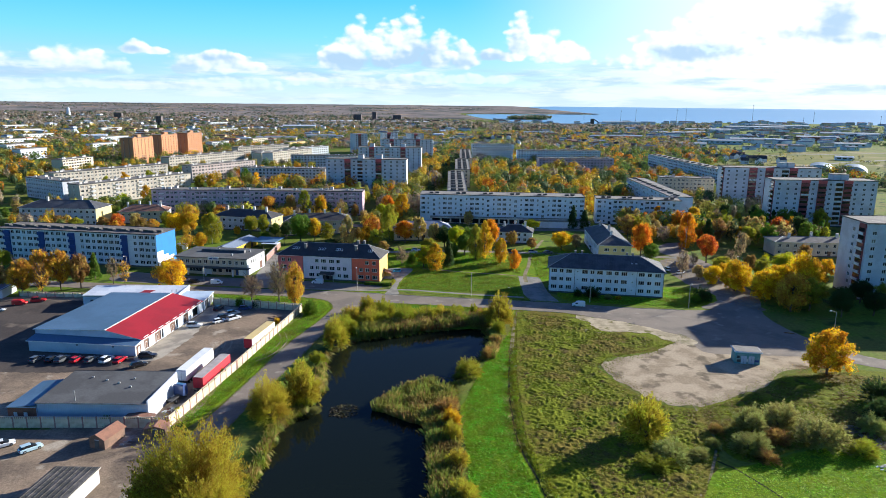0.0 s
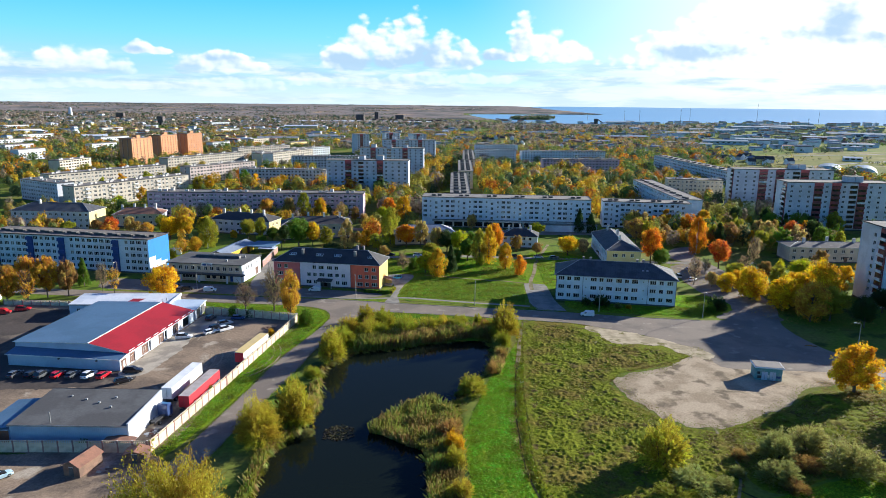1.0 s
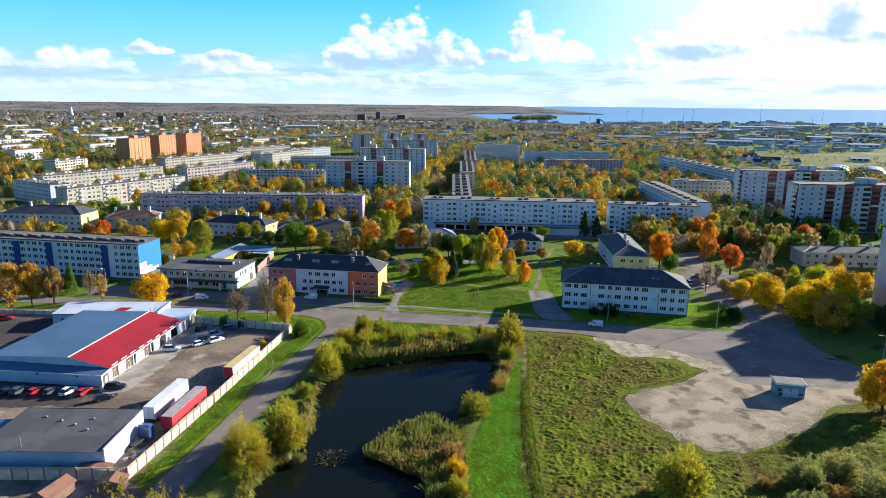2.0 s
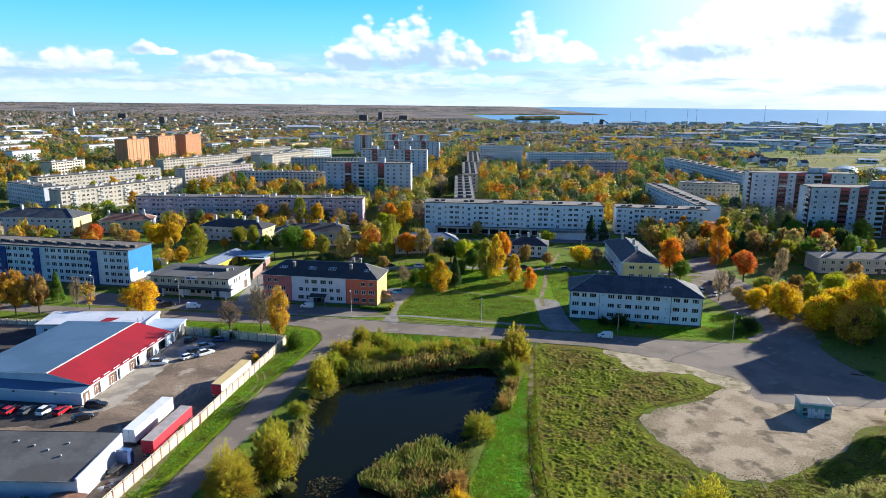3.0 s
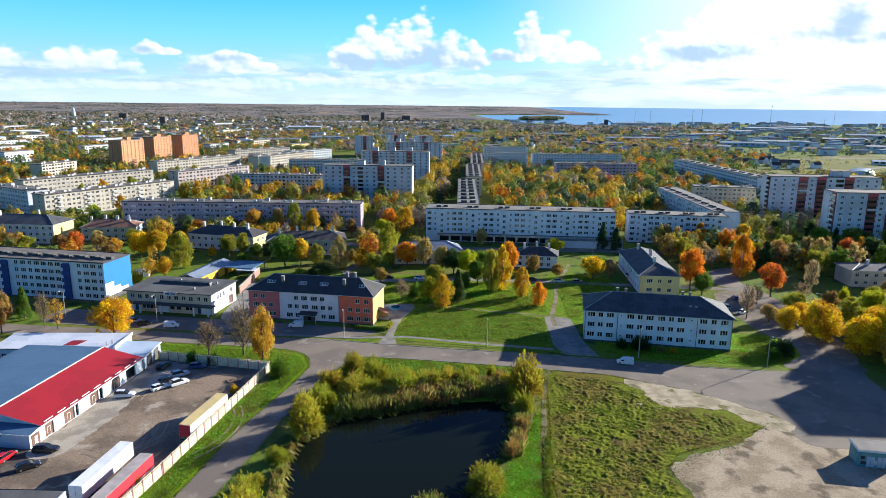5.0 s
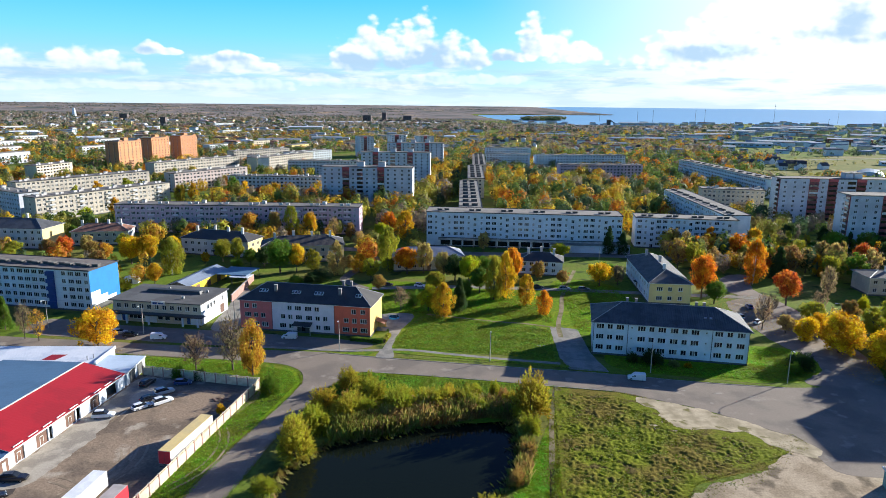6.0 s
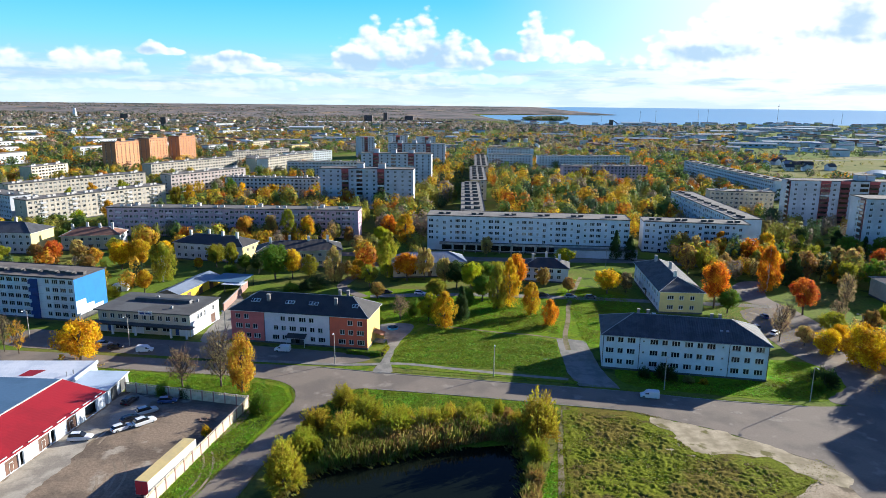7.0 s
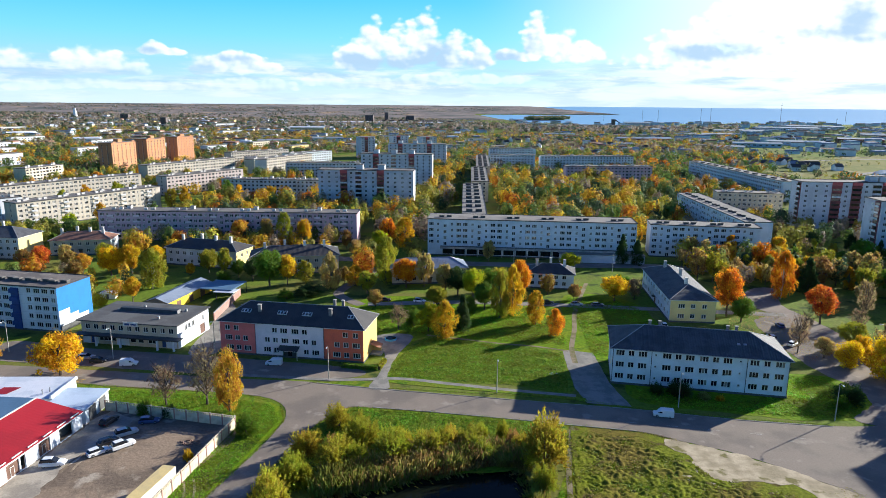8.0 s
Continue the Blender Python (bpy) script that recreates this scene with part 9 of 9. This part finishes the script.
woods("far_woods", far_spots(10000, 180, 1900, 700, 2900, 44, [6, 10, 9, 6, 3, 10, 6, 11], -0.1, 3.5, 8, right), 26, 1.2, "scattered dull green trees in the industrial quarter", 54)


def forest_canopy():
    """The far forest's closed canopy, a lumpy sheet over the land up to the horizon."""
    az, rr = np.radians(np.linspace(-52, 14, 330)), np.linspace(2640, 4960, 60)
    gr, ga = np.meshgrid(rr, az)
    px, py = np.sin(ga) * gr, 40 + np.cos(ga) * gr
    bump = np.array([noise.noise((x * 0.01, y * 0.01, 2)) + 0.5 * noise.noise((x * 0.03, y * 0.03, 4)) for x, y in zip(px.ravel(), py.ravel())]).reshape(px.shape)
    wet, shore = inside(px, py, SEA)
    pz = far_rise(gr) + np.clip(shore / 120, 0, 1) * (5.0 + 2.0 * bump) - 0.4
    pz[:, 0] -= 8
    n, m = gr.shape
    idx = np.arange(n * m).reshape(n, m)
    quads = np.stack([idx[:-1, :-1], idx[:-1, 1:], idx[1:, 1:], idx[1:, :-1]], -1)
    dry = ~(wet[:-1, :-1] | wet[1:, 1:] | wet[:-1, 1:] | wet[1:, :-1])
    me = bpy.data.meshes.new("horizon_woods")
    me.from_pydata(np.stack([px, py, pz], -1).reshape(-1, 3).tolist(), [], quads[dry].tolist())
    if me.polygons[0].normal.z < 0:
        me.flip_normals()
    me.polygons.foreach_set("use_smooth", [True] * len(me.polygons))
    me.materials.append(surface("leafless_forest", (0.21, 0.18, 0.165), (0.085, 0.095, 0.09), 0.4, 0.95, (0.0035, 0.03), 0.0, edge=(0.47, 0.62), patch=((0.36, 0.25, 0.16), 0.006, 0.58), spec=0.03))
    tagged(new("horizon_woods", me), "brown leafless forest reaching to the horizon", "trees", kind="stuff")


forest_canopy()
woods("far_woods", far_spots(9000, -3400, 500, 2500, 4100, 46, [8, 11, 9, 10, 8, 9], -0.1, 5, 9), 16, 2.8, "bare and brown trees before the far forest", 57)
isl = np.array([(x, y, float(far_rise(math.hypot(x, y - 40))), 12, 14, 6 if i % 3 else 5) for i, (x, y) in enumerate(scatter_in(ISLAND, 260, 61))])
woods("island_trees", isl, 20, 1.6, "dark trees on the low island in the bay", 56)


def hedge(A, B, w, h, hue, label, seed):
    r = np.random.RandomState(seed)
    L = dist(A, B)
    n = int(L * 90)
    p = np.stack([r.uniform(0, L, n), r.uniform(-w / 2, w / 2, n), r.uniform(0.05, h, n)], -1)
    side = r.randint(0, 3, n)
    p[side == 0, 2] = h + r.normal(0, 0.06, (side == 0).sum())
    p[side == 1, 1] = -w / 2 + r.normal(0, 0.05, (side == 1).sum())
    p[side == 2, 1] = w / 2 + r.normal(0, 0.05, (side == 2).sum())
    out = np.zeros((n, 3))
    out[side == 0, 2], out[side == 1, 1], out[side == 2, 1] = 1, -1, 1
    us, vs = leaf_quads(out, 0.16, 0.8)
    h_ob = thing("hedge", base_at(A, B), label, "hedge")
    c = part("leaves", quads_mesh("leaves", p, us, vs, [M["leaf"]]), h_ob)
    c.color = (*HUES[hue], 1)
    part("stems", Shape().box(0.1, L - 0.1, -w * 0.3, w * 0.3, 0, h * 0.85, M["bark"]), h_ob)


hedge((-29.5, 246.6), (-19.6, 245.2), 1.1, 1.1, "green", "clipped green hedge before the coloured block", 91)
hedge((-19.4, 245.4), (-18.4, 250.6), 1.0, 1.1, "olive", "clipped olive hedge beside the walk", 92)


# ---- the far town ----
sheet("field", FIELD, 0.08, surface("dry_field", (0.19, 0.175, 0.05), (0.13, 0.15, 0.035), 0.25, 0.95, (0.02, 0.2), 0.3, patch=((0.27, 0.23, 0.12), 0.012, 0.55), spec=0.05), "yellow-green open field beyond the housing", 6.0)
sheet("field", [(180, 1120), (260, 1130), (300, 1260), (200, 1280)], 0.08, M["verge"], "green playing field in the distance", 4.0)
sheet("field", [(60, 1000), (110, 1010), (110, 1120), (40, 1100)], 0.08, M["verge"], "green sports ground in the distance", 4.0)
ribbon("far_road", [(300, 640), (420, 780), (560, 870), (760, 960), (1000, 1040)], 9.0, 0.12, M["paving"], "pale road across the open field", category="road")
ribbon("far_road", [(330, 900), (480, 960), (640, 1010), (900, 1120)], 7.0, 0.12, M["paving"], "pale road across the open field", category="road")


def shed_hall(x, y, W, D, H, turn, wall, roof, label):
    if inside(np.array([x]), np.array([y]), SEA)[0][0]:
        return
    z = float(far_rise(math.hypot(x, y - 40)))
    # tin roofs this far off take the copies with haze in their colour
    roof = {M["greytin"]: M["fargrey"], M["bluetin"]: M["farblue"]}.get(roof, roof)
    W, D, H = W * 0.85, D * 0.9, H * 0.85
    s = thing("industrial_hall", pose(x, y, z, 0, 0, turn), label, "warehouse", "industrial halls")
    part("wall", Shape().box(0, W, 0, D, -1, H, wall), s)
    part("roof", Shape().face([(-1, -1, H), (W + 1, -1, H), (W + 1, D / 2, H * 1.12 + 1), (-1, D / 2, H * 1.12 + 1)], roof).face([(W + 1, D + 1, H), (-1, D + 1, H), (-1, D / 2, H * 1.12 + 1), (W + 1, D / 2, H * 1.12 + 1)], roof)
         .face([(0, 0, H), (0, D, H), (0, D / 2, H * 1.12 + 1)], wall).face([(W, D, H), (W, 0, H), (W, D / 2, H * 1.12 + 1)], wall), s)
    n = max(3, int(W / 9))
    for i in range(n):
        u = (i + 0.5) * W / n
        part("window", FARWIN, s, pose(u, -0.05, H * 0.45))
    POLYS.append(np.array([(x, y), (x + W, y), (x + W, y + D), (x, y + D)]))


def hangar(x, y, W, L, H, turn):
    """A steel-blue barrel vault on low side walls."""
    h = thing("hangar", pose(x, y, 0, 0, 0, turn), "steel-blue barrel-roofed hangar beyond the housing", "warehouse", "barrel hangars")
    arc = [(W / 2 - W / 2 * math.cos(math.pi * i / 12), 1.5 + (H - 1.5) * math.sin(math.pi * i / 12)) for i in range(13)]
    roof = Shape()
    for (a, za), (b, zb) in zip(arc, arc[1:]):
        roof.face([(a, 0, za), (b, 0, zb), (b, L, zb), (a, L, za)], M["bluetin"])
    part("roof", roof, h)
    ends = Shape().face([(0, 0.05, 0), (W, 0.05, 0)] + [(a, 0.05, z) for a, z in arc[::-1]], M["palebluetin"]).face([(W, L - 0.05, 0), (0, L - 0.05, 0)] + [(a, L - 0.05, z) for a, z in arc], M["palebluetin"])
    ends.face([(0, 0, 0), (0, 0, 1.5), (0, L, 1.5), (0, L, 0)], M["palebluetin"]).face([(W, L, 0), (W, L, 1.5), (W, 0, 1.5), (W, 0, 0)], M["palebluetin"])
    part("wall", ends, h)
    part("gate", Shape().box(W * 0.3, W * 0.7, -0.06, 0.05, 0, H * 0.55, M["darkmetal"]), h)


for hx, hy, ht in ((386, 708, -32), (412, 690, -32)):
    hangar(hx, hy, 26, 44, 9, ht)
FARWIN = Shape().box(-2.4, 2.4, -0.05, 0.05, 0, 1.8, M["carglass"]).box(-2.6, 2.6, -0.08, 0.04, -0.3, 0, M["frame"]).mesh("window")
for row in ((395, 1128, 55, 30, 8, -20, "palebluetin", "greytin"), (497, 1549, 150, 45, 9, 8, "palebluetin", "greytin"), (300, 1330, 120, 40, 9, 4, "brickred", "bluetin"), (470, 1230, 90, 34, 8, -12, "palebluetin", "bluetin"), (836, 1976, 190, 60, 11, -10, "greypanel", "greytin"), (620, 1760, 160, 50, 10, -6, "offwhite", "greytin"),
            (1440, 2560, 330, 60, 12, -34, "greypanel", "whitetin"), (900, 1600, 140, 40, 10, -30, "palebluetin", "bluetin"), (520, 880, 24, 12, 5, -20, "white", "whitetin"), (690, 1180, 60, 26, 7, -20, "offwhite", "greytin"), (560, 1120, 44, 20, 6, -20, "white", "rust"),
            (560, 1300, 110, 36, 8, -14, "palebluetin", "greytin"), (740, 1400, 90, 40, 9, -24, "brickred", "greytin"), (250, 1200, 60, 22, 6, 6, "palebluetin", "bluetin"), (180, 1500, 80, 26, 8, 0, "palebluetin", "bluetin"), (330, 2050, 160, 50, 10, 4, "greypanel", "darktin"), (1000, 2150, 180, 50, 10, -20, "greypanel", "greytin"), (560, 2350, 150, 50, 10, -8, "offwhite", "greytin")):
    shed_hall(*row[:6], M[row[6]], M[row[7]], {"whitetin": "long far hall with a white roof", "bluetin": "industrial hall with a steel-blue roof", "greytin": "industrial hall with a grey roof", "rust": "low hall with a rusty roof", "darktin": "dark industrial hall by the harbour"}[row[7]])
for row in ((-1010, 1900, 70, 34, 9, 20, "white", "whitetin"), (-760, 1650, 60, 24, 8, 10, "white", "whitetin"), (-620, 1150, 46, 26, 9, 20, "white", "whitetin"), (-470, 2150, 260, 40, 10, 3, "palebluetin", "whitetin"), (-250, 2180, 240, 40, 10, 0, "palebluetin", "whitetin"), (-560, 1350, 70, 22, 8, 12, "offwhite", "greytin"), (-380, 1600, 90, 22, 14, 8, "beige", "whitetin"),
            (-320, 1150, 80, 20, 9, 8, "yellow", "greytin"), (-250, 1240, 60, 18, 9, 8, "offwhite", "greytin"), (-180, 1120, 50, 18, 8, 4, "beige", "rust"), (-1300, 2250, 90, 30, 9, 14, "offwhite", "greytin"), (-880, 2300, 130, 30, 10, 10, "offwhite", "whitetin")):
    shed_hall(*row[:6], M[row[6]], M[row[7]], "far town hall with a pale roof" if row[7] == "whitetin" else "far town building with a dull roof")


def house_proto(k, wall, roof):
    ob = thing("house", Matrix(), "small pitched-roof house among trees", "house", "far small houses")
    W, D, H, R = 9 + k, 8, 4.5, 3.2
    part("wall", Shape().box(0, W, 0, D, 0, H, wall).face([(0, 0, H), (0, D, H), (0, D / 2, H + R)], wall).face([(W, D, H), (W, 0, H), (W, D / 2, H + R)], wall), ob)
    part("roof", Shape().face([(-0.4, -0.5, H - 0.3), (W + 0.4, -0.5, H - 0.3), (W + 0.4, D / 2, H + R + 0.1), (-0.4, D / 2, H + R + 0.1)], roof).face([(W + 0.4, D + 0.5, H - 0.3), (-0.4, D + 0.5, H - 0.3), (-0.4, D / 2, H + R + 0.1), (W + 0.4, D / 2, H + R + 0.1)], roof), ob)
    return ob


rng = random.Random(77)
protos = [house_proto(k, M[w], M[r]) for k, w, r in ((0, "white", "darktin"), (1, "beige", "rust"), (2, "white", "greytin"), (1, "yellow", "darktin"), (0, "offwhite", "slate"))]
first = set()
made = 0
while made < 300:
    zone = rng.random()
    if zone < 0.3:
        x, y = rng.uniform(60, 330), rng.uniform(960, 1500)
    elif zone < 0.42:
        x, y = rng.uniform(250, 420), rng.uniform(800, 960)
    elif zone < 0.6:
        x, y = rng.uniform(330, 1000), rng.uniform(1080, 1700)
    else:
        x, y = rng.uniform(-1300, -60), rng.uniform(950, 2100)
    if abs(x) > 0.75 * (y + 40) or not clear_of_houses(x, y) or any(inside(np.array([x]), np.array([y]), q)[0][0] for q in POLYS[-40:]):
        continue
    made += 1
    p = rng.choice(protos)
    m = pose(x, y, float(far_rise(math.hypot(x, y - 40))), 0, 0, rng.choice((0, 90)) + rng.uniform(-15, 15))
    if p.name in first:
        copy_thing(p, m)
    else:
        first.add(p.name)
        p.matrix_basis = m


def far_slab(x, y, W, D, H, turn, wall, roof, label):
    z = float(far_rise(math.hypot(x, y - 40)))
    s = thing("apartment_block", pose(x, y, z, 0, 0, turn), label, "building", "far housing blocks")
    part("wall", Shape().box(0, W, 0, D, -1, H, wall), s)
    part("roof", Shape().box(-0.4, W + 0.4, -0.4, D + 0.4, H, H + 0.5, roof), s)
    for f in range(int(H / 3)):
        # one band of windows a storey
        b = Shape()
        n = max(2, int(W / 5))
        for i in range(n):
            u = (i + 0.5) * W / n
            b.box(u - 1.1, u + 1.1, -0.06, 0.02, 1.2 + f * 2.9, 2.6 + f * 2.9, M["carglass"])
        tagged(part("far_glazing", b, s), kind="stuff")


for row in ((-560, 860, 70, 12, 12, 32, "offwhite"), (-470, 900, 70, 12, 12, 30, "offwhite"), (-640, 960, 80, 12, 12, 30, "white"), (-420, 985, 90, 12, 12, 28, "greypanel"), (-330, 960, 60, 12, 12, 25, "offwhite"), (-540, 1060, 90, 12, 12, 26, "white"), (-700, 1120, 90, 12, 12, 24, "offwhite"), (-440, 1120, 70, 12, 12, 24, "beige"), (-300, 1060, 60, 12, 12, 22, "beige"),
            (-230, 1010, 60, 12, 10, 20, "yellow"), (-150, 1040, 50, 12, 10, 18, "beige"), (-830, 1300, 90, 12, 12, 20, "offwhite"), (-980, 1500, 90, 12, 12, 20, "white"), (-720, 1420, 80, 12, 12, 20, "offwhite"), (-470, 1420, 80, 12, 12, 16, "offwhite"), (-140, 1300, 60, 12, 12, 8, "white"), (-90, 1200, 50, 12, 10, 6, "yellow"), (-20, 1060, 50, 12, 10, 0, "offwhite"), (20, 1250, 60, 12, 10, 0, "white"),
            (-1250, 1750, 100, 12, 14, 16, "offwhite"), (-620, 1800, 90, 12, 14, 10, "offwhite"), (-480, 760, 60, 12, 14, 32, "white"), (-440, 560, 50, 12, 14, 30, "white"), (-520, 640, 60, 12, 14, 32, "offwhite")):
    far_slab(row[0], row[1], row[2] * 0.62, row[3], row[4] * 0.85, row[5] + 44 if row[0] < -200 else row[5], M[row[6]], M["palebitumen"], "far sunlit housing block with a pale roof")
for row in ((-300, 2270, 26, 24, 27, 0), (-238, 2280, 13, 16, 36, 0), (-170, 2300, 28, 24, 26, 0), (-250, 2270, 240, 24, 12, 0), (-800, 1880, 15, 14, 24, 0), (-1120, 2300, 26, 14, 20, 0)):
    far_slab(*row, M["factorybrick"], M["plinth"], "dark brick factory block on the skyline")


def mast(x, y, h, label, r=0.5):
    z = float(far_rise(math.hypot(x, y - 40)))
    s = thing("mast", pose(x, y, z), label, "mast", "masts and chimneys")
    part("shaft", Shape().tube((0, 0, -1), (0, 0, h), r, r * 0.5, M["darkmetal"], 6), s)
    part("crossarm", Shape().box(-r * 4, r * 4, -0.2, 0.2, h * 0.86, h * 0.88, M["darkmetal"]), s)


for a, r, h in ((16.2, 2750, 45), (19.4, 2850, 48), (20.1, 2850, 50), (25.0, 2900, 70), (29.2, 2950, 40), (15.0, 2800, 40), (28.6, 2500, 30), (33.5, 2700, 36), (12.0, 2760, 30)):
    mast(math.sin(radians(a)) * r, 40 + math.cos(radians(a)) * r, h, "thin dark harbour mast by the sea", 0.6)
tower = thing("water_tower", pose(-1340, 2420, float(far_rise(2720))), "white conical tower in the distant woods", "tower")
part("shaft", Shape().tube((0, 0, -1), (0, 0, 34), 9, 4, M["white"], 12), tower)
crane = thing("harbour_loader", pose(522, 2350, float(far_rise(2370))) @ Matrix.Diagonal((0.5, 0.5, 0.55, 1)), "dark grain loader at the harbour", "crane")
part("tower", Shape().box(-12, 12, -8, 8, 0, 34, M["plinth"]), crane)
part("boom", Shape().face([(10, -4, 34), (10, 4, 34), (60, 4, 6), (60, -4, 6)], M["plinth"]).face([(10, 4, 28), (10, -4, 28), (60, -4, 0), (60, 4, 0)], M["plinth"]).face([(10, -4, 28), (10, -4, 34), (60, -4, 6), (60, -4, 0)], M["plinth"]), crane)


def far_roofs(name, n, x0, x1, y0, y1, seed, label):
    """Roofs and walls too far off to tell apart."""
    r = random.Random(seed)
    sh = Shape()
    walls = [M["white"], M["offwhite"], M["beige"], M["white"], M["yellow"]]
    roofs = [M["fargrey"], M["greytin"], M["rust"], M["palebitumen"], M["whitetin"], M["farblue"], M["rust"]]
    done = 0
    while done < n:
        x, y = r.uniform(x0, x1), r.uniform(y0, y1)
        if abs(x) > 0.75 * (y + 40) or not clear_of_houses(x, y):
            continue
        px, py = np.array([x]), np.array([y])
        if inside(px, py, SEA)[0][0] or inside(px, py, FIELD)[0][0]:
            continue
        done += 1
        z = float(far_rise(math.hypot(x, y - 40)))
        w, d, h = r.uniform(8, 26), r.uniform(8, 22), r.uniform(4, 9)
        sh.box(x, x + w, y, y + d, z - 1, z + h, r.choice(walls))
        sh.box(x - 0.5, x + w + 0.5, y - 0.5, y + d + 0.5, z + h, z + h + 1.8, r.choice(roofs), 1.6)
    tagged(new(name, sh.mesh(name)), label, "buildings", kind="stuff")


far_roofs("far_houses", 430, -1700, 60, 1000, 2500, 5, "distant pale houses of the town among trees")
far_roofs("far_sheds", 420, 200, 1700, 1000, 2750, 6, "distant sheds and houses towards the harbour")
